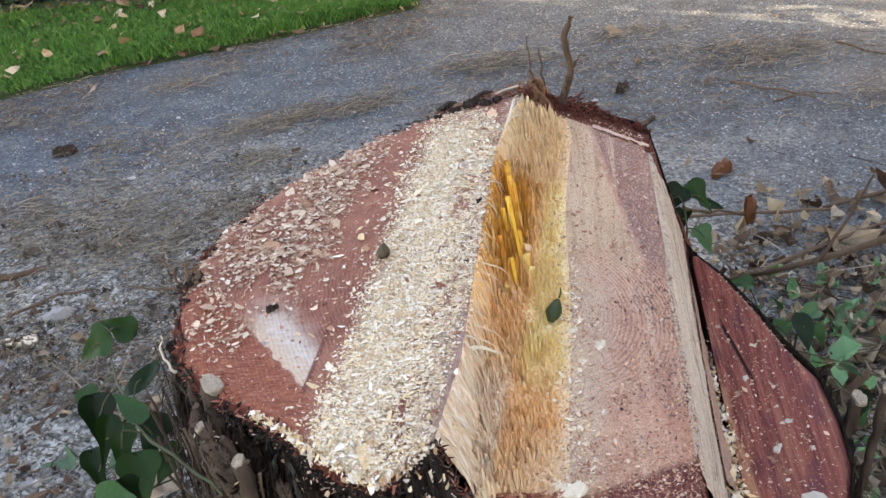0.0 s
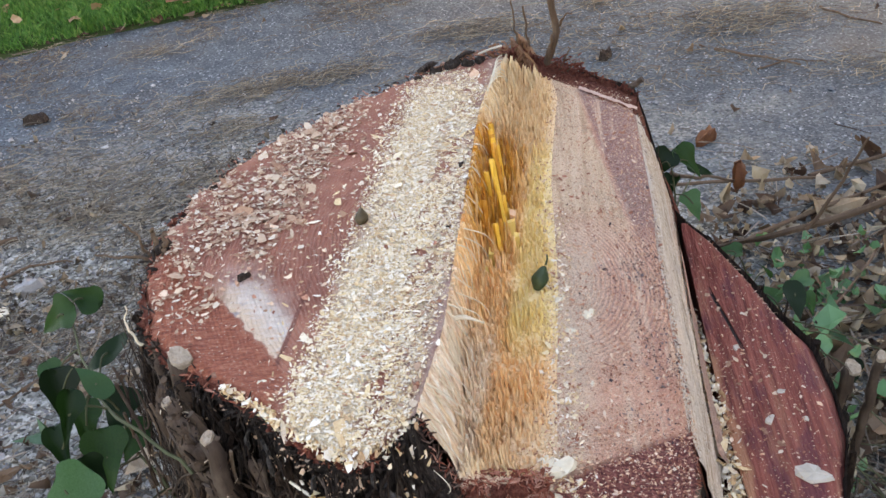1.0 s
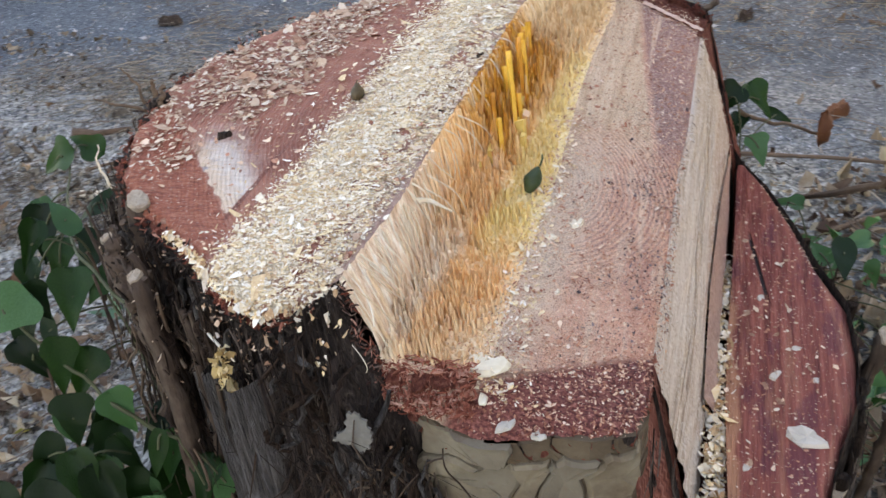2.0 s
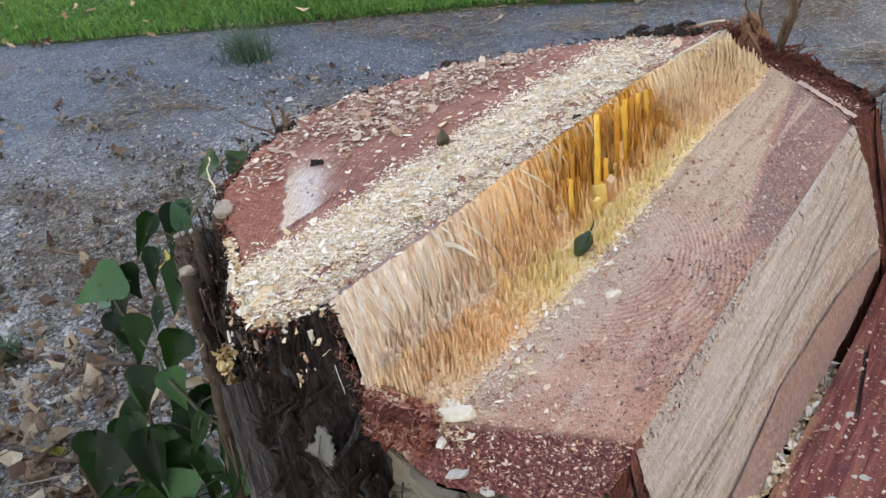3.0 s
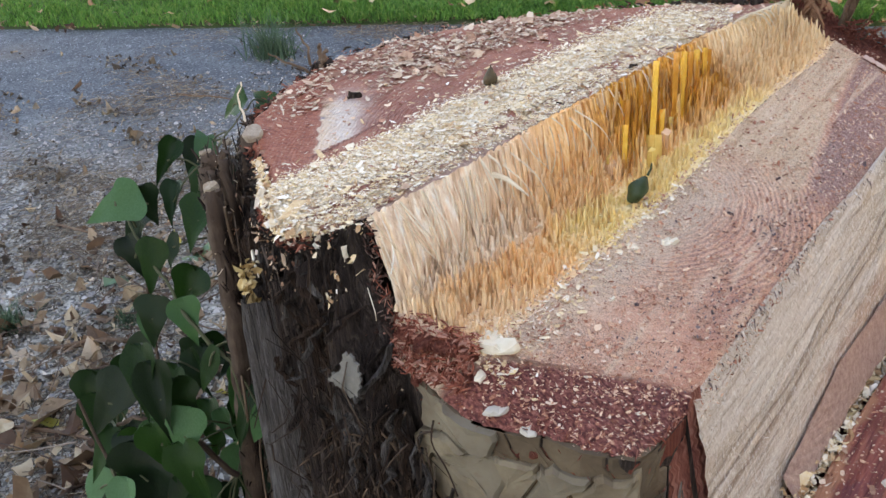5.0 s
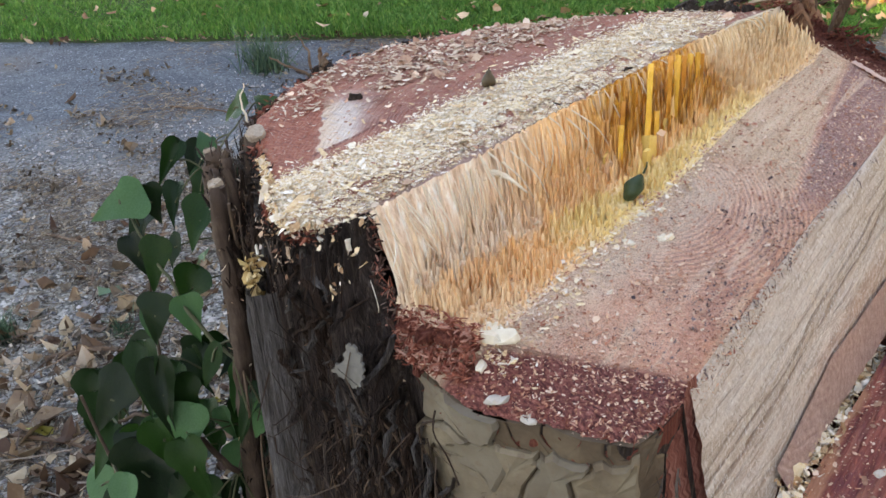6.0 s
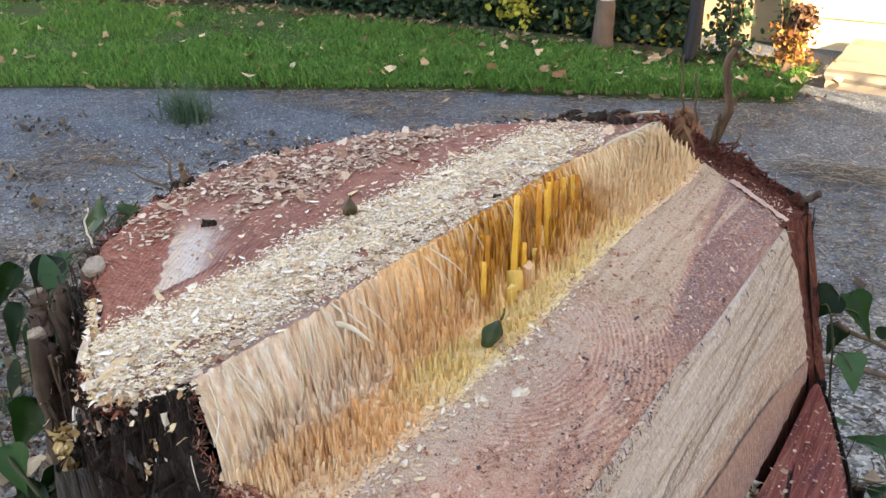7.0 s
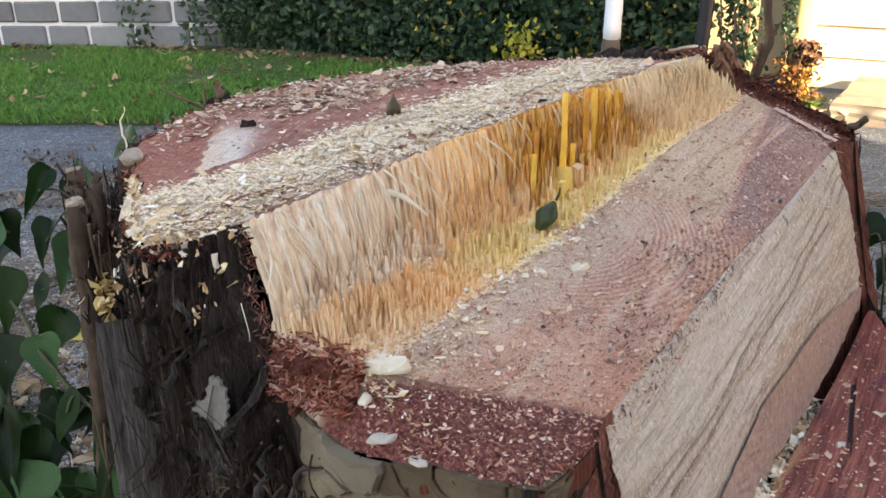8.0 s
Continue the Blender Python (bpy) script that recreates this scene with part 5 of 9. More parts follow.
def chip_block(name, at, size, material, label, seed, turn=0.0, flat=0.35):
    """One thick chip of wood or bark with broken edges, lying on the stump."""
    rng = np.random.default_rng(seed)
    m = 11
    a = np.linspace(0, 2 * math.pi, m, endpoint=False) + rng.normal(0, 0.16, m)
    r = size * np.convolve(np.r_[(w_ := rng.uniform(0.25, 0.80, m)), w_[:2]], [0.25, 0.55, 0.2], 'valid')
    c, s = math.cos(turn), math.sin(turn)
    ring = np.stack([r * np.cos(a) * 1.3, r * np.sin(a) * 0.75], 1) @ np.array([[c, s], [-s, c]])
    lo = np.c_[ring, np.full(m, 0.0)]
    mid = np.c_[ring * 1.03, size * flat * 0.5 * rng.uniform(0.6, 1.3, m)]
    hi = np.c_[ring * 0.86, size * flat * rng.uniform(0.45, 1.5, m)]
    vs = np.vstack([lo, mid, hi, [[0, 0, size * flat * 1.05]]]) + np.asarray(at)
    fs = [tuple(range(m))[::-1]]
    for k in range(2):
        fs += [(k * m + j, k * m + (j + 1) % m, (k + 1) * m + (j + 1) % m, (k + 1) * m + j) for j in range(m)]
    fs += [(2 * m + j, 2 * m + (j + 1) % m, 3 * m) for j in range(m)]
    ob = new(name, mesh_of(name, vs - np.asarray(at), fs, material))
    ob.location = at
    return tagged(ob, label, "wood chip", "loose chips on the stump")


PALE = varied("fresh_pale_wood", [(0.54, 0.42, 0.26), (0.70, 0.60, 0.43), (0.80, 0.73, 0.59)], 0.8, by="noise", scale=160)
GREY = varied("grey_bark_chip", [(0.34, 0.29, 0.22), (0.50, 0.44, 0.35), (0.62, 0.56, 0.46)], 0.85, by="noise", scale=120)
for k, (x, y, s, t_) in enumerate(((0.148, 0.720, 0.016, 0.3), (0.169, 0.748, 0.016, 1.2), (0.140, 0.765, 0.012, 0.8), (0.147, 0.785, 0.011, 2.0), (0.138, 0.748, 0.008, 0.5), (0.155, 0.70, 0.008, 1.0), (0.150, 0.688, 0.007, 2.1),
                                   (0.130, 0.549, 0.026, 0.5), (0.128, 0.533, 0.015, 1.7), (0.119, 0.555, 0.018, 0.9), (0.190, 0.575, 0.008, 0.2), (0.165, 0.655, 0.008, 1.1), (0.23, 0.72, 0.006, 0.1), (0.232, 0.575, 0.008, 0.4), (-0.125, 0.596, 0.009, 0.7), (0.09, 0.60, 0.010, 0.2))):
    q, _, _ = drop([(x, y)])
    chip_block("wood_chip", tuple(q[0] - np.array([0, 0, 0.0015])), s * 0.8, PALE, "thick pale wood chip lying on the sawn notch face", 40 + k, t_, 0.24)
for k, (x, y, s, t_) in enumerate(((0.171, 0.524, 0.020, 0.25), (0.148, 0.523, 0.019, 1.0), (0.398, 0.680, 0.034, -0.3), (0.372, 0.76, 0.016, 1.0), (0.392, 0.80, 0.012, 0.2), (0.36, 0.88, 0.011, 1.4), (0.41, 0.755, 0.013, 2.2), (0.345, 0.64, 0.012, 0.9))):
    q, _, _ = drop([(x, y)])
    chip_block("bark_chip", tuple(q[0] - np.array([0, 0, 0.0015])), s * 0.8, GREY, "pale grey chip of bark lying on the red wood", 70 + k, t_, 0.2)
for k, (x, y, s, t_) in enumerate(((-0.010, 1.196, 0.026, 0.5), (0.012, 1.212, 0.034, 0.9), (0.035, 1.218, 0.030, 0.2), (0.052, 1.226, 0.026, 1.3), (-0.035, 1.180, 0.018, 0.1), (-0.175, 0.738, 0.020, 0.6), (-0.255, 0.915, 0.014, 0.2), (-0.15, 1.09, 0.013, 1.0), (0.03, 0.80, 0.012, 0.4), (0.038, 0.93, 0.016, 1.4), (-0.28, 0.80, 0.028, 1.2), (-0.283, 0.765, 0.020, 0.3))):
    q, _, _ = drop([(x, y)])
    chip_block("dark_bark_crumb", tuple(q[0] - np.array([0, 0, 0.001])), s * 0.55, BARK, "dark crumb of bark lying among the chips", 90 + k, t_, 0.5)

for k, (x, y, s, t_) in enumerate(((0.058, 0.531, 0.020, 0.4), (0.078, 0.532, 0.018, 1.4), (0.097, 0.534, 0.022, 0.1), (0.070, 0.525, 0.016, 2.0), (0.113, 0.536, 0.017, 0.9), (0.090, 0.527, 0.014, 1.1), (0.104, 0.527, 0.013, 0.3), (0.118, 0.528, 0.012, 2.2), (0.062, 0.523, 0.012, 1.0))):
    q, _, _ = drop([(x, y)])
    if len(q):
        chip_block("rust_bark_chunk", tuple(q[0] - np.array([0, 0, 0.001])), s * 0.8, BARK_RED, "crumbling rust-red chunk of bark in the corner", 170 + k, t_, 0.5)

# torn fibres standing on the hinge floor
FL = fv.reshape(260, 44, 3)
rf = np.random.default_rng(31)
n = 7600
si = rf.uniform(0, 259, n)
wi = rf.beta(0.9, 1.1, n)
i0 = si.astype(int)
j0 = np.minimum((wi * 43).astype(int), 42)
base_p = FL[i0, j0] + rf.normal(0, 0.0012, (n, 3)) * np.array([1, 1, 0])
clump = fbm(np.stack([base_p[:, 0], base_p[:, 1], 0 * si], 1), (70, 60, 1), 3)
hgt = (0.003 + 0.031 * np.clip(clump - 0.32, 0, 1) * (1.8 - wi * 1.45)) * rf.uniform(0.4, 1.5, n)
hgt *= np.clip((1 - wi) * 6, 0.25, 1)
vv0 = (si / 259)
hgt *= 1 + 0.9 * ((vv0 > 0.38) & (vv0 < 0.68)) * (wi < 0.55)
wd_ = rf.uniform(0.0008, 0.0027, n)
lean = rf.normal(0, 0.07, (n, 2)) * hgt[:, None] + np.array([-0.05, 0]) * hgt[:, None]
spv, spf = [], []
ca = rf.uniform(0, 6.28, n)
for k in range(4):
    a = ca + k * math.pi / 2
    spv.append(base_p + np.stack([np.cos(a) * wd_, np.sin(a) * wd_ * 1.3, -0.002 + 0 * a], 1))
for k in range(4):
    a = ca + k * math.pi / 2
    tw = wd_ * (0.62 if k < 2 else 0.18)
    spv.append(base_p + np.stack([np.cos(a) * tw + lean[:, 0], np.sin(a) * tw + lean[:, 1], hgt * rf.uniform(0.7, 1.0, n)], 1))
spv = np.stack(spv, 1).reshape(-1, 3)
tri = np.array([(0, 1, 5, 4), (1, 2, 6, 5), (2, 3, 7, 6), (3, 0, 4, 7), (4, 5, 6, 7)])
part_np("fibre_mat", spv, (tri[None] + 8 * np.arange(n)[:, None, None]).reshape(-1, 4).tolist(), HINGE, stump, "short broken amber fibres", kind="stuff")

# taller broken fibres close against the torn wall
n = 1900
si, wi = rf.uniform(6, 250, n), rf.beta(0.8, 2.4, n) * 0.42
base_p = FL[si.astype(int), np.minimum((wi * 43).astype(int), 42)] + rf.normal(0, 0.0012, (n, 3)) * np.array([1, 1, 0])
group_ = fbm(np.stack([base_p[:, 1], 0 * si, 0 * si], 1) + 2, (75, 1, 1), 2)
hgt = np.clip(0.034 * (1 - wi / 0.42) * (0.35 + group_), 0.006, 0.045) * rf.uniform(0.35, 1.1, n) * np.clip((base_p[:, 1] - 0.55) / 0.08, 0.25, 1)
wd_ = rf.uniform(0.0009, 0.0030, n)
spv, ca = [], rf.uniform(0, 6.28, n)
for lift_, nar in ((-0.002, 1.0), (0.6, 0.85), (1.0, 0.28)):
    for k in range(4):
        a = ca + k * math.pi / 2
        zz_ = np.where(lift_ < 0, lift_, hgt * lift_ * (1 if lift_ < 1 else rf.uniform(0.82, 1.0, n)))
        spv.append(base_p + np.stack([np.cos(a) * wd_ * nar - 0.10 * np.maximum(zz_, 0), np.sin(a) * wd_ * 1.3 * nar, zz_], 1))
spv = np.stack(spv, 1).reshape(-1, 3)
tri = np.array([(0, 1, 5, 4), (1, 2, 6, 5), (2, 3, 7, 6), (3, 0, 4, 7), (4, 5, 9, 8), (5, 6, 10, 9), (6, 7, 11, 10), (7, 4, 8, 11), (8, 9, 10, 11)])
part_np("fibre_bank", spv, (tri[None] + 12 * np.arange(n)[:, None, None]).reshape(-1, 4).tolist(), HINGE, stump, "taller broken fibres against the torn wall", kind="stuff")

# fuzz of loose hairs over the sloping cut and along its upper edge
def fuzz(name, grid, shape, n, length, width, material, seed, rows=(0.0, 0.97), lift=0.0016):
    rng = np.random.default_rng(seed)
    G = grid.reshape(shape[0], shape[1], 3)
    i = rng.integers(1, shape[0] - 1, n)
    j = (rng.uniform(rows[0], rows[1], n) * (shape[1] - 2)).astype(int)
    c = G[i, j]
    d = G[i, j + 1] - c
    d = d / (np.linalg.norm(d, axis=1)[:, None] + 1e-9)
    s = G[i + 1, j] - G[i - 1, j]
    s = s / (np.linalg.norm(s, axis=1)[:, None] + 1e-9)
    nn = np.cross(d, s)
    nn = np.where(nn[:, :1] < 0, -nn, nn)
    turn = rng.normal(0.1, 0.45, n)[:, None]
    d = d * np.cos(turn) + s * np.sin(turn)
    L = (length * rng.lognormal(0, 0.45, n))[:, None]
    w = (width * rng.uniform(0.5, 1.4, n))[:, None]
    c = c + (rng.uniform(0, 0.003, n))[:, None] * s
    side = np.cross(d, nn)
    up = (rng.uniform(0.3, 1.6, n) * lift)[:, None]
    a, b, e = c + nn * 0.0003, c + d * L * 0.5 + nn * up, c + d * L + nn * up * rng.uniform(0.2, 1.8, n)[:, None]
    v = np.stack([a - side * w, a + side * w, b + side * w, b - side * w, e + side * w * 0.3, e - side * w * 0.3], 1).reshape(-1, 3)
    k = 6 * np.arange(n)[:, None]
    return part_np(name, v, (np.array([[0, 1, 2, 3]]) + k).tolist() + (np.array([[3, 2, 4, 5]]) + k).tolist(), material, stump, "", kind="stuff")


FUZZ = varied("pale_wood_fuzz", [(0.30, 0.20, 0.13), (0.52, 0.41, 0.30), (0.66, 0.56, 0.44), (0.78, 0.71, 0.60)], 0.85, scale=200)
fuzz("face_fuzz", sv, (200, 70), 1300, 0.0045, 0.00040, FUZZ, 81)
fuzz("edge_fuzz", sv, (200, 70), 130, 0.006, 0.00045, FUZZ, 82, (0.0, 0.06), 0.003)
fuzz("edge_dark_fuzz", sv, (200, 70), 60, 0.0045, 0.0009, DARK_CRUMB, 84, (0.02, 0.075), 0.0008)
fuzz("slab_fuzz", pv_, (120, 40), 350, 0.0045, 0.0004, CHIP_DULL, 83, (0.0, 0.95), 0.001)

# long strands down the hinge wall, and loose hairs hanging over it
PALE_HAIR = varied("loose_cream_fibre", [(0.58, 0.42, 0.25), (0.74, 0.62, 0.44), (0.84, 0.77, 0.63)], 0.7, scale=300)
n = 900
si = np.sort(rf.uniform(0, 1, n))
E_, F_ = poly(EDGE, 400), poly(HINGE_FOOT, 400)
ki = (si * 399).astype(int)
piles = {True: ([], []), False: ([], [])}
for k in range(n):
    hair = k % 2 == 0 or k > n - 36
    if k > n - 36:
        ki[k] = int(rf.integers(0, 70))
    if (hair and k < n - 36 and k % 8) or (hair and k % 3 == 0) or (not hair and si[k] < 0.34 and k % 7):
        continue
    loose = hair and rf.random() < 0.16
    t0 = rf.uniform(-0.05, 0.3) if hair else (rf.uniform(-0.01, 0.02) if rf.random() < 0.5 else rf.uniform(0.1, 0.65))
    t1 = rf.uniform(0.45, 1.0) if hair else rf.uniform(0.75, 1.05)
    wst = rf.uniform(0.00018, 0.00045) if hair else rf.uniform(0.0006, 0.0028)
    out = rf.uniform(0.002, 0.006) if hair else rf.uniform(0.0, 0.0075)
    sway = rf.normal(0.002, 0.009) if loose else rf.normal(0, 0.0012)
    rows_ = []
    for m in range(6):
        q = m / 5
        t = t0 + (t1 - t0) * q
        c = E_[ki[k]] * (1 - t) + F_[ki[k]] * t
        o = out * (0.4 + 0.6 * min(1, t * 2)) + 0.001 + (0.006 * math.sin(q * 2.2) if loose else 0)
        rows_.append((c + np.array([o, sway * q * q, 0]), wst * (0.3 if m == 5 else 1) * rf.uniform(0.85, 1.1)))
    stv, stf = piles[hair]
    k0 = len(stv)
    dep = wst * 0.7
    back = 0.0006 if hair else 0.002
    for c, tp in rows_:
        stv += [c + np.array([-dep - back, -tp, 0]), c + np.array([0, -tp * 0.7, 0]), c + np.array([dep * 0.3, tp * 0.6, 0]), c + np.array([-dep - back, tp, 0])]
    for m in range(5):
        p = k0 + 4 * m
        stf += [(p, p + 1, p + 5, p + 4), (p + 1, p + 2, p + 6, p + 5), (p + 2, p + 3, p + 7, p + 6), (p + 3, p, p + 4, p + 7)]
    stf.append((k0, k0 + 3, k0 + 2, k0 + 1))
part_np("strand_mat", *piles[False], HINGE, stump, "long torn amber strands", kind="stuff")
part_np("hair_mat", *piles[True], PALE_HAIR, stump, "fine cream fibres hanging off the torn wall", kind="stuff")


def splinter(name, pts, width, thick, material, label, seed, parent):
    """A flat sliver with a ragged, tapering tip."""
    P = bendy(pts, 9)
    rng = np.random.default_rng(seed)
    vs, fs = [], []
    t = np.gradient(P, axis=0)
    for k in range(9):
        q = k / 8
        tk = t[k] / np.linalg.norm(t[k])
        s = np.cross(tk, np.array([1.0, 0.15, 0.0]))
        s = s / (np.linalg.norm(s) + 1e-9)
        nn = np.cross(s, tk)
        wq = width * (1 - 0.45 * q - 0.5 * q ** 5) * rng.uniform(0.88, 1.12)
        for a, b in ((-1, -0.3), (-0.3, 1), (0.5, 0.8), (1, -0.4), (0.1, -1)):
            vs.append(P[k] + s * a * wq / 2 + nn * b * thick / 2)
    for k in range(8):
        for j in range(5):
            fs.append((k * 5 + j, k * 5 + (j + 1) % 5, k * 5 + 5 + (j + 1) % 5, k * 5 + 5 + j))
    fs += [(0, 1, 2, 3, 4), (44, 43, 42, 41, 40)]
    return part_np(name, vs, fs, material, parent, label)


HONEY = varied("honey_splinter", [(0.46, 0.17, 0.012), (0.82, 0.44, 0.045), (0.93, 0.63, 0.16)], 0.4, by="noise", scale=500, spec=0.5, grain=(1, 1, 0.06))
AMBER = varied("amber_splinter", [(0.34, 0.10, 0.008), (0.62, 0.25, 0.022), (0.84, 0.46, 0.10)], 0.4, by="noise", scale=500, spec=0.5, grain=(1, 1, 0.06))
BLOCK = varied("pinkish_torn_block", [(0.50, 0.26, 0.12), (0.70, 0.43, 0.24), (0.82, 0.60, 0.38)], 0.6, by="noise", scale=400, grain=(1, 1, 0.1))
YELLOW = varied("yellow_splinter", [(0.55, 0.32, 0.06), (0.76, 0.52, 0.14), (0.84, 0.66, 0.28)], 0.5, by="noise", scale=500, grain=(1, 1, 0.06))
for k, (x0, y0, x1, y1, z1, wth) in enumerate(((0.086, 0.880, 0.074, 0.907, 1.069, 0.013), (0.088, 0.897, 0.084, 0.904, 1.022, 0.008), (0.084, 0.932, 0.076, 0.948, 1.066, 0.012), (0.086, 0.946, 0.079, 0.958, 1.058, 0.009),
                                                (0.080, 0.962, 0.074, 0.972, 1.060, 0.011), (0.076, 0.985, 0.072, 0.992, 1.054, 0.009), (0.074, 1.006, 0.070, 1.013, 1.050, 0.010), (0.074, 1.028, 0.070, 1.034, 1.046, 0.008),
                                                (0.068, 0.860, 0.064, 0.868, 1.040, 0.007), (0.080, 0.835, 0.076, 0.842, 1.026, 0.009), (0.072, 0.915, 0.066, 0.922, 1.044, 0.008), (0.070, 1.046, 0.068, 1.050, 1.040, 0.007))):
    splinter("splinter", [(x0, y0, 0.980), ((x0 + x1) / 2, (y0 + y1) / 2, (0.98 + z1) / 2), (x1, y1, z1)], wth * 1.25, 0.006, HONEY if k % 3 != 2 else AMBER, "tall honey-coloured splinter", 110 + k, stump)
# short broken blocks in front of them
for k, (x, y, size_) in enumerate(((0.092, 0.872, 0.019), (0.094, 0.896, 0.014), (0.074, 0.848, 0.013), (0.070, 0.828, 0.012), (0.078, 0.815, 0.010), (0.098, 0.856, 0.011), (0.066, 0.80, 0.009))):
    vb, fb = box_np(-0.5, -0.5, 0.0, 0.5, 0.5, 1.0)
    vb = np.array(vb) * np.array([0.55, 0.9, 1.15]) * size_
    vb[:, :2] *= np.where(vb[:, 2:3] > 0, 0.86, 1.0)
    vb[:, 2] += np.where(vb[:, 2] > 0, np.random.default_rng(40 + k).uniform(-0.25, 0.25, 8) * size_, -0.004)
    part_np("broken_block", vb + np.array([x, y, 0.986]), fb, (YELLOW, BLOCK, YELLOW)[k % 3], stump, "short broken block of torn wood")
for k, (x, y, h, wth) in enumerate(((0.085, 0.925, 0.022, 0.014), (0.090, 0.905, 0.018, 0.012), (0.080, 0.955, 0.026, 0.010), (0.086, 0.89, 0.016, 0.010), (0.082, 0.975, 0.024, 0.010), (0.092, 0.94, 0.014, 0.012))):
    splinter("splinter", [(x, y, 0.984), (x - 0.001, y, 0.984 + h * 0.6), (x - 0.002, y + 0.002, 0.984 + h)], wth, 0.006, YELLOW, "short yellow splinter", 130 + k, stump)
splinter("splinter", [(0.033, 0.668, 1.036), (0.048, 0.684, 1.030), (0.066, 0.690, 1.014)], 0.0065, 0.0022, PALE, "long pale splinter hanging over the torn wall", 140, stump)
for k, (y0, y1, z0, z1, x0, x1) in enumerate(((0.79, 0.805, 1.046, 1.008, 0.052, 0.068), (0.80, 0.822, 1.05, 1.012, 0.052, 0.074), (0.70, 0.715, 1.045, 1.000, 0.048, 0.072), (0.685, 0.70, 1.04, 1.005, 0.05, 0.066), (0.60, 0.605, 1.04, 0.99, 0.042, 0.058), (0.575, 0.585, 1.04, 0.985, 0.036, 0.056))):
    splinter("splinter", [(x0 - 0.006, y0, z0), (x1 - 0.006, (y0 + y1) / 2, (z0 + z1) / 2 + 0.003), (x1, y1, z1)], 0.0018, 0.0008, PALE, "thin pale curling splinter", 150 + k, stump)
# slivers standing off the torn wall
rw = np.random.default_rng(611)
WALL = HINGE_GRID
for k in range(70):
    i = int(rw.uniform(150, 730))
    foot, crest = WALL[i, 24], WALL[i, 1]
    tall = rw.uniform(0.25, 0.8) if rw.random() < 0.7 else rw.uniform(0.7, 0.95)
    tip = foot + (crest - foot) * tall
    gap_ = rw.uniform(0.003, 0.009)
    heart = 0.85 < foot[1] < 1.05
    splinter("splinter", [foot + (0.004, 0, -0.003), (foot + tip) / 2 + (gap_ * 0.8, rw.normal(0, 0.001), 0), tip + (gap_, rw.normal(0.002, 0.003), 0)],
             rw.uniform(0.003, 0.008), 0.003, HONEY if heart and rw.random() < 0.6 else HINGE, "torn amber sliver", 620 + k, stump)
for k in range(10):
    i = int(rw.uniform(10, 560))
    crest, low = WALL[i, 0], WALL[i, int(rw.uniform(8, 18))]
    gap_ = rw.uniform(0.003, 0.010)
    splinter("splinter", [crest + (0.001, 0, -0.002), (crest + low) / 2 + (gap_, rw.normal(0.004, 0.004), 0.002), low + (gap_ * 1.2, rw.normal(0.010, 0.008), 0)],
             rw.uniform(0.0012, 0.0026), 0.0008, PALE, "thin pale curling splinter", 720 + k, stump)
# curled white fibres at the far end of the hinge
for k in range(7):
    y = 1.12 + 0.013 * k
    arc = [(0.062 + 0.002 * k, y, 1.046), (0.072, y + 0.02, 1.058 - 0.002 * k), (0.084, y + 0.045, 1.052), (0.090, y + 0.055, 1.035 - 0.003 * k)]
    v, f = tube_np(bendy(arc, 10), [0.0009] * 10, 4)
    part_np("curled_fibre", v, f, PALE, stump, "curled white wood fibre")
flag = ruled([(0.066, 1.145, 1.043), (0.078, 1.195, 1.049), (0.087, 1.232, 1.052)], [(0.078, 1.165, 1.014), (0.086, 1.205, 1.018), (0.094, 1.238, 1.018)], 50, 12)
fn = fbm(np.stack([flag[:, 1], flag[:, 2] * 0.15, 0 * flag[:, 2]], 1), (260, 160, 1), 3) - 0.5
flag[:, 0] += 0.006 * fn + 0.002
flag[:, 2] += 0.010 * fn * (np.tile(np.linspace(1, 0, 12), 50) > 0.9)
part_np("torn_flag", flag, grid_faces(50, 12), varied("pale_torn_fibre", [(0.48, 0.34, 0.20), (0.68, 0.55, 0.38), (0.80, 0.71, 0.55)], 0.75, by="noise", scale=500, grain=(1, 1, 0.08)), stump, "pale torn tip at the far end of the hinge")

RUST = varied("rust_red_shreds", [(0.10, 0.024, 0.014), (0.24, 0.07, 0.042), (0.36, 0.14, 0.09), (0.50, 0.30, 0.22)], 0.9, scale=300, spec=0.1)
STRIP_DARK = varied("dark_bark_shreds", [(0.020, 0.010, 0.008), (0.060, 0.030, 0.022), (0.13, 0.075, 0.055), (0.26, 0.19, 0.15)], 0.9, scale=300, spec=0.1)
# loose red bark shreds
def shreds(name, place, n, length, material, label, seed, up=0.3):
    rng = np.random.default_rng(seed)
    vs, fs = [], []
    for k in range(n):
        c = np.array(place(rng))
        a = rng.uniform(0, 6.28)
        d = np.array([math.cos(a), math.sin(a), rng.normal(0, up)])
        L = length * rng.uniform(0.5, 1.4)
        pts = [c - d * L / 2, c + rng.normal(0, L * 0.12, 3) + np.array([0, 0, L * 0.08]), c + d * L / 2]
        v, f = tube_np(bendy(pts, 5), L * rng.uniform(0.05, 0.14) * np.array([0.5, 1, 1, 0.9, 0.4]), 4)
        k0 = len(vs)
        vs += v
        fs += [tuple(k0 + i for i in q) for q in f]
    return part_np(name, vs, fs, material, stump, label, kind="stuff")


shreds("shredded_bark", lambda r: (lambda q: (r.uniform(0.044, 0.122), 0.516 + 0.024 * q, 0.940 + 0.036 * q + r.uniform(-0.003, 0.006)))(r.random()), 900, 0.0075, RUST, "loose rust-red bark shreds", 5, 0.35)
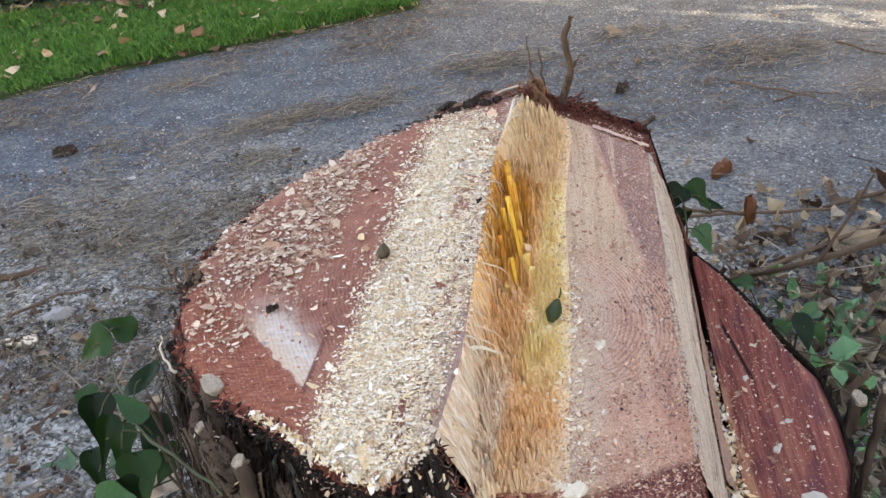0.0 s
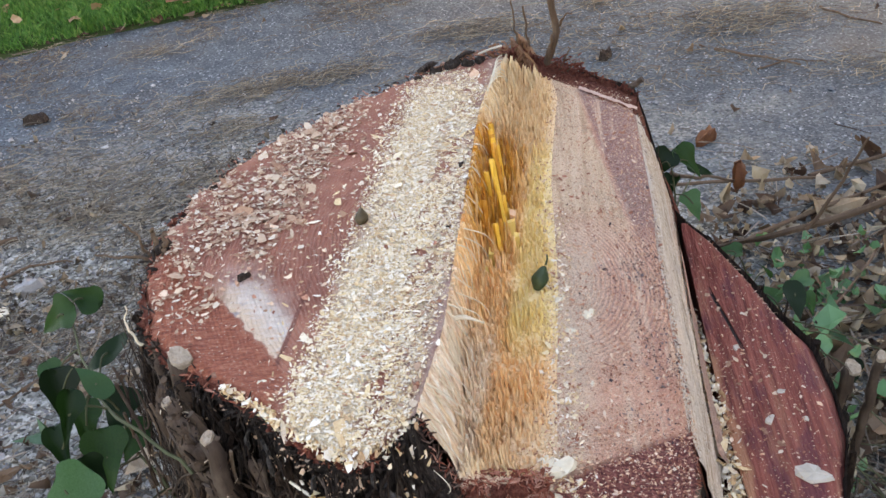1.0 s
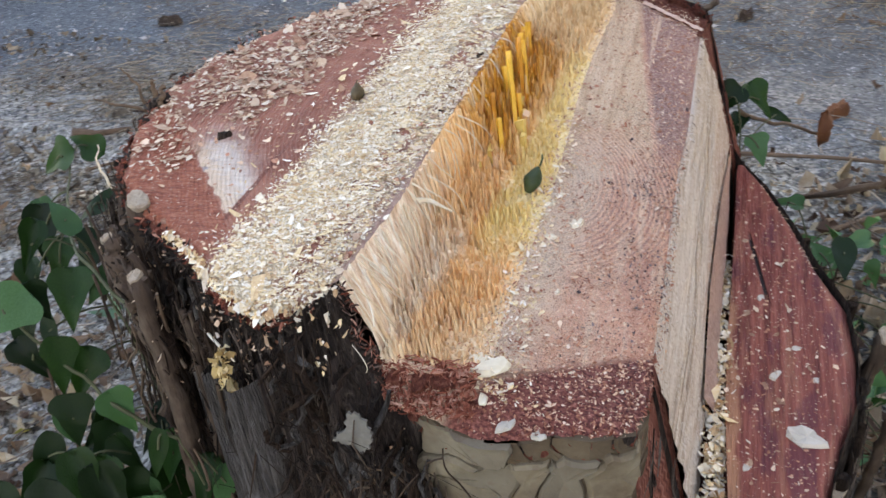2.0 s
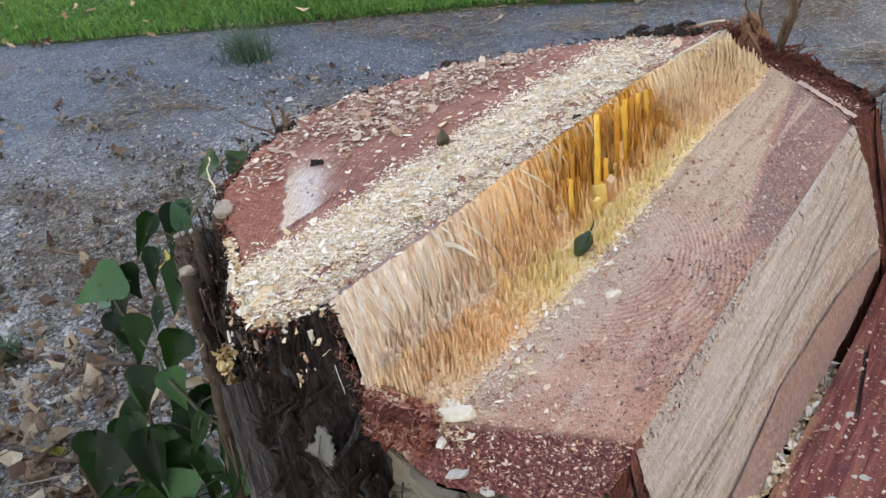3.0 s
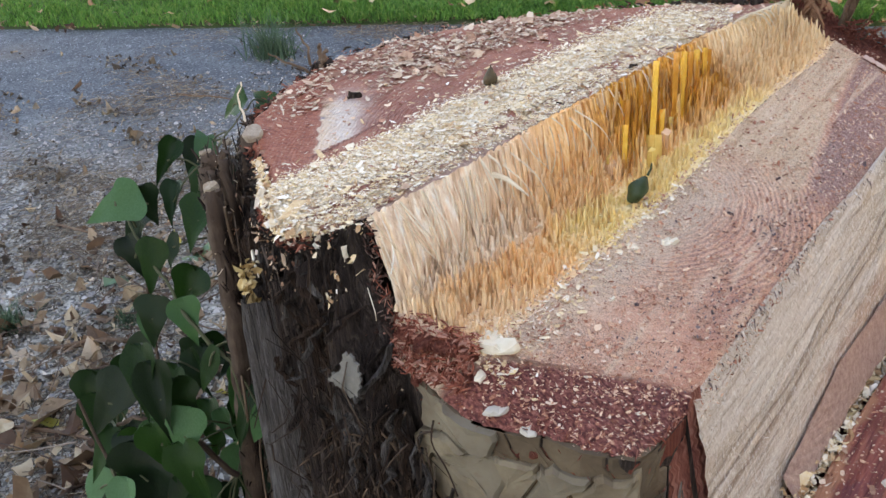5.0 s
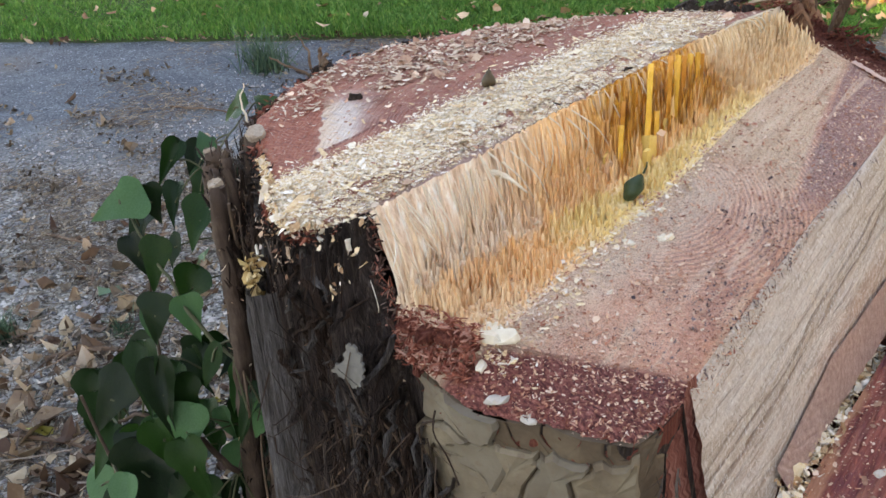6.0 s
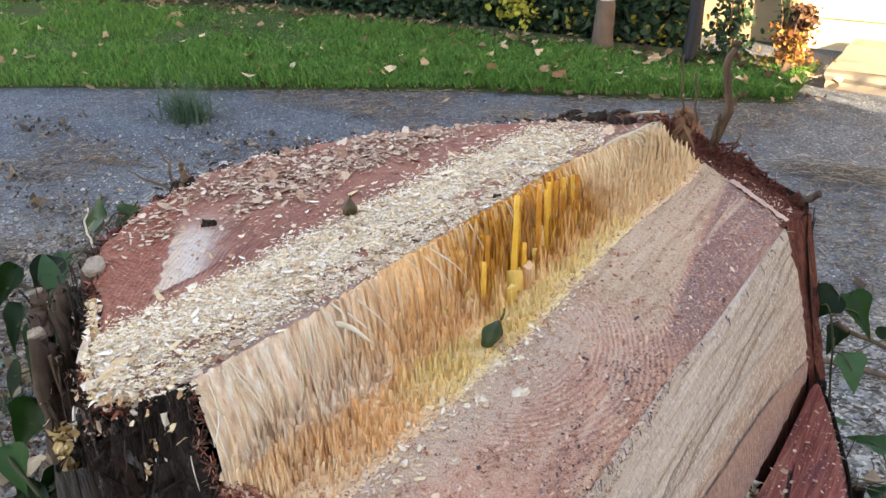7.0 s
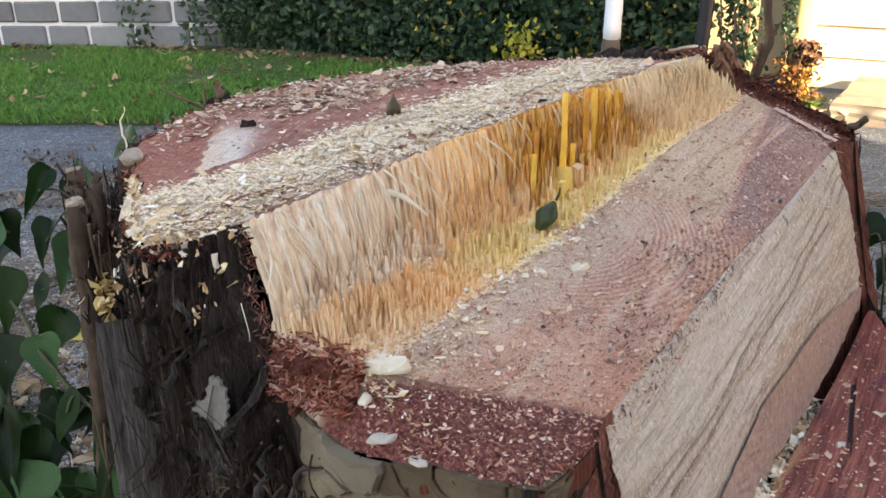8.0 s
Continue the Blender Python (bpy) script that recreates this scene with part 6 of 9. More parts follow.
shreds("shredded_bark", lambda r: (lambda q: (q[0], q[1], q[2] + r.uniform(-0.006, 0.001)))(poly(FRONT_RIM, 100)[r.integers(0, 70)] + np.array([0, 0.004, 0])), 70, 0.005, RUST, "loose rust-red bark shreds", 6)
shreds("shredded_bark", lambda r: (lambda q: (q[0], q[1], q[2] + r.uniform(-0.004, 0.010)))(poly(BACK_OUT, 100)[r.integers(0, 100)] - np.array([0, 0.008, 0])), 200, 0.013, BARK_RED, "loose rust-red bark shreds", 7)
NEAR = poly(BACK_RIM[:8], 120)
shreds("shredded_bark", lambda r: (lambda q: (q[0] + r.normal(0, 0.003), q[1] - r.uniform(-0.002, 0.008), q[2] - r.uniform(0.008, 0.030)))(NEAR[r.integers(9, 120)]), 420, 0.012, BARK, "dark torn bark shreds under the sawn edge", 9, 0.9)
shreds("shredded_bark", lambda r: (lambda q: (q[0] + r.normal(0, 0.003), q[1] - r.uniform(-0.002, 0.006), q[2] - r.uniform(0.004, 0.016)))(NEAR[r.integers(9, 120)]), 220, 0.008, RUST, "dark torn bark shreds under the sawn edge", 10, 0.6)
CORNER = poly([(0.020, 0.545, 1.040), (0.031, 0.541, 1.010), (0.042, 0.535, 0.985), (0.050, 0.526, 0.960)], 60)
shreds("shredded_bark", lambda r: (lambda q, o: (q[0] - 0.9 * o, q[1] - 0.5 * o, q[2] - 0.2 * o + r.normal(0, 0.004)))(CORNER[r.integers(0, 60)], r.uniform(-0.001, 0.030)), 260, 0.007, STRIP_DARK, "dark torn bark at the near corner", 17, 0.9)
shreds("shredded_bark", lambda r: (lambda q, o: (q[0] - 0.9 * o, q[1] - 0.5 * o, q[2] - 0.2 * o + r.normal(0, 0.004)))(CORNER[r.integers(0, 60)], r.uniform(-0.001, 0.024)), 90, 0.006, RUST, "dark torn bark at the near corner", 18, 0.9)
FARL = poly(BACK_RIM[7:], 160)
shreds("shredded_bark", lambda r: (lambda q: (q[0] + r.normal(0, 0.004), q[1] + r.normal(0, 0.004), q[2] + r.uniform(-0.010, 0.003)))(FARL[r.integers(0, 160)]), 260, 0.006, RUST, "ragged rust-red bark along the far rim", 13, 0.4)
shreds("shredded_bark", lambda r: (lambda q: (q[0] + r.normal(-0.002, 0.004), q[1] + r.normal(0.002, 0.004), q[2] + r.uniform(-0.014, 0.004)))(FARL[r.integers(0, 160)]), 130, 0.009, BARK, "ragged dark bark along the far rim", 14, 0.4)
FR_ = poly(FRONT_RIM, 100)
shreds("shredded_bark", lambda r: (lambda q: (q[0], q[1] - r.uniform(-0.003, 0.004), q[2] - r.uniform(0.002, 0.032)))(FR_[r.integers(0, 100)]), 60, 0.005, BARK_RED, "loose rust-red bark shreds", 12, 1.0)
nr = np.random.default_rng(61)
q = NEAR[nr.integers(0, 78, 520)]
q = q + np.stack([nr.normal(0, 0.003, 520), -nr.uniform(-0.002, 0.007, 520), -np.abs(nr.normal(0, 0.006, 520)) + 0.001], 1)
L = 0.0042 * nr.lognormal(0, 0.5, 520)
v, f = flakes(q, L, L * nr.uniform(0.3, 0.8, 520), nr.uniform(0, 6.28, 520), nr.normal(0, 0.7, 520), nr.normal(0, 0.7, 520), nr, 0.2)
part_np("spilled_dust", v, f, CHIP, stump, "sawdust spilling over the edge", kind="stuff")
# tuft of torn bark standing at the far end, and dark bark lumps along the far rim
TORN = varied("torn_brown_bark", [(0.06, 0.026, 0.013), (0.20, 0.095, 0.046), (0.40, 0.22, 0.12)], 0.85, by="noise", scale=220, bump=0.9, grain=(1, 1, 0.15))
rt = np.random.default_rng(77)


def bark_curl(x0, x1, z_left, z_right, y0, seed, bulge=0.016):
    """A thick curled piece of torn bark with deep wavy ridges."""
    nx, nz = 90, 46
    s_, t_ = np.meshgrid(np.linspace(0, 1, nx), np.linspace(0, 1, nz), indexing="ij")
    s_, t_ = s_.ravel(), t_.ravel()
    x = x0 + (x1 - x0) * s_
    zt = z_left + (z_right - z_left) * s_ ** 1.4
    z = 0.992 + (zt - 0.992) * t_
    x = x + 0.010 * t_ * np.sin(t_ * 2.2) * (1 - s_) - 0.006 * t_ * s_
    P = np.stack([x, 0 * x, z], 1)
    warp = fbm(P + seed, (60, 1, 60), 3)
    ridge = np.abs(fbm(np.stack([x * 1.0 + 0.03 * warp, 0 * x, z * 0.28 + 0.012 * warp], 1) + seed, (230, 1, 230), 3) - 0.5)
    y = y0 - bulge * np.sin(np.clip(s_, 0, 1) * math.pi) ** 0.7 * (0.5 + 0.5 * np.sin(t_ * 2.6)) + 0.030 * ridge + 0.010 * t_ ** 3
    front = np.stack([x, y, z + 0.010 * (warp - 0.5) * t_], 1)
    back = front + np.array([0.002, 0.012, -0.002])
    k = nx * nz
    f1 = grid_faces(nx, nz)
    rim = [i * nz + nz - 1 for i in range(nx)]
    fr = [(rim[i], rim[i + 1], rim[i + 1] + k, rim[i] + k) for i in range(nx - 1)]
    fr += [(j, j + 1, j + 1 + k, j + k) for j in range(nz - 1)] + [((nx - 1) * nz + j, (nx - 1) * nz + j + 1, (nx - 1) * nz + j + 1 + k, (nx - 1) * nz + j + k) for j in range(nz - 1)]
    return part_np("torn_bark", np.vstack([front, back]), f1 + [tuple(i + k for i in q) for q in f1] + fr, TORN, stump, "curled torn brown bark")


bark_curl(0.088, 0.134, 1.062, 1.024, 1.248, 1.0)
bark_curl(0.096, 0.142, 1.066, 1.016, 1.262, 4.0, 0.012)
for k in range(4):
    x = rt.uniform(0.095, 0.145)
    y = rt.uniform(1.238, 1.27)
    z1 = 1.064 - 0.8 * max(0, x - 0.105) + rt.uniform(-0.016, 0.008)
    splinter("torn_bark", [(x, y, 1.0), (x + rt.normal(0.002, 0.004), y + rt.normal(0, 0.003), (1.0 + z1) / 2), (x + rt.normal(-0.006, 0.008), y + rt.normal(0, 0.006), z1)], rt.uniform(0.003, 0.007), 0.003, TORN, "torn brown bark", 200 + k, stump)
for k in range(2):
    x = -0.020 + 0.045 * k + rt.normal(0, 0.004)
    y = np.interp(x, [-0.05, 0.02, 0.09], [1.187, 1.232, 1.246]) + rt.normal(0.004, 0.003)
    splinter("bark_lump", [(x - 0.012, y - 0.004, 1.043), (x + 0.006, y + 0.002, 1.049 + rt.uniform(0, 0.006)), (x + 0.016, y + 0.006, 1.050 + rt.uniform(0, 0.010))], rt.uniform(0.007, 0.013), 0.010, (BARK, BARK, BARK_RED)[k % 3], "dark crumbling bark lump", 230 + k, stump)
shreds("shredded_bark", lambda r: (lambda x: (x, float(np.interp(x, [-0.05, 0.02, 0.10], [1.190, 1.234, 1.250])) + r.normal(0.003, 0.004), 1.040 + 0.17 * max(0.0, x + 0.02) * r.random() + r.uniform(-0.002, 0.005)))(r.uniform(-0.035, 0.095)), 120, 0.012, TORN, "dark crumbling bark heaped on the far rim", 15, 0.2)
shreds("shredded_bark", lambda r: (lambda x: (x, float(np.interp(x, [-0.05, 0.02, 0.10], [1.190, 1.234, 1.250])) + r.normal(0.0, 0.005), 1.043 + 0.14 * max(0.0, x + 0.02) * r.random()))(r.uniform(-0.035, 0.095)), 110, 0.008, RUST, "dark crumbling bark heaped on the far rim", 16, 0.3)
splinter("pale_sliver", [(0.050, 1.234, 1.054), (0.064, 1.238, 1.058), (0.084, 1.242, 1.061)], 0.007, 0.003, GREY, "pale sliver lying on the dark far rim", 260, stump)
shreds("shredded_bark", lambda r: (r.uniform(0.09, 0.20), r.uniform(1.235, 1.275), r.uniform(1.005, 1.03)), 120, 0.012, BARK_RED, "loose rust-red bark shreds", 8, 0.6)

# the red side of the front corner, and bark strips over the mantle
ca_ = [(0.2525, 0.628, 0.934), (0.279, 0.613, 0.826), (0.3065, 0.597, 0.714), (0.312, 0.592, 0.60)]
cb_ = [(0.236, 0.549, 0.931), (0.252, 0.543, 0.83), (0.270, 0.530, 0.712), (0.276, 0.526, 0.60)]
qv2 = ruled(ca_, cb_, 60, 20)
qv2 += 0.006 * (fbm(qv2, (60, 60, 14), 3) - 0.5)[:, None] * np.array([0.8, -0.6, 0])
part_np("red_corner", qv2, grid_faces(60, 20), wavy_red(), stump, "rust-red fibrous bark edge")


def bark_strip(a, z0, z1, wid, thick, material, name, seed, lift=0.004, into=None):
    """A ragged strip of bark that follows the mantle."""
    rng = np.random.default_rng(seed)
    m = 9
    vs, fs = [], []
    drift = rng.normal(0, 0.05)
    for k in range(m):
        q = k / (m - 1)
        z = z0 + (z1 - z0) * q
        aa = a + drift * q + rng.normal(0, 0.008)
        r, _ = mantle(aa, z)
        r += lift + 0.006 * rng.random()
        w2 = wid * (math.sin(math.pi * (0.08 + 0.84 * q)) ** 0.5) * rng.uniform(0.8, 1.15)
        for s, o in ((-1, -0.3), (-0.55, 0.8), (0.1, 1.0), (0.6, 0.75), (1, -0.3)):
            ab = aa + s * w2 / (2 * r)
            rr_ = r + o * thick
            vs.append((cx + rr_ * math.cos(ab), cy + rr_ * math.sin(ab), z))
    for k in range(m - 1):
        for j in range(4):
            fs.append((k * 5 + j, k * 5 + j + 1, k * 5 + 6 + j, k * 5 + 5 + j))
    fs += [(0, 1, 2, 3, 4), (44, 43, 42, 41, 40)]
    if into is not None:
        k0 = len(into[0])
        into[0].extend(vs)
        into[1].extend(tuple(k0 + i for i in q) for q in fs)
        return None
    return part_np(name, vs, fs, material, stump, smooth=True)


STRIP_GREY = fibre_bark("weathered_bark_strip", (0.030, 0.024, 0.020), (0.125, 0.110, 0.098), (0.30, 0.28, 0.26))
STRIP_BROWN = fibre_bark("brown_bark_strip", (0.015, 0.008, 0.005), (0.055, 0.032, 0.020), (0.13, 0.085, 0.058))
rb = np.random.default_rng(55)
for k in range(230):
    a = rb.uniform(-2.75, -1.54)
    zt = mantle(a, 0.9)[1]
    z1 = zt - abs(rb.normal(0.0, 0.22)) - 0.006
    z0 = z1 - rb.uniform(0.08, 0.34)
    bark_strip(a, max(z0, 0.02), max(z1, 0.12), rb.uniform(0.004, 0.013), rb.uniform(0.002, 0.006), (STRIP_GREY, STRIP_BROWN, STRIP_BROWN, BARK, BARK, BARK)[rb.integers(0, 6)], "bark_strip", 300 + k)
for k in range(150):
    a = rb.uniform(-1.0, 1.9) if k % 2 else rb.uniform(2.2, 3.6)
    zt = mantle(a, 0.9)[1]
    z1 = zt - abs(rb.normal(0.0, 0.10)) - 0.004
    bark_strip(a, z1 - rb.uniform(0.08, 0.3), z1, rb.uniform(0.01, 0.026), rb.uniform(0.004, 0.009), (STRIP_GREY, STRIP_BROWN, BARK)[rb.integers(0, 3)], "bark_strip", 600 + k)
# broad silver-grey weathered bark, split by long cracks
def weathered_bark(a0, a1, z0, z1, lift, lean, seed, material=STRIP_GREY, label="broad silver-grey weathered bark split by long cracks"):
    nz, na_ = 110, 34 if a1 - a0 > 0.06 else 14
    zz, ss = np.meshgrid(np.linspace(z0, z1, nz), np.linspace(0, 1, na_), indexing="ij")
    zz, ss = zz.ravel(), ss.ravel()
    taper = 1 - 0.45 * np.clip((zz - z1 + 0.14) / 0.14, 0, 1) ** 2
    mid_ = (a0 + a1) / 2 + lean * (zz - z0) / (z1 - z0) + 0.02 * (vnoise(np.stack([zz * 9, 0 * zz, 0 * zz], 1) + seed) - 0.5)
    aa = mid_ + (a1 - a0) * (ss - 0.5) * taper * (1 + 0.25 * (vnoise(np.stack([zz * 30, ss > 0.5, 0 * zz], 1) + seed) - 0.5))
    r0 = np.array([mantle(a, z)[0] for a, z in zip(mid_[::na_], zz[::na_])]).repeat(na_)
    ridge = np.abs(fbm(np.stack([ss * 3.2, zz * 3.0, 0 * zz], 1) + seed, (2.4, 2.4, 1), 3) - 0.5)
    rr = r0 + lift * np.sin(np.clip(ss, 0, 1) * math.pi) ** 0.45 + 0.020 * np.minimum(ridge, 0.22) - 0.008
    return part_np("weathered_bark", np.stack([cx + rr * np.cos(aa), cy + rr * np.sin(aa), zz], 1), grid_faces(nz, na_), material, stump, label, smooth=True)


weathered_bark(-1.945, -1.815, 0.10, 0.985, 0.046, 0.01, 1.0)
weathered_bark(-2.05, -1.98, 0.15, 0.96, 0.036, 0.02, 14.0)
weathered_bark(-2.19, -2.10, 0.20, 0.93, 0.034, 0.02, 5.0)
RIDGE = fibre_bark("ridged_brown_bark", (0.020, 0.014, 0.011), (0.085, 0.061, 0.049), (0.21, 0.165, 0.14))
for k in range(13):
    a = -1.83 + 0.0205 * k + rb.normal(0, 0.005)
    z1 = mantle(a, 0.9)[1] - 0.010 - 0.05 * rb.random()
    weathered_bark(a, a + rb.uniform(0.018, 0.032), 0.25, z1, rb.uniform(0.016, 0.026), rb.normal(-0.02, 0.02), 20.0 + 3 * k, RIDGE, "narrow brown ridge of fibrous bark")

# short broken ridges of bark between the strips
for mat_, seed_, n_strip in ((BARK, 41, 240), (STRIP_BROWN, 42, 190), (STRIP_GREY, 43, 130)):
    rk = np.random.default_rng(seed_)
    pile = ([], [])
    for k in range(n_strip):
        a = rk.uniform(-2.8, -1.48)
        z1 = mantle(a, 0.9)[1] - 0.006 - abs(rk.normal(0, 0.26))
        if z1 < 0.2:
            continue
        bark_strip(a, z1 - rk.uniform(0.025, 0.11), z1, rk.uniform(0.0025, 0.007), rk.uniform(0.002, 0.005), None, "", 2000 + seed_ * 300 + k, rk.uniform(0.006, 0.016), pile)
    part_np("bark_ridge", pile[0], pile[1], mat_, stump, "broken ridges of dark shaggy bark", kind="stuff", smooth=True)

# loose bark fibres hanging over the flank
def bark_fibres(n, a0, a1, material, label, seed, lift, sway=0.022):
    rng = np.random.default_rng(seed)
    aa = rng.uniform(a0, a1, n)
    vs, fs = [], []
    for k in range(n):
        a = aa[k]
        zt = mantle(a, 0.9)[1]
        z = zt - 0.004 - abs(rng.normal(0, 0.24))
        L = rng.uniform(0.025, 0.13)
        if z - L < 0.02:
            continue
        wq = rng.uniform(0.0004, 0.0014)
        da = rng.normal(0, sway)
        o0, o1 = rng.uniform(0.002, lift), rng.uniform(0.002, lift)
        k0 = len(vs)
        for m in range(4):
            q = m / 3
            ak = a + da * q * q + rng.normal(0, 0.004)
            r = mantle(ak, z - L * q)[0] + o0 * (1 - q) + o1 * q + 0.004
            hw = wq * (0.5, 1, 1, 0.3)[m] / r
            for s_, o_ in ((-1, 0), (0, wq * 0.8), (1, 0)):
                vs.append((cx + (r + o_) * math.cos(ak + s_ * hw), cy + (r + o_) * math.sin(ak + s_ * hw), z - L * q))
        for m in range(3):
            p = k0 + 3 * m
            fs += [(p, p + 1, p + 4, p + 3), (p + 1, p + 2, p + 5, p + 4)]
    return part_np("bark_fibre_fringe", vs, fs, material, stump, label, kind="stuff")


FIBRE = varied("loose_bark_fibre", [(0.009, 0.006, 0.005), (0.030, 0.021, 0.016), (0.075, 0.055, 0.043), (0.17, 0.135, 0.11)], 0.95, scale=200, spec=0.1)
bark_fibres(750, -2.85, -1.55, FIBRE, "shaggy brown bark fibres", 71, 0.011)
bark_fibres(1500, -1.0, 3.4, FIBRE, "shaggy brown bark fibres", 72, 0.014)
bark_fibres(420, -2.75, -2.15, FIBRE, "shaggy brown bark fibres", 73, 0.035)

FIBRE_BROWN = varied("brown_loose_fibre", [(0.007, 0.005, 0.004), (0.022, 0.013, 0.009), (0.048, 0.030, 0.021), (0.12, 0.088, 0.065)], 0.95, scale=200, spec=0.1)
bark_fibres(420, -2.8, -1.50, FIBRE_BROWN, "tangled brown bark fibres", 74, 0.020, 0.05)
bark_fibres(140, -2.75, -1.56, FIBRE_BROWN, "tangled brown bark fibres", 75, 0.045, 0.12)
FLANK = np.random.default_rng(62)
n = 280
aa = np.where(FLANK.random(n) < 0.7, FLANK.normal(-1.88, 0.10, n), FLANK.uniform(-2.5, -1.55, n))
zz_ = np.array([mantle(a, 0.9)[1] for a in aa]) - np.abs(FLANK.normal(0, 0.055, n)) - 0.004
rr_ = np.array([mantle(a, z)[0] for a, z in zip(aa, zz_)]) + FLANK.uniform(0.006, 0.016, n)
L = 0.0030 * FLANK.lognormal(0, 0.5, n)
v, f = flakes(np.stack([cx + rr_ * np.cos(aa), cy + rr_ * np.sin(aa), zz_], 1), L, L * FLANK.uniform(0.35, 0.8, n), FLANK.uniform(0, 6.28, n), FLANK.normal(0.9, 0.7, n), FLANK.normal(0, 0.9, n), FLANK, 0.25)
part_np("caught_dust", v, f, CHIP_DULL, stump, "pale chips caught in the shaggy bark", kind="stuff")
n = 22
aa, zz_ = FLANK.normal(-1.715, 0.022, n), FLANK.uniform(0.985, 1.034, n)
rr_ = np.array([mantle(a, z)[0] for a, z in zip(aa, zz_)]) + FLANK.uniform(0.010, 0.020, n)
L = 0.0052 * FLANK.lognormal(0, 0.35, n)
v, f = flakes(np.stack([cx + rr_ * np.cos(aa), cy + rr_ * np.sin(aa), zz_], 1), L, L * FLANK.uniform(0.4, 0.7, n), FLANK.uniform(0, 6.28, n), FLANK.normal(1.1, 0.5, n), FLANK.normal(0, 0.7, n), FLANK, 0.3)
part_np("caught_dust", v, f, CHIP, stump, "pale chips caught in the shaggy bark", kind="stuff")

# pale flaking plates under the notch
rp = np.random.default_rng(66)
na, nz_ = 5, 12
A0, A1, Z0_, Z1_ = -1.56, -1.06, 0.42, 0.944
ja = np.array([[A0 + (A1 - A0) * (i + (0.5 if k % 2 else 0) * 0.8 + rp.uniform(-0.26, 0.26)) / na for k in range(nz_ + 1)] for i in range(na + 1)])
jz = np.array([[Z0_ + (Z1_ - Z0_) * (k + rp.uniform(-0.24, 0.24)) / nz_ for k in range(nz_ + 1)] for i in range(na + 1)])


def plate(corners, seed, thick, material=PLATE):
    rng = np.random.default_rng(seed)
    c = np.array(corners)
    mid = c.mean(0)
    ring = []
    for k in range(4):
        p, q = c[k], c[(k + 1) % 4]
        for t in (0.0, 0.125, 0.25, 0.375, 0.5, 0.625, 0.75, 0.875):
            w_ = p * (1 - t) + q * t
            bend = np.array([[w_[0] * 0.36, w_[1], 0.0]])
            w_ = w_ + np.array([(vnoise(bend + 3.1, (46, 46, 1))[0] - 0.5) * 0.09 + (vnoise(bend + 1.7, (120, 120, 1))[0] - 0.5) * 0.03, (vnoise(bend + 9.7, (46, 46, 1))[0] - 0.5) * 0.036 + (vnoise(bend + 4.3, (130, 130, 1))[0] - 0.5) * 0.010])
            ring.append(mid + (w_ - mid) * 0.945)
    m = len(ring)
    vs = []
    for scale, off in ((1.0, -0.006), (1.0, thick * 0.55), (0.88, thick)):
        for w_ in ring:
            w2 = mid + (w_ - mid) * scale
            r, zt = mantle(w2[0], w2[1])
            z = min(w2[1], zt + 0.001)
            vs.append((cx + (r + off) * math.cos(w2[0]), cy + (r + off) * math.sin(w2[0]), z))
    r, zt = mantle(mid[0], mid[1])
    vs.append((cx + (r + thick * 0.9) * math.cos(mid[0]), cy + (r + thick * 0.9) * math.sin(mid[0]), min(mid[1], zt + 0.002)))
    fs = []
    for k in range(2):
        fs += [(k * m + j, k * m + (j + 1) % m, (k + 1) * m + (j + 1) % m, (k + 1) * m + j) for j in range(m)]
    fs += [(2 * m + j, 2 * m + (j + 1) % m, 3 * m) for j in range(m)]
    if mid[1] > zt - 0.003:
        return None
    return part_np("bark_plate", vs, fs, material, stump)


for i in range(na):
    for k in range(nz_):
        plate([(ja[i, k], jz[i, k]), (ja[i + 1, k], jz[i + 1, k]), (ja[i + 1, k + 1], jz[i + 1, k + 1]), (ja[i, k + 1], jz[i, k + 1])], 1000 + i * 20 + k, rp.uniform(0.002, 0.0095))

UNDER = varied("brown_under_bark", [(0.045, 0.028, 0.016), (0.11, 0.075, 0.043), (0.19, 0.145, 0.088)], 0.9, by="noise", scale=120)
for i in range(na):
    for k in range(nz_):
        plate([(ja[i, k] + 0.045, jz[i, k] - 0.020), (ja[i + 1, k] + 0.045, jz[i + 1, k] - 0.020), (ja[i + 1, k + 1] + 0.045, jz[i + 1, k + 1] + 0.004), (ja[i, k + 1] + 0.045, jz[i, k + 1] + 0.004)], 3000 + i * 20 + k, 0.0012, UNDER)

# ---- cut ivy stems on the stump's flank ----
def stem(plant, pts, radii, seed, sides=11):
    P = bendy(pts, 70, 0.0022, seed)
    v, f = tube_np(P, 0.72 * np.interp(np.linspace(0, 1, 70), np.linspace(0, 1, len(radii)), radii), sides, rough=0.42, seed=seed)
    return part_np("stem", v, f, STEM, plant, "thick brown cut ivy stem", smooth=True)


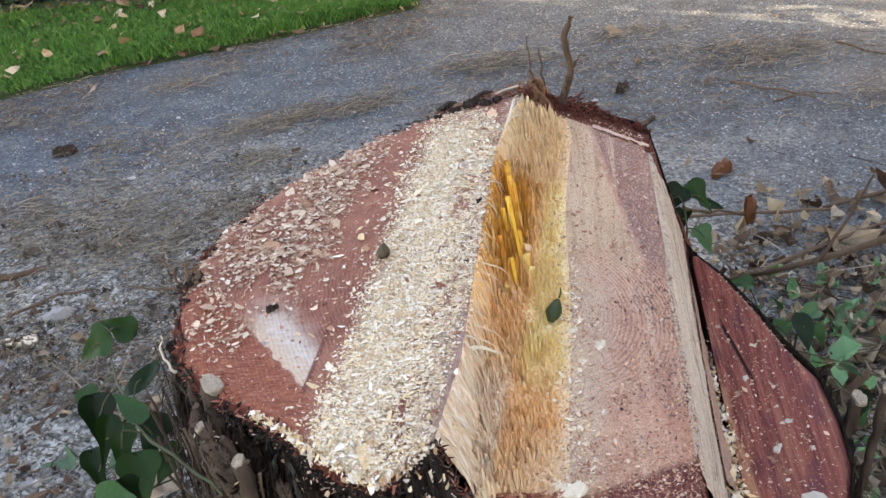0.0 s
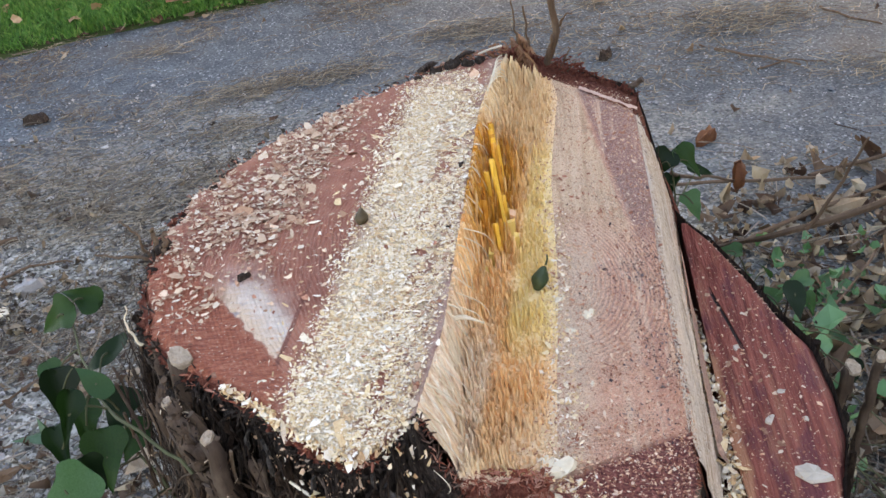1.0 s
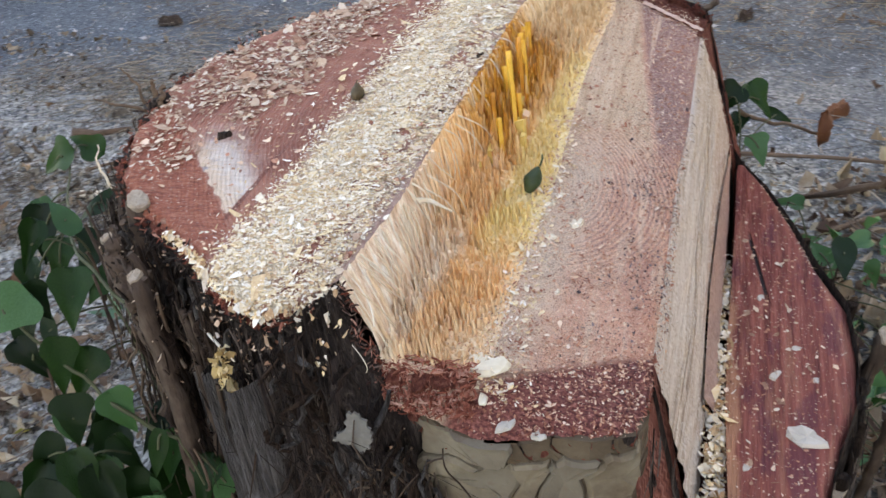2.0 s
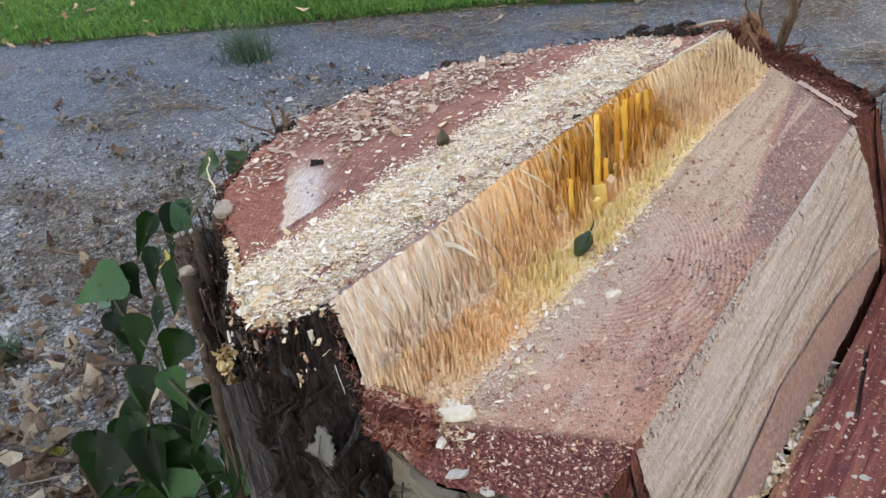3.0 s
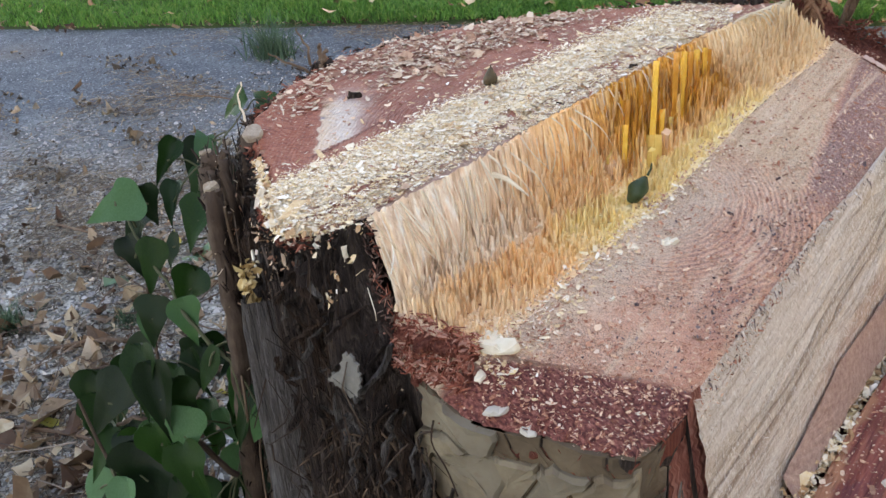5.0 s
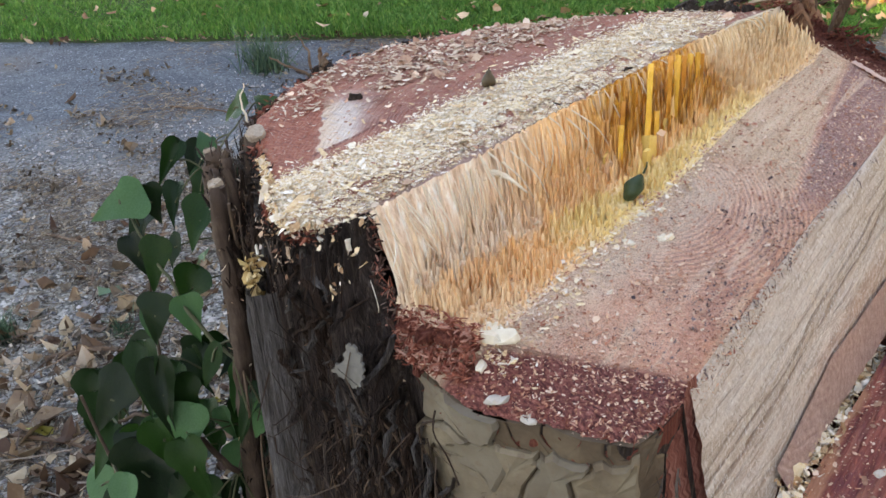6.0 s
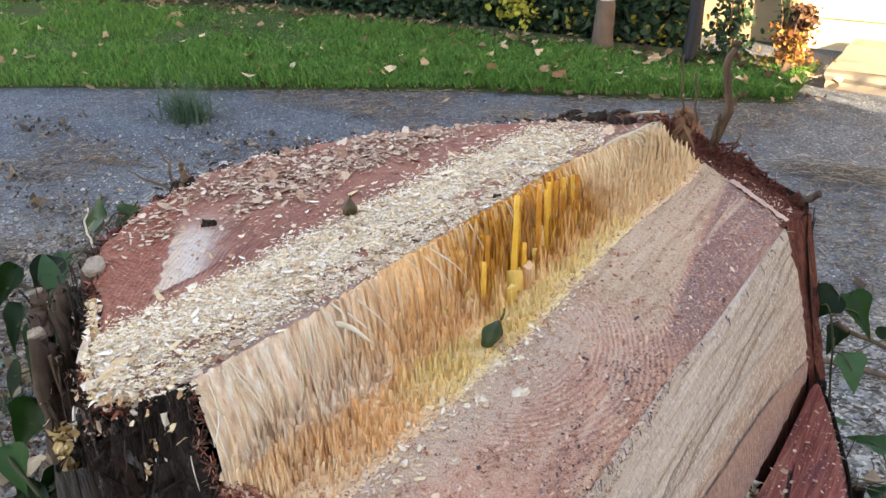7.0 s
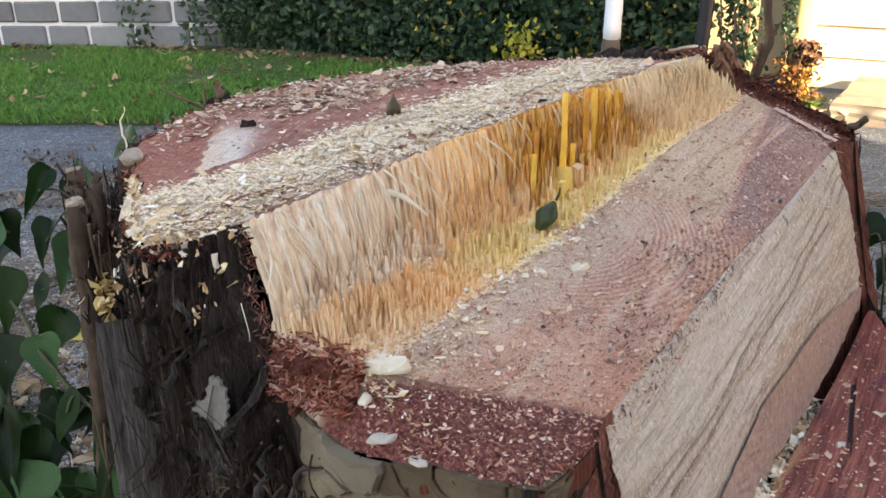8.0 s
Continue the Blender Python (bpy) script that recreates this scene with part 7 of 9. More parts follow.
def cut_cap(t, at, nrm, r, seed):
    """The pale sawn end of a stem, with an uneven rim."""
    rng = np.random.default_rng(seed)
    nrm = Vector(nrm).normalized()
    q = nrm.to_track_quat('Z', 'Y').to_matrix()
    vs, fs = [], []
    m = 20
    wave = [1 + 0.20 * math.sin(2 * j * math.pi / 10 + seed) + 0.07 * math.sin(3 * j * math.pi / 10 + 2 * seed) + rng.normal(0, 0.05) for j in range(m)]
    for ring, (rr_, hh) in enumerate(((1.05, -0.005), (1.06, -0.0008), (0.93, 0.0010), (0.62, 0.0006))):
        for j in range(m):
            a = 2 * math.pi * j / m
            k = rr_ * r * wave[j]
            vs.append(Vector(at) + q @ Vector((k * math.cos(a), k * math.sin(a), hh + rng.normal(0, 0.0005))))
    vs.append(Vector(at) + q @ Vector((0, 0, 0.0006)))
    for k in range(3):
        fs += [(k * m + j, k * m + (j + 1) % m, (k + 1) * m + (j + 1) % m, (k + 1) * m + j) for j in range(m)]
    fs += [(3 * m + j, 3 * m + (j + 1) % m, 4 * m) for j in range(m)]
    part_np("cut_end", [tuple(v) for v in vs], fs, CUT_END, t, "pale sawn stem end")


# ---- ivy: leaves with lobes, on thin green stalks ----
def ivy_leaf_mesh(seed, lobes=True):
    rng = np.random.default_rng(seed)
    if lobes:
        out = [(0.02, 0), (0.17, -0.13), (0.40, -0.06), (0.53, 0.20), (0.34, 0.34), (0.27, 0.56), (0.0, 1.12)]
    else:
        out = [(0.02, 0), (0.14, 0.0), (0.27, 0.14), (0.33, 0.36), (0.27, 0.60), (0.13, 0.86), (0.0, 1.10)]
    m = 17
    sides_ = []
    for s in (1, -1):
        o = np.array(out) + rng.normal(0, 0.02, (7, 2)) * np.array([[0], [1], [1], [1], [1], [1], [0]])
        p = smooth_line(poly([(x, y, 0) for x, y in o], m), 1)
        p[-1] = (0, o[-1][1], 0)
        sides_.append((p[:, 0] * s, p[:, 1]))
    curl, fold = rng.uniform(0.05, 0.40), rng.uniform(0.15, 0.75)
    vs = []
    for k in range(m):
        yc = (sides_[0][1][k] + sides_[1][1][k]) / 2
        for x, y in ((sides_[1][0][k], sides_[1][1][k]), (sides_[1][0][k] * 0.5, (sides_[1][1][k] + yc) / 2), (0.0, yc), (sides_[0][0][k] * 0.5, (sides_[0][1][k] + yc) / 2), (sides_[0][0][k], sides_[0][1][k])):
            vs.append((x, y, fold * abs(x) - 0.45 * x * x - curl * y * y + 0.03 * math.sin(8 * y + 6 * x + seed)))
    return vs, grid_faces(m, 5)


LEAF_MESH = {}
for k in range(5):
    vs, fs = ivy_leaf_mesh(k, k != 2)
    for nm, m in (("dark", IVY), ("pale", IVY_PALE)):
        LEAF_MESH[(k, nm)] = mesh_of("leaf", vs, fs, m, True)


def ivy_leaf(at, size, facing, spin, parent, tone, seed):
    ob = new("leaf", LEAF_MESH[(seed % 5, tone)])
    q = Vector(facing).normalized().to_track_quat('Z', 'Y')
    m = Matrix.Translation(Vector(at)) @ q.to_matrix().to_4x4() @ Matrix.Rotation(spin, 4, 'Z') @ Matrix.Translation(Vector((0, -0.45 * size, 0))) @ Matrix.Diagonal((size * (0.80 + 0.2 * math.sin(seed * 1.7)), size, size, 1))
    ob.parent = parent
    ob.matrix_parent_inverse = Matrix.Translation(-parent.location)
    ob.matrix_basis = m
    return ob


def ivy_plant(name, at, label, leaves, vines, seed):
    plant = thing(name, at, label, "ivy")
    rng = np.random.default_rng(seed)
    VINE = varied("green_vine_" + str(seed), [(0.035, 0.035, 0.015), (0.07, 0.075, 0.032), (0.13, 0.125, 0.065)], 0.7, by="noise", scale=60)
    nodes = []
    for pts, r in vines:
        P = bendy(pts, 18, 0.004, seed + len(nodes))
        v, f = tube_np(P, np.linspace(r * 0.75, r * 0.4, 18), 6)
        part_np("vine", v, f, VINE if r < 0.0035 else STEM, plant)
        nodes += [q for q in P]
    nodes = np.array(nodes)
    for k, (x, y, z, s, fx, fy, fz, spin, tone) in enumerate(leaves):
        ivy_leaf((x, y, z), s * 0.90, (fx, fy, fz), spin, plant, tone, seed + k)
        d = np.linalg.norm(nodes - np.array([x, y, z]), axis=1)
        q = nodes[int(np.argmin(d))]
        if d.min() > 0.01:
            v, f = tube_np(bendy([q, (q + np.array([x, y, z])) / 2 + np.array([0, 0, 0.012]), (x, y, z)], 7), [0.0011] * 7, 5)
            part_np("stalk", v, f, VINE, plant)
    return plant


ri = np.random.default_rng(88)
L1 = [(-0.405, 0.757, 0.989, 0.050, -0.1, -0.7, 0.7, 2.2, "dark"), (-0.392, 0.795, 0.985, 0.046, 0.2, -0.6, 0.75, 1.0, "dark"), (-0.363, 0.754, 0.938, 0.070, -0.1, -0.5, 0.8, 2.4, "dark"),
      (-0.375, 0.671, 0.955, 0.060, 0.5, -0.6, 0.5, 2.9, "dark"), (-0.290, 0.515, 0.990, 0.055, 0.55, -0.5, 0.6, 1.9, "pale"), (-0.30, 0.535, 0.955, 0.060, 0.2, -0.6, 0.7, 3.0, "dark"),
      (-0.324, 0.602, 0.996, 0.050, 0.6, -0.6, 0.5, 2.6, "dark"), (-0.310, 0.640, 1.000, 0.045, 0.4, -0.5, 0.7, 0.4, "pale"), (-0.283, 0.545, 0.981, 0.040, 0.6, -0.7, 0.3, 3.4, "dark"), (-0.255, 0.515, 0.935, 0.058, 0.55, -0.75, 0.3, 2.9, "dark"), (-0.290, 0.52, 0.93, 0.05, 0.4, -0.7, 0.5, 3.6, "dark"),
      (-0.295, 0.573, 0.862, 0.055, 0.5, -0.7, 0.4, 2.7, "dark"), (-0.26, 0.50, 0.875, 0.045, 0.6, -0.6, 0.5, 3.2, "pale"), (-0.225, 0.46, 0.845, 0.070, 0.4, -0.7, 0.6, 3.3, "dark"), (-0.27, 0.44, 0.81, 0.075, 0.4, -0.7, 0.5, 2.6, "dark"),
      (-0.195, 0.475, 0.815, 0.060, 0.5, -0.7, 0.4, 3.5, "dark"), (-0.24, 0.49, 0.80, 0.065, 0.3, -0.8, 0.5, 3.0, "dark"), (-0.30, 0.47, 0.78, 0.060, 0.4, -0.6, 0.7, 2.2, "dark"), (-0.21, 0.455, 0.77, 0.065, 0.5, -0.8, 0.4, 3.3, "pale"),
      (-0.308, 0.653, 0.950, 0.050, 0.3, -0.6, 0.7, 2.6, "dark"), (-0.342, 0.643, 0.940, 0.055, 0.3, -0.6, 0.7, 2.9, "dark"), (-0.362, 0.621, 0.930, 0.050, 0.3, -0.6, 0.7, 3.2, "dark"), (-0.289, 0.635, 0.930, 0.048, 0.3, -0.6, 0.7, 2.4, "dark"), (-0.317, 0.617, 0.920, 0.060, 0.3, -0.6, 0.7, 3.0, "dark"), (-0.395, 0.699, 0.950, 0.050, 0.3, -0.6, 0.7, 3.3, "pale"),
      (-0.378, 0.470, 0.738, 0.082, 0.5, -0.7, 0.45, 2.9, "dark"), (-0.350, 0.470, 0.726, 0.070, 0.5, -0.7, 0.45, 3.2, "dark"), (-0.305, 0.500, 0.817, 0.062, 0.5, -0.7, 0.45, 2.7, "dark"), (-0.203, 0.460, 0.831, 0.078, 0.5, -0.7, 0.45, 3.3, "dark"), (-0.179, 0.460, 0.796, 0.062, 0.5, -0.7, 0.45, 3.0, "pale"), (-0.216, 0.430, 0.743, 0.085, 0.5, -0.7, 0.45, 3.1, "dark"), (-0.256, 0.440, 0.749, 0.060, 0.5, -0.7, 0.45, 2.6, "dark"), (-0.172, 0.500, 0.858, 0.050, 0.5, -0.7, 0.45, 2.8, "dark"), (-0.204, 0.510, 0.893, 0.045, 0.5, -0.7, 0.45, 3.4, "pale"), (-0.252, 0.500, 0.882, 0.050, 0.5, -0.7, 0.45, 3.0, "dark"), (-0.165, 0.450, 0.761, 0.075, 0.5, -0.7, 0.45, 3.4, "dark"), (-0.315, 0.480, 0.796, 0.055, 0.5, -0.7, 0.45, 2.4, "dark"), (-0.306, 0.420, 0.692, 0.060, 0.5, -0.7, 0.45, 2.9, "pale")]
for k in range(24):
    q = ri.random()
    z = 0.84 - 0.72 * q ** 1.1
    a = ri.uniform(-2.75, -2.05)
    r = 0.40 + 0.09 * q + ri.normal(0, 0.03)
    L1.append((0.06 + r * math.cos(a), 0.86 + r * math.sin(a), z, ri.uniform(0.035, 0.07), ri.normal(0.3, 0.35), ri.normal(-0.7, 0.3), ri.uniform(0.2, 0.9), ri.uniform(1.8, 4.4), "dark" if ri.random() < 0.75 else "pale"))
for k in range(12):
    q = ri.random()
    L1.append((-0.20 - 0.16 * ri.random(), 0.39 + 0.12 * ri.random(), 0.86 - 0.42 * q, ri.uniform(0.035, 0.062), ri.normal(0.5, 0.3), ri.normal(-0.7, 0.3), ri.uniform(0.1, 0.8), ri.uniform(2.2, 4.1), "dark" if ri.random() < 0.8 else "pale"))
for k in range(30):
    q = ri.random()
    L1.append((-0.17 - 0.26 * ri.random(), 0.44 + 0.16 * ri.random(), 0.80 - 0.55 * q, ri.uniform(0.04, 0.07), ri.normal(0.4, 0.3), ri.normal(-0.7, 0.3), ri.uniform(0.2, 0.9), ri.uniform(2.2, 4.1), "dark" if ri.random() < 0.9 else "pale"))
for k in range(30):
    L1.append((-0.14 - 0.20 * ri.random(), 0.42 + 0.09 * ri.random(), 0.50 + 0.20 * ri.random(), ri.uniform(0.045, 0.07), ri.normal(0.5, 0.25), ri.normal(-0.7, 0.25), ri.uniform(0.2, 0.7), ri.uniform(2.4, 3.8), "dark"))
for k in range(10):
    L1.append((-0.21 - 0.16 * ri.random(), 0.50 + 0.10 * ri.random(), 0.90 - 0.45 * ri.random(), ri.uniform(0.04, 0.065), ri.normal(0.4, 0.3), ri.normal(-0.7, 0.3), ri.uniform(0.2, 0.9), ri.uniform(2.2, 4.1), "dark"))
V1 = [([(-0.16, 0.515, 0.86), (-0.21, 0.51, 0.90), (-0.27, 0.52, 0.945), (-0.30, 0.53, 0.985)], 0.003), ([(-0.20, 0.56, 0.96), (-0.27, 0.60, 0.985), (-0.33, 0.66, 0.975), (-0.40, 0.775, 0.985)], 0.0025),
      ([(-0.17, 0.50, 0.72), (-0.20, 0.47, 0.78), (-0.24, 0.45, 0.80), (-0.29, 0.45, 0.76)], 0.0045), ([(-0.20, 0.49, 0.3), (-0.25, 0.47, 0.5), (-0.24, 0.47, 0.7), (-0.26, 0.50, 0.85), (-0.29, 0.53, 0.93)], 0.004),
      ([(-0.28, 0.52, 0.0), (-0.30, 0.50, 0.25), (-0.29, 0.49, 0.5), (-0.28, 0.47, 0.7)], 0.005), ([(-0.24, 0.60, 0.80), (-0.30, 0.65, 0.88), (-0.36, 0.72, 0.93)], 0.003), ([(-0.22, 0.47, 0.2), (-0.27, 0.42, 0.45), (-0.25, 0.42, 0.65), (-0.28, 0.42, 0.82)], 0.004), ([(-0.20, 0.48, 0.55), (-0.26, 0.44, 0.62), (-0.33, 0.43, 0.60)], 0.003)]
ivy_a = ivy_plant("climbing_ivy", (-0.27, 0.5, 0.0), "dark green climbing ivy hanging beside the stump's bark", L1, V1, 300)
L2 = [(0.312, 1.212, 0.868, 0.048, 0.1, -0.7, 0.6, 2.4, "dark"), (0.352, 1.225, 0.862, 0.055, 0.2, -0.6, 0.7, 3.6, "dark"), (0.385, 1.30, 0.80, 0.050, 0.3, -0.7, 0.6, 4.2, "dark"), (0.330, 1.235, 0.815, 0.038, 0.0, -0.6, 0.8, 3.0, "dark"), (0.36, 1.20, 0.80, 0.045, 0.2, -0.6, 0.8, 3.3, "pale"),
      (0.400, 1.13, 0.76, 0.045, 0.1, -0.3, 0.9, 1.2, "pale"), (0.47, 1.03, 0.77, 0.050, 0.0, -0.4, 0.9, 2.0, "pale"), (0.452, 0.97, 0.80, 0.055, 0.1, -0.4, 0.9, 3.0, "dark"), (0.44, 1.05, 0.74, 0.04, 0.1, -0.4, 0.9, 0.5, "pale")]
for k in range(40):
    z = ri.uniform(0.06, 0.70)
    a = ri.uniform(-0.15, 0.95)
    r = 0.47 + 0.20 * (0.75 - z) + abs(ri.normal(0, 0.05))
    L2.append((0.06 + r * math.cos(a), 0.86 + r * math.sin(a), z, ri.uniform(0.024, 0.045), ri.normal(0.1, 0.5), ri.normal(-0.4, 0.4), 0.9, ri.uniform(0, 6.28), "dark" if ri.random() < 0.6 else "pale"))
V2 = [([(0.36, 1.15, 0.4), (0.35, 1.20, 0.65), (0.335, 1.215, 0.80), (0.325, 1.212, 0.865)], 0.003), ([(0.48, 1.1, 0.0), (0.46, 1.06, 0.4), (0.45, 1.03, 0.65), (0.46, 1.0, 0.77)], 0.004),
      ([(0.6, 1.0, 0.02), (0.56, 1.02, 0.3), (0.50, 1.1, 0.55), (0.42, 1.12, 0.74)], 0.003)]
ivy_b = ivy_plant("climbing_ivy", (0.45, 1.05, 0.0), "ivy with small green leaves beside the split slab", L2, V2, 400)

for k, (pts, radii, cap, nrm, rc_) in enumerate((
        ([(-0.212, 0.630, 1.036), (-0.214, 0.622, 0.99), (-0.222, 0.608, 0.85), (-0.235, 0.59, 0.5), (-0.26, 0.56, 0.0)], [0.016, 0.017, 0.017, 0.018, 0.024], (-0.212, 0.631, 1.040), (0.1, -0.1, 1), 0.0150),
        ([(-0.160, 0.536, 1.030), (-0.156, 0.530, 0.99), (-0.152, 0.524, 0.88), (-0.160, 0.515, 0.75), (-0.185, 0.50, 0.4), (-0.22, 0.47, 0.0)], [0.010, 0.0135, 0.015, 0.016, 0.018, 0.024], (-0.160, 0.535, 1.034), (0.15, -0.35, 1), 0.0090),
        ([(-0.201, 0.566, 1.043), (-0.190, 0.556, 1.01), (-0.168, 0.540, 0.955), (-0.158, 0.532, 0.90)], [0.0095, 0.0115, 0.011, 0.010], (-0.202, 0.567, 1.046), (-0.2, 0.1, 1), 0.0078),
        ([(-0.245, 0.655, 1.035), (-0.240, 0.64, 1.0), (-0.228, 0.615, 0.93), (-0.225, 0.60, 0.85)], [0.006, 0.007, 0.008, 0.008], None, None, 0),
        ([(-0.225, 0.600, 1.02), (-0.215, 0.592, 0.95), (-0.205, 0.575, 0.80), (-0.215, 0.555, 0.4)], [0.007, 0.009, 0.010, 0.012], None, None, 0),
        ([(-0.135, 0.548, 0.99), (-0.128, 0.535, 0.9), (-0.135, 0.52, 0.75), (-0.15, 0.51, 0.4)], [0.005, 0.006, 0.007, 0.008], None, None, 0),
        ([(-0.110, 0.535, 0.95), (-0.100, 0.522, 0.85), (-0.098, 0.508, 0.7), (-0.105, 0.495, 0.4)], [0.004, 0.0055, 0.006, 0.007], None, None, 0))):
    t = stem(ivy_a, pts, radii, 20 + k)
    if cap:
        cut_cap(t, cap, nrm, rc_ * (0.72 if k == 0 else 0.62), 30 + k)
    line_ = bendy(pts, 60)
    rad_ = 0.72 * np.interp(np.linspace(0, 1, 60), np.linspace(0, 1, len(radii)), radii)


    def on_stem(r, line_=line_, rad_=rad_):
        j = int(min(59, abs(r.normal(0, 22))))
        b = r.uniform(0, 6.28)
        return (line_[j][0] + rad_[j] * math.cos(b), line_[j][1] + rad_[j] * math.sin(b), line_[j][2] - 0.004)


    shreds("stem_fibre", on_stem, 90, 0.010, (FIBRE, FIBRE_BROWN)[k % 2], "loose bark fibres on the ivy stems", 900 + k, 2.0)
    if k < 3:
        shreds("stem_fleck", lambda r: on_stem(r), 26, 0.005, CHIP_DULL, "pale flecks on the ivy stems", 950 + k, 1.0)
for k in range(16):
    x, y = -0.150 - 0.085 * ri.random(), 0.0
    y = 0.535 + (-0.150 - x) * 1.05 + ri.normal(0, 0.008)
    z = ri.uniform(0.965, 1.032)
    pts = [(x, y, z), (x + ri.normal(0, 0.006), y + ri.normal(0, 0.006), z - 0.03), (x + ri.normal(0.004, 0.006), y + ri.normal(-0.004, 0.006), z - 0.08), (x + ri.normal(0, 0.01), y - 0.008, z - 0.16)]
    v, f = tube_np(bendy(pts, 16, 0.0022, 860 + k), np.linspace(0.5, 1, 16) * ri.uniform(0.003, 0.0085), 8, rough=0.5, seed=860 + k)
    part_np("stub", v, f, (STEM, TWIG, STRIP_BROWN)[k % 3], ivy_a, "short gnarled broken ivy stub")
shreds("stem_fleck", lambda r: (lambda q: (-0.145 - 0.09 * q + r.normal(0, 0.003), 0.532 + 0.093 * q + r.normal(0, 0.004), r.uniform(0.955, 1.005)))(r.random()), 70, 0.005, CHIP_DULL, "pale flecks among the cut ivy stems", 970, 1.0)
for k in range(9):
    a = -2.42 + 0.062 * k + ri.normal(0, 0.01)
    pts = []
    for z in (mantle(a, 0.9)[1] - ri.uniform(0.01, 0.14), 0.82, 0.68, 0.52, 0.30, 0.0):
        r, _ = mantle(a, min(z, 1.0))
        pts.append((cx + (r + 0.018 + 0.006 * ri.random()) * math.cos(a), cy + (r + 0.018 + 0.006 * ri.random()) * math.sin(a), z))
        a += ri.normal(0, 0.022)
    v, f = tube_np(bendy(pts, 40, 0.002, 800 + k), np.linspace(0.0022, 0.0022 + 0.004 * ri.random(), 40), 7, rough=0.35, seed=k)
    part_np("stem", v, f, (TWIG, STEM)[k % 2], ivy_a, "thin sinuous brown ivy stem")
for k, (pts, radii, cap) in enumerate((
        ([(0.483, 0.833, 0.800), (0.478, 0.84, 0.74), (0.47, 0.85, 0.6), (0.47, 0.85, 0.0)], [0.011, 0.012, 0.013, 0.016], (0.483, 0.832, 0.803)),
        ([(0.520, 0.850, 0.800), (0.522, 0.856, 0.72), (0.515, 0.86, 0.5), (0.51, 0.87, 0.0)], [0.008, 0.009, 0.010, 0.013], (0.520, 0.849, 0.803)),
        ([(0.425, 0.645, 0.765), (0.43, 0.64, 0.70), (0.435, 0.635, 0.5), (0.45, 0.62, 0.0)], [0.012, 0.013, 0.014, 0.018], (0.425, 0.645, 0.768)))):
    t = stem(ivy_b, pts, radii, 50 + k)
    cut_cap(t, cap, (-0.1, -0.3, 1), radii[0] * 0.78, 60 + k)

# ---- twigs ----
def twig(name, limbs, label, seed, at, material=None, category="twig"):
    t = thing(name, at, label, category)
    for k, (pts, r0, r1) in enumerate(limbs):
        P = bendy(pts, 16, 0.0018, seed + k)
        v, f = tube_np(P, np.linspace(r0, r1, 16), 7, rough=0.25, seed=seed + k)
        part_np("branch", v, f, material or TWIG, t)
    return t


BROWN_TWIG = varied("brown_twig_bark", [(0.035, 0.020, 0.011), (0.095, 0.058, 0.034), (0.18, 0.12, 0.075)], 0.85, by="noise", scale=160, bump=0.7, grain=(1, 1, 0.3))
twig("upright_shoot", [([(0.142, 1.262, 0.985), (0.147, 1.262, 1.015), (0.157, 1.262, 1.045), (0.166, 1.262, 1.074), (0.160, 1.262, 1.090), (0.152, 1.262, 1.106), (0.151, 1.262, 1.128), (0.157, 1.263, 1.142), (0.166, 1.264, 1.153)], 0.0064, 0.0044),
                       ([(0.165, 1.262, 1.074), (0.174, 1.260, 1.090), (0.187, 1.258, 1.099)], 0.0022, 0.0008), ([(0.125, 1.268, 1.02), (0.120, 1.27, 1.06), (0.117, 1.268, 1.108)], 0.0016, 0.0016),
                       ([(0.105, 1.262, 1.05), (0.103, 1.262, 1.09), (0.101, 1.262, 1.130)], 0.0018, 0.0009), ([(0.150, 1.256, 1.02), (0.152, 1.254, 1.045), (0.157, 1.252, 1.068)], 0.003, 0.0026), ([(0.160, 1.262, 1.0), (0.172, 1.262, 1.02), (0.183, 1.26, 1.045)], 0.0018, 0.0008), ([(0.158, 1.258, 1.0), (0.177, 1.25, 1.012), (0.192, 1.245, 1.03)], 0.0015, 0.0006)],
     "crooked brown dead shoot standing behind the stump's rim", 500, (0.14, 1.262, 0.98), BROWN_TWIG, "shoot")
twig("broken_stub", [([(0.268, 1.250, 0.95), (0.262, 1.252, 0.965), (0.268, 1.250, 0.980), (0.284, 1.245, 0.990)], 0.0048, 0.0042), ([(0.262, 1.252, 0.968), (0.258, 1.254, 0.984)], 0.003, 0.0015)], "dark broken twig stub on the stump's far corner", 510, (0.268, 1.25, 0.95), STEM)
twig("dead_twiglet", [([(-0.298, 0.80, 1.035), (-0.306, 0.80, 1.06), (-0.314, 0.797, 1.085)], 0.002, 0.0008), ([(-0.30, 0.795, 1.035), (-0.32, 0.78, 1.05), (-0.345, 0.775, 1.058)], 0.002, 0.0008), ([(-0.29, 0.80, 1.04), (-0.288, 0.805, 1.065)], 0.004, 0.002), ([(-0.28, 0.79, 1.04), (-0.274, 0.80, 1.066)], 0.004, 0.002)],
     "thin dark twiglets sprouting from the bark rim", 520, (-0.298, 0.8, 1.03))
twig("bare_spike", [([(-0.268, 0.672, 1.02), (-0.275, 0.668, 1.048), (-0.270, 0.672, 1.066)], 0.0016, 0.0007)], "pale dry spike standing among the cut stems", 530, (-0.268, 0.672, 1.02), PALE)
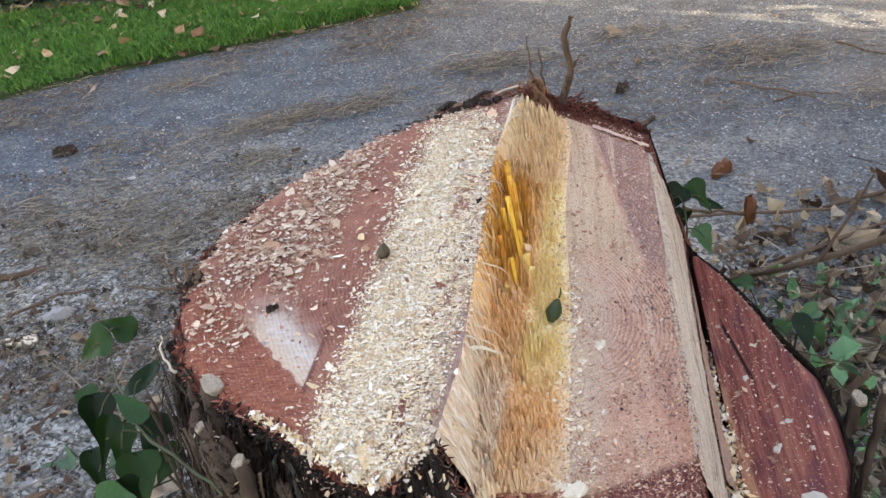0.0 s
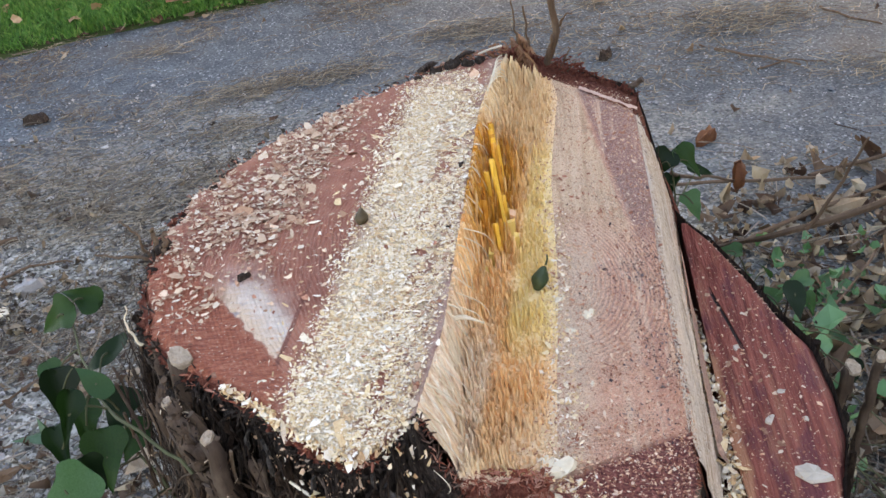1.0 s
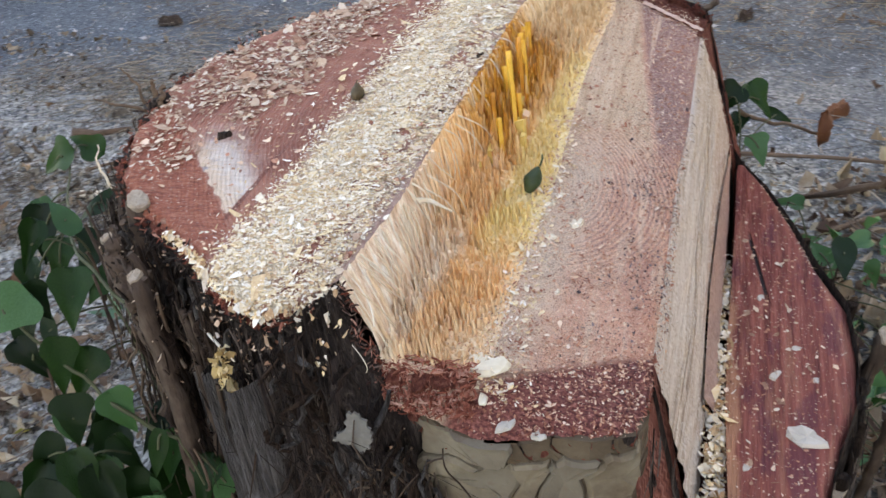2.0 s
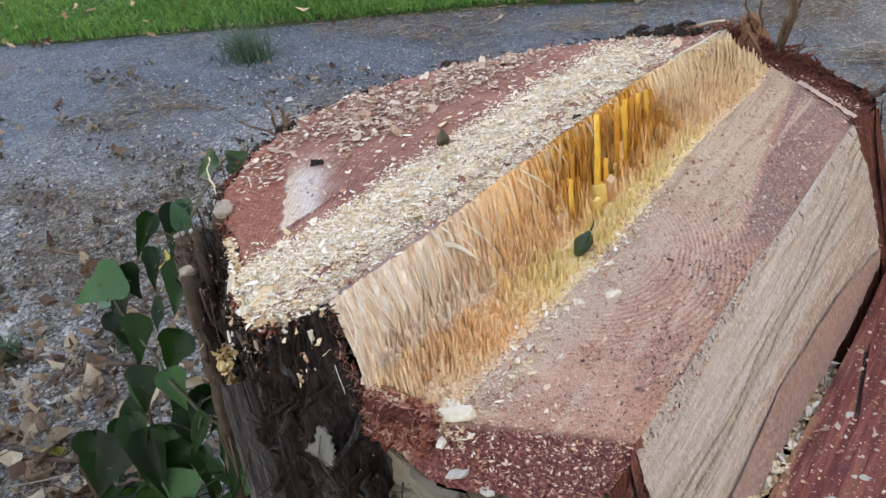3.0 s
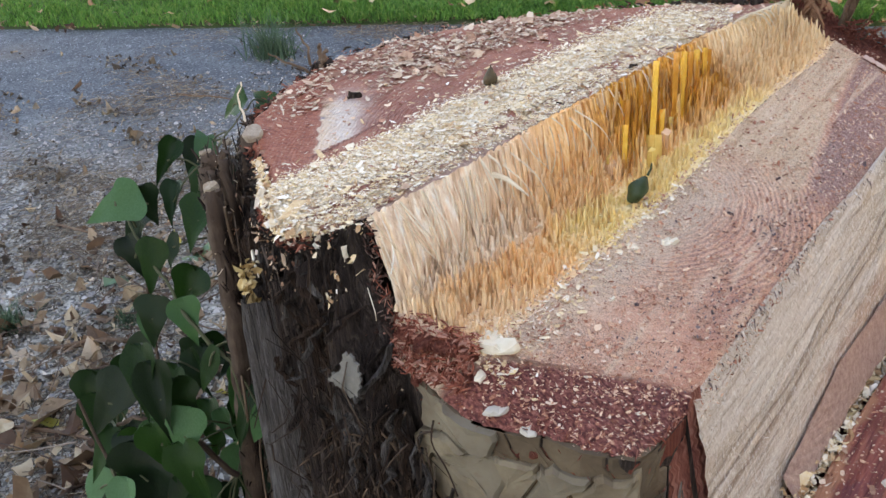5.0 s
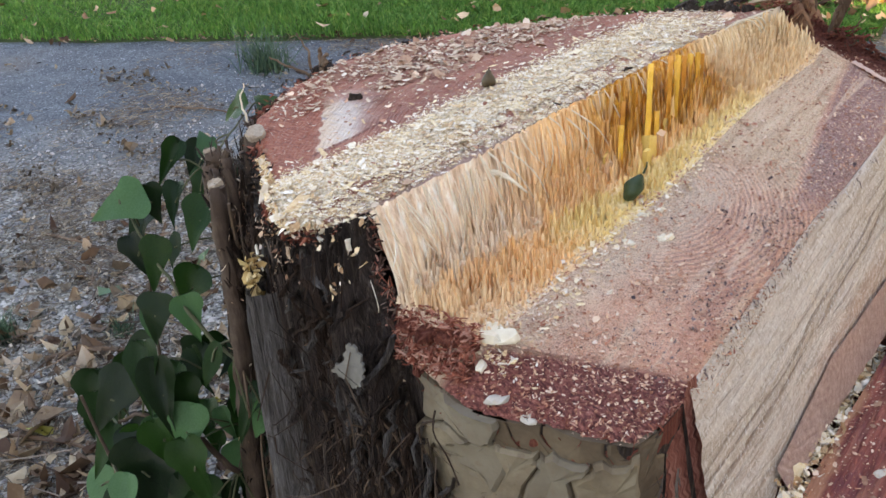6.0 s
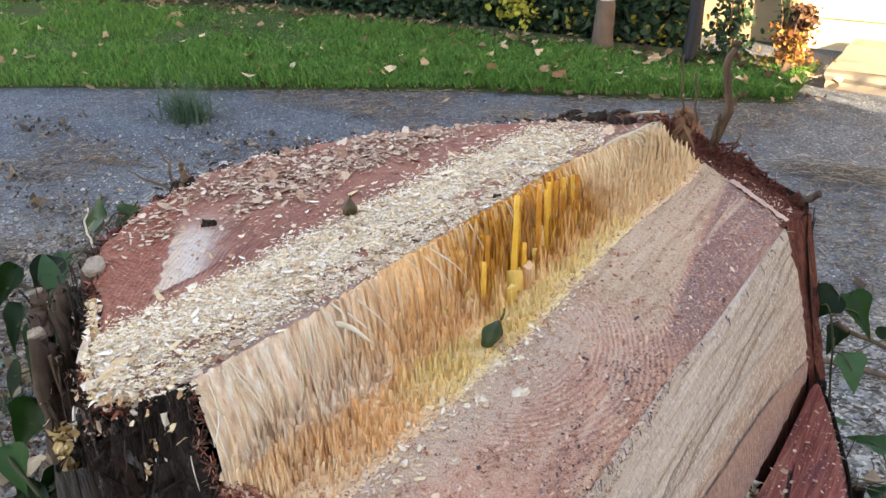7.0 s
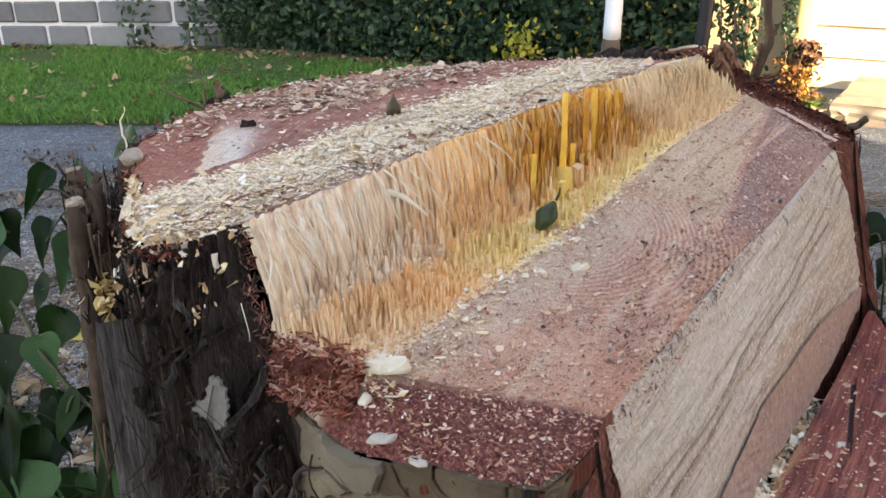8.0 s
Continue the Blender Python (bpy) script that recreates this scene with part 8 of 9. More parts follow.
twig("dead_branch", [([(0.40, 1.22, 0.70), (0.47, 1.12, 0.79), (0.535, 1.10, 0.825), (0.60, 1.08, 0.875), (0.68, 1.05, 0.92)], 0.004, 0.006), ([(0.50, 1.105, 0.81), (0.525, 1.10, 0.86), (0.546, 1.10, 0.919), (0.556, 1.09, 0.965)], 0.003, 0.0015)], "reddish dead branch leaning beside the slab", 540, (0.40, 1.22, 0.70), BROWN_TWIG, "branch")
twig("dead_twig", [([(0.33, 1.23, 0.84), (0.38, 1.29, 0.79), (0.42, 1.33, 0.765), (0.455, 1.345, 0.745)], 0.0032, 0.0024)], "dark arched twig holding a curled leaf", 550, (0.33, 1.23, 0.84))
# curled brown leaf at its end
CURL = varied("curled_brown_leaf", [(0.06, 0.02, 0.008), (0.15, 0.055, 0.022), (0.24, 0.10, 0.04)], 0.7, by="noise", scale=60, through_light=0.2)
cvs, cfs = [], []
for k in range(9):
    q = k / 8
    for j in range(6):
        a = -1.9 + 3.6 * j / 5
        r = 0.017 * math.sin(math.pi * (0.12 + 0.8 * q)) * (1 + 0.15 * math.sin(k * 2.1 + j))
        cvs.append((0.456 + r * math.cos(a), 1.342 + r * math.sin(a), 0.785 - 0.055 * q + 0.004 * math.sin(j * 2.3 + k)))
cfs = grid_faces(9, 6)
tagged(part_np("curled_leaf", cvs, cfs, CURL, smooth=True), "curled dry brown leaf hanging on a twig", "leaf")

# ---- small things lying on the stump ----
def seed_pod(at):
    t = thing("seed_pod", at, "small brown pear-shaped seed pod on the sawdust", "seed pod")
    prof = [(0.0, 0.0), (0.0045, 0.0006), (0.0072, 0.004), (0.0074, 0.008), (0.0056, 0.0125), (0.0030, 0.016), (0.0022, 0.0185)]
    vs, fs = [], []
    for r, h in prof:
        for j in range(12):
            a = 2 * math.pi * j / 12
            rr_ = r * (1 + 0.07 * math.sin(3 * a))
            vs.append((at[0] + rr_ * math.cos(a) + 0.10 * h, at[1] + rr_ * math.sin(a), at[2] + h))
    fs = [(k * 12 + j, k * 12 + (j + 1) % 12, (k + 1) * 12 + (j + 1) % 12, (k + 1) * 12 + j) for k in range(len(prof) - 1) for j in range(12)]
    fs.append(tuple((len(prof) - 1) * 12 + j for j in range(12)))
    part_np("husk", vs, fs, varied("olive_husk", [(0.030, 0.021, 0.011), (0.070, 0.050, 0.025), (0.13, 0.095, 0.05)], 0.6, by="noise", scale=300), t, smooth=True)
    v, f = tube_np([(at[0] + 0.0018, at[1], at[2] + 0.018), (at[0] + 0.0022, at[1] + 0.001, at[2] + 0.022)], [0.0011, 0.0005], 6)
    part_np("tip", v, f, TWIG, t)


pq, _, _ = drop([(-0.065, 0.820)])
seed_pod((pq[0][0], pq[0][1], pq[0][2] - 0.001))
lf_t = thing("curled_green_leaf", (0.122, 0.782, 0.985), "small dark green leaf curled on the torn hinge", "leaf")
GL = varied("dull_green_leaf", [(0.012, 0.022, 0.008), (0.03, 0.05, 0.018), (0.09, 0.11, 0.05)], 0.5, by="noise", scale=220)
lf_d = Vector((0.010, 0.009, 0.026)).normalized()
lf_e = lf_d.cross(Vector((0, -1, 0))).normalized()
lf_f = lf_d.cross(lf_e)
vs = []
for k in range(11):
    q = k / 10
    for j in range(15):
        a = 0.5 + 6.4 * j / 14
        r = 0.0094 * math.sin(math.pi * (0.13 + 0.84 * q)) ** 0.75 * (0.72 + 0.05 * a) * (1 + 0.10 * math.sin(k * 0.9 + j * 1.1))
        p = Vector((0.118, 0.777, 0.983)) + lf_d * 0.027 * q + lf_e * (r * math.sin(a)) + lf_f * (r * math.cos(a))
        vs.append(tuple(p))
part_np("blade", vs, grid_faces(11, 15), GL, lf_t, smooth=True)
v, f = tube_np([(0.128, 0.786, 1.008), (0.130, 0.788, 1.014), (0.130, 0.789, 1.019)], [0.0012, 0.001, 0.0008], 5)
part_np("stalk", v, f, GL, lf_t)

# pale bark flap and resin on the flank
flap = thing("bark_flap", (0.017, 0.492, 0.93), "pale grey flap of bark hanging on the dark flank", "bark flap")
ol = [(-0.004, 0.021), (0.005, 0.022), (0.014, 0.015), (0.019, 0.006), (0.019, -0.006), (0.013, -0.017), (0.004, -0.020), (-0.001, -0.0135), (-0.012, -0.0135), (-0.021, -0.008), (-0.014, -0.001), (-0.006, 0.004), (-0.008, 0.013)]
ol = [tuple(q[:2]) for q in smooth_line(poly([(x, z, 0.0) for x, z in ol] + [(ol[0][0], ol[0][1], 0.0)], 55), 1)[:-1]]
vs = []
for off in (0.0, -0.0022):
    for x, z in ol:
        x, z = 0.82 * x + 0.0012 * math.sin(900 * z), 0.80 * z + 0.0012 * math.sin(1100 * x)
        vs.append((0.034 + x, 0.487 + off - 6 * x * x + 0.25 * z + 3 * z * z, 0.942 + z))
n_ = len(ol)
part_np("flake", vs, [tuple(range(n_))[::-1], tuple(range(n_, 2 * n_))] + [(j, (j + 1) % n_, n_ + (j + 1) % n_, n_ + j) for j in range(n_)], varied("dull_grey_bark_flake", [(0.06, 0.05, 0.04), (0.15, 0.135, 0.108), (0.29, 0.265, 0.22)], 0.85, by="noise", scale=160), flap)
RESIN = varied("yellow_rot", [(0.30, 0.17, 0.055), (0.52, 0.36, 0.14), (0.66, 0.54, 0.32)], 0.7, scale=200)
rr2 = np.random.default_rng(9)
m = 90
q = np.sort(rr2.random(m))
at = np.stack([-0.070 + 0.008 * q + rr2.normal(0, 0.0024, m), 0.492 - 0.006 * np.sin(q * 3.1) + rr2.normal(0, 0.003, m), 1.006 - 0.052 * q + rr2.normal(0, 0.003, m)], 1)
L = 0.0058 * rr2.lognormal(0, 0.4, m)
v, f = flakes(at, L, L * rr2.uniform(0.5, 0.9, m), rr2.uniform(0, 6.28, m), rr2.normal(0.6, 0.8, m), rr2.normal(0, 0.9, m), rr2, 0.5)
tagged(part_np("rotten_wood_lump", v, f, RESIN), "yellow lump of soft crumbling wood caught on the bark", "wood chip")
v, f = tube_np(bendy([(-0.098, 0.520, 0.999), (-0.080, 0.506, 0.999), (-0.058, 0.492, 0.997)], 6), [0.0010, 0.0013, 0.0013, 0.0013, 0.0011, 0.0006], 5)
tagged(part_np("wood_sliver", v, f, PALE), "thin white sliver caught on the bark", "wood chip")
v, f = tube_np(bendy([(0.022, 0.530, 0.998), (0.036, 0.520, 0.992), (0.041, 0.518, 0.982), (0.036, 0.522, 0.972)], 12), [0.0004] * 12, 4)
tagged(part_np("loose_fibre", v, f, PALE), "fine white wood fibre curling off the edge", "fibre")
# fine rootlets over the front bark
for k in range(210):
    a = rr2.uniform(-1.76, -1.46)
    pts = []
    z = rr2.uniform(0.62, 0.915)
    for m in range(5):
        r, _ = mantle(a, z)
        pts.append((cx + (r + 0.010 + 0.012 * rr2.random()) * math.cos(a), cy + (r + 0.010 + 0.012 * rr2.random()) * math.sin(a), z))
        a += rr2.normal(0, 0.035)
        z -= rr2.uniform(0.0, 0.04)
    v, f = tube_np(bendy(pts, 9), [rr2.uniform(0.0004, 0.0011)] * 9, 4)
    part_np("rootlet", v, f, (FIBRE_BROWN, TWIG, STEM)[k % 3], stump)

for k in range(70):
    a = rr2.uniform(-2.75, -2.05)
    pts = []
    z = rr2.uniform(0.78, 1.03)
    o = rr2.uniform(0.012, 0.05)
    for m in range(5):
        r, zt = mantle(a, z)
        z = min(z, zt + 0.012)
        pts.append((cx + (r + o + 0.008 * rr2.random()) * math.cos(a), cy + (r + o + 0.008 * rr2.random()) * math.sin(a), z))
        a += rr2.normal(0, 0.035)
        z -= rr2.uniform(-0.01, 0.045)
    v, f = tube_np(bendy(pts, 9), [rr2.uniform(0.0006, 0.0022)] * 9, 5)
    part_np("rootlet", v, f, (TWIG, STEM)[k % 2], stump)

# ---- litter on the ground ----
rg = np.random.default_rng(123)


def far_from_stump(x, y, r=0.36):
    return np.hypot(x - 0.07, y - 0.86) > r


# dry needles, in drifts
n = 150000
x, y = rg.uniform(-4.0, 2.6, n), rg.uniform(-0.7, 4.9, n)
P = np.stack([x, y, 0 * x], 1)
dr = fbm(P, (1.3, 2.1, 1), 4)
near = np.clip(1.5 - np.hypot(x + 0.7, y - 1.0) / 2.2, 0, 1)
lay = np.clip((dr - 0.51) * 7, 0.03, 1) * 0.55 + 0.6 * near * np.clip((dr - 0.36) * 5, 0, 1)
lay *= np.where((x > -0.5) & (y > 1.7), 0.45, 1.0)
lay += 0.5 * np.clip(1 - np.hypot((x + 1.2) / 0.9, (y - 1.75) / 0.5), 0, 1) * np.clip((dr - 0.40) * 6, 0, 1)
lay *= np.clip((y + 0.6) / 0.9, 0, 1) * np.clip((x + 4.0) / 0.8, 0, 1) * np.clip((2.6 - x) / 0.8, 0, 1)
keep = (rg.random(n) < lay) & far_from_stump(x, y) & (y < np.where(x < -0.3, lawn_near(x), 4.95))
x, y = x[keep], y[keep]
n = len(x)
a = rg.uniform(0, 6.28, n) * 0.5 + 0.8 + rg.normal(0, 0.6, n)
Ln = rg.uniform(0.018, 0.075, n)
wdt = rg.uniform(0.0014, 0.0028, n) * (1 + 0.25 * np.hypot(x, y - 0.2))
z = 0.004 + 0.010 * rg.random(n)
d = np.stack([np.cos(a), np.sin(a), rg.normal(0, 0.06, n)], 1) * (Ln / 2)[:, None]
s = np.stack([-np.sin(a), np.cos(a), 0 * a], 1) * (wdt / 2)[:, None]
bend = np.stack([-np.sin(a), np.cos(a), 0.4 + 0 * a], 1) * (rg.normal(0, 0.12, n) * Ln)[:, None]
c = np.stack([x, y, z], 1)
up = np.array([0, 0, 0.0012])
nv = np.stack([c - d - s, c - d + s, c + bend + s, c + bend - s, c + d + s * 0.4, c + d - s * 0.4, c - d + up, c + bend + up * 1.5, c + d + up], 1).reshape(-1, 3)
nf = np.array([(0, 3, 7, 6), (6, 7, 2, 1), (3, 5, 8, 7), (7, 8, 4, 2)])
needles = part_np("pine_needles", nv, (nf[None] + 9 * np.arange(n)[:, None, None]).reshape(-1, 4).tolist(), NEEDLE)
tagged(needles, "dry brown pine needles drifted over the path", "pine needles", kind="stuff")

# loose heaps of longer tan needles on the path
TAN_NEEDLE = varied("tan_pine_needles", [(0.035, 0.027, 0.020), (0.10, 0.081, 0.058), (0.20, 0.165, 0.118), (0.36, 0.305, 0.22)], 0.8, scale=30)
rn = np.random.default_rng(909)
hx, hy = [], []
for cx, cy, sx, sy, count, slope in ((-1.60, 2.70, 0.34, 0.22, 900, 0.1), (-1.25, 2.55, 0.22, 0.12, 350, 0.3), (-0.80, 3.55, 0.18, 0.06, 330, 0.25), (-1.12, 3.43, 0.13, 0.06, 220, 0.3), (-0.16, 3.95, 0.16, 0.07, 300, 0.1), (1.10, 3.82, 0.19, 0.11, 420, 0.0),
                                     (-1.05, 3.12, 0.10, 0.05, 120, 0.2), (-1.66, 3.98, 0.08, 0.05, 70, 0.2), (0.53, 4.18, 0.14, 0.06, 140, 0.0), (1.40, 3.30, 0.12, 0.07, 120, 0.0), (-0.4, 3.6, 1.3, 0.5, 350, 0.0)):
    qx = rn.normal(0, 1, count)
    hx.append(cx + sx * qx)
    hy.append(cy + sy * rn.normal(0, 1, count) + slope * sx * qx)
x, y = np.concatenate(hx), np.concatenate(hy)
keep = far_from_stump(x, y) & (y < np.where(x < -0.3, lawn_near(x), 4.95) - 0.05)
x, y = x[keep], y[keep]
n = len(x)
a = rn.normal(0.35, 0.75, n)
Ln = rn.uniform(0.05, 0.12, n)
wdt = rn.uniform(0.0022, 0.0042, n)
d = np.stack([np.cos(a), np.sin(a), rn.normal(0, 0.05, n)], 1) * (Ln / 2)[:, None]
s = np.stack([-np.sin(a), np.cos(a), 0 * a], 1) * (wdt / 2)[:, None]
bend = np.stack([-np.sin(a), np.cos(a), 0.3 + 0 * a], 1) * (rn.normal(0, 0.12, n) * Ln)[:, None]
c = np.stack([x, y, 0.006 + 0.016 * rn.random(n)], 1)
nv = np.stack([c - d - s, c - d + s, c + bend + s, c + bend - s, c + d + s * 0.4, c + d - s * 0.4, c - d + up, c + bend + up * 1.5, c + d + up], 1).reshape(-1, 3)
nv[:, 2] = np.maximum(nv[:, 2], 0.003)
heaps = part_np("pine_needles", nv, (nf[None] + 9 * np.arange(n)[:, None, None]).reshape(-1, 4).tolist(), TAN_NEEDLE)
tagged(heaps, "long tan pine needles lying in loose heaps on the path", "pine needles", kind="stuff")

# grit and small stones
n = 70000
x, y = rg.uniform(-3.4, 1.6, n), rg.uniform(0.1, 3.6, n)
keep = (rg.random(n) < np.clip(1.6 - np.hypot(x + 1.3, y - 1.1) / 1.7, 0.04, 1)) & far_from_stump(x, y)
x, y = x[keep], y[keep]
n = len(x)
r = 0.0035 * rg.lognormal(0, 0.55, n)
oct_ = np.array([(1, 0, 0), (-1, 0, 0), (0, 1, 0), (0, -1, 0), (0, 0, 1), (0, 0, -1)])
v = oct_[None] * (r[:, None, None] * rg.uniform(0.6, 1.3, (n, 6, 1))) * np.array([1, 1, 0.7]) + rg.normal(0, 0.0006, (n, 6, 3)) + np.stack([x, y, 0.002 + 0 * x], 1)[:, None]
fo = np.array([(0, 2, 4), (2, 1, 4), (1, 3, 4), (3, 0, 4), (2, 0, 5), (1, 2, 5), (3, 1, 5), (0, 3, 5)])
GRIT = varied("pale_grit", [(0.05, 0.052, 0.058), (0.16, 0.16, 0.16), (0.30, 0.29, 0.275), (0.50, 0.49, 0.46)], 0.9, scale=200)
grit = part_np("grit", v.reshape(-1, 3), (fo[None] + 6 * np.arange(n)[:, None, None]).reshape(-1, 3).tolist(), GRIT)
tagged(grit, "pale grit and gravel scattered on the path", "gravel", kind="stuff")

# fallen leaves
def leaf_litter(name, n, box, size, dens, material, label, seed, lift=0.012):
    rng = np.random.default_rng(seed)
    x, y = rng.uniform(box[0], box[2], n), rng.uniform(box[1], box[3], n)
    fade = np.minimum(np.minimum(x - box[0], box[2] - x), np.minimum(y - box[1], box[3] - y))
    keep = (rng.random(n) < dens(x, y) * np.clip(fade / 0.5 + 0.4 * (vnoise(np.stack([x, y, 0 * x], 1), (3, 3, 1)) - 0.7), 0, 1)) & far_from_stump(x, y, 0.40)
    x, y = x[keep], y[keep]
    m = len(x)
    L = size * rng.lognormal(0, 0.5, m)
    c = np.stack([x, y, lift * (0.4 + rng.random(m))], 1)
    v, f = flakes(c, L, L * rng.uniform(0.4, 0.85, m), rng.uniform(0, 6.28, m), rng.normal(0, 0.4, m), rng.normal(0, 0.4, m), rng, 0.6)
    v[:, 2] = np.maximum(v[:, 2], 0.002)
    ob = part_np(name, v, f, material, smooth=False)
    return tagged(ob, label, "fallen leaves", kind="stuff")


leaf_litter("leaf_crumbs", 16000, (-2.3, -0.1, 2.2, 2.6), 0.016, lambda x, y: np.clip(1.25 - np.hypot((x + 0.1) * 0.8, y - 0.7) / 1.5, 0.02, 1) * 0.7, LITTER, "crumbled brown leaf litter round the stump", 199, 0.010)
leaf_litter("fallen_leaves", 13000, (0.0, -0.6, 3.6, 3.5), 0.033, lambda x, y: np.clip((2.55 + 0.32 * (x - 0.5) - y) * 2.2, 0, 1) * np.clip((x - 0.25) * 3, 0, 1) * np.clip(1.9 - np.hypot(x - 1.1, y - 1.3) / 0.95, 0, 1), LITTER, "brown leaf litter beside the stump", 201, 0.022)
leaf_litter("fallen_leaves", 8500, (-3.0, -0.6, 0.3, 2.9), 0.026, lambda x, y: np.clip(1.4 - np.hypot(x + 0.85, y - 0.6) / 1.35, 0.05, 1) * 0.75 * np.clip((fbm(np.stack([x, y, 0 * x], 1), (2.6, 3.4, 1), 4) - 0.34) * 5, 0.15, 1), LITTER, "brown leaf litter at the stump's foot", 202, 0.014)
leaf_litter("fallen_leaves", 260, (-4.0, 0.8, 2.5, 4.8), 0.032, lambda x, y: 0.35 + 0 * x, LITTER, "scattered dry leaves on the path", 203)
DEBRIS = varied("trodden_debris", [(0.05, 0.040, 0.030), (0.18, 0.15, 0.11), (0.38, 0.34, 0.27), (0.60, 0.56, 0.47)], 0.9, scale=60)
leaf_litter("trodden_debris", 30000, (-3.0, -0.4, -0.1, 2.9), 0.0095, lambda x, y: np.clip(1.4 - np.hypot(x + 1.1, (y - 1.1)) / 1.25, 0.03, 1) * 0.9 * np.clip((fbm(np.stack([x, y, 0 * x], 1), (2.2, 3.2, 1), 4) - 0.36) * 5, 0.12, 1), DEBRIS, "pale bark and chippings trodden into the path", 206, 0.007)
CLOT = varied("dark_leaf_mould", [(0.018, 0.013, 0.009), (0.06, 0.045, 0.030), (0.14, 0.11, 0.075), (0.30, 0.25, 0.17)], 0.9, scale=60)
leaf_litter("leaf_mould", 17000, (-3.4, -0.3, -0.1, 3.3), 0.013, lambda x, y: np.clip((fbm(np.stack([x + 5, y, 0 * x], 1), (2.6, 5.5, 1), 4) - 0.52) * 9, 0.0, 1) * np.clip(1.7 - np.hypot(x + 1.3, y - 1.3) / 1.5, 0.0, 1), CLOT, "dark leaf mould lying in patches on the path", 207, 0.012)
leaf_litter("leaf_mould", 9000, (-4.8, 0.6, -1.2, 3.4), 0.017, lambda x, y: np.clip((fbm(np.stack([x * 0.7 + 9, y, 0 * x], 1), (2.4, 6.5, 1), 4) - 0.55) * 9, 0.0, 1) * np.clip((lawn_near(x) - 0.25 - y) * 2, 0, 1), CLOT, "dark leaf mould lying in patches on the path", 217, 0.012)
TAN_LEAF = varied("dry_tan_leaves", [(0.07, 0.04, 0.024), (0.17, 0.11, 0.065), (0.33, 0.25, 0.15), (0.50, 0.43, 0.30)], 0.8, scale=30, through_light=0.1)
leaf_litter("fallen_leaves", 5200, (0.3, 0.2, 2.6, 2.9), 0.026, lambda x, y: np.clip((2.55 + 0.32 * (x - 0.5) - y) * 2.2, 0, 1) * np.clip(1.6 - np.hypot(x - 0.9, y - 1.5) / 0.9, 0, 0.9), TAN_LEAF, "dry tan leaves and straw beside the stump", 219, 0.030)
leaf_litter("fallen_leaves", 1300, (-2.7, 0.1, -0.4, 1.9), 0.030, lambda x, y: np.clip(1.5 - np.hypot(x + 1.25, y - 0.65) / 0.75, 0.06, 0.8), TAN_LEAF, "dry tan leaves lying at the stump's foot", 218, 0.016)
leaf_litter("fallen_leaves", 2600, (-1.7, -0.2, -0.25, 1.15), 0.042, lambda x, y: np.clip(1.3 - np.hypot(x + 0.75, y - 0.45) / 0.6, 0.05, 0.9), LITTER, "large brown leaves lying at the stump's foot", 221, 0.02)
GREENLEAF = varied("fallen_green_leaves", [(0.05, 0.10, 0.05), (0.12, 0.2, 0.12), (0.3, 0.3, 0.08), (0.42, 0.34, 0.06)], 0.7, scale=30, through_light=0.15)
leaf_litter("fallen_leaves", 170, (-2.2, 0.2, -0.2, 1.9), 0.055, lambda x, y: 0.25 + 0 * x, GREENLEAF, "green and yellow fallen leaves on the path", 204)
leaf_litter("ground_ivy", 1500, (0.35, 0.9, 1.6, 2.5), 0.034, lambda x, y: np.clip(1 - np.hypot(x - 0.62, y - 1.7) / 0.75, 0, 1) * 0.55, varied("ground_ivy_green", [(0.03, 0.09, 0.03), (0.08, 0.2, 0.07), (0.15, 0.3, 0.15)], 0.55, scale=30, through_light=0.2), "low green ivy creeping over leaf litter", 205, 0.05)


def lawn_leaves():
    rng = np.random.default_rng(210)
    m = 300
    x = -8 + 7.6 * rng.random(m)
    t = rng.random(m)
    y = lawn_near(x) + t * (lawn_far(x) + 0.1 - lawn_near(x))
    L = 0.040 * rng.lognormal(0, 0.4, m)
    v, f = flakes(np.stack([x, y, 0.072 + 0.02 * rng.random(m)], 1), L, L * 0.7, rng.uniform(0, 6.28, m), rng.normal(0, 0.4, m), rng.normal(0, 0.4, m), rng, 0.25)
    tagged(part_np("fallen_leaves", v, f, varied("pale_lawn_leaves", [(0.09, 0.045, 0.025), (0.20, 0.125, 0.065), (0.33, 0.24, 0.14), (0.48, 0.42, 0.31)], 0.8, scale=25)), "dry tan leaves fallen on the lawn", "fallen leaves", kind="stuff")
    m = 330
    x = -9 + 8.6 * rng.random(m)
    y = lawn_near(x) + rng.normal(-0.01, 0.035, m)
    L = 0.030 * rng.lognormal(0, 0.4, m)
    v, f = flakes(np.stack([x, y, 0.02 + 0.02 * rng.random(m)], 1), L, L * 0.6, rng.uniform(0, 6.28, m), rng.normal(0, 0.4, m), rng.normal(0, 0.4, m), rng, 0.25)
    tagged(part_np("fallen_leaves", v, f, LITTER), "brown leaves gathered along the lawn's edge", "fallen leaves", kind="stuff")
    m = 620
    x = -7 + 6.5 * rng.random(m)
    y = lawn_far(x) + rng.normal(0.05, 0.09, m)
    L = 0.036 * rng.lognormal(0, 0.4, m)
    v, f = flakes(np.stack([x, y, 0.07 + 0.03 * rng.random(m)], 1), L, L * 0.6, rng.uniform(0, 6.28, m), rng.normal(0, 0.4, m), rng.normal(0, 0.4, m), rng, 0.25)
    tagged(part_np("fallen_leaves", v, f, LITTER), "brown leaves gathered at the hedge's foot", "fallen leaves", kind="stuff")


lawn_leaves()

# fine dead twigs tangled in the litter on both sides
tl = np.random.default_rng(333)
tw_v, tw_f = [], []
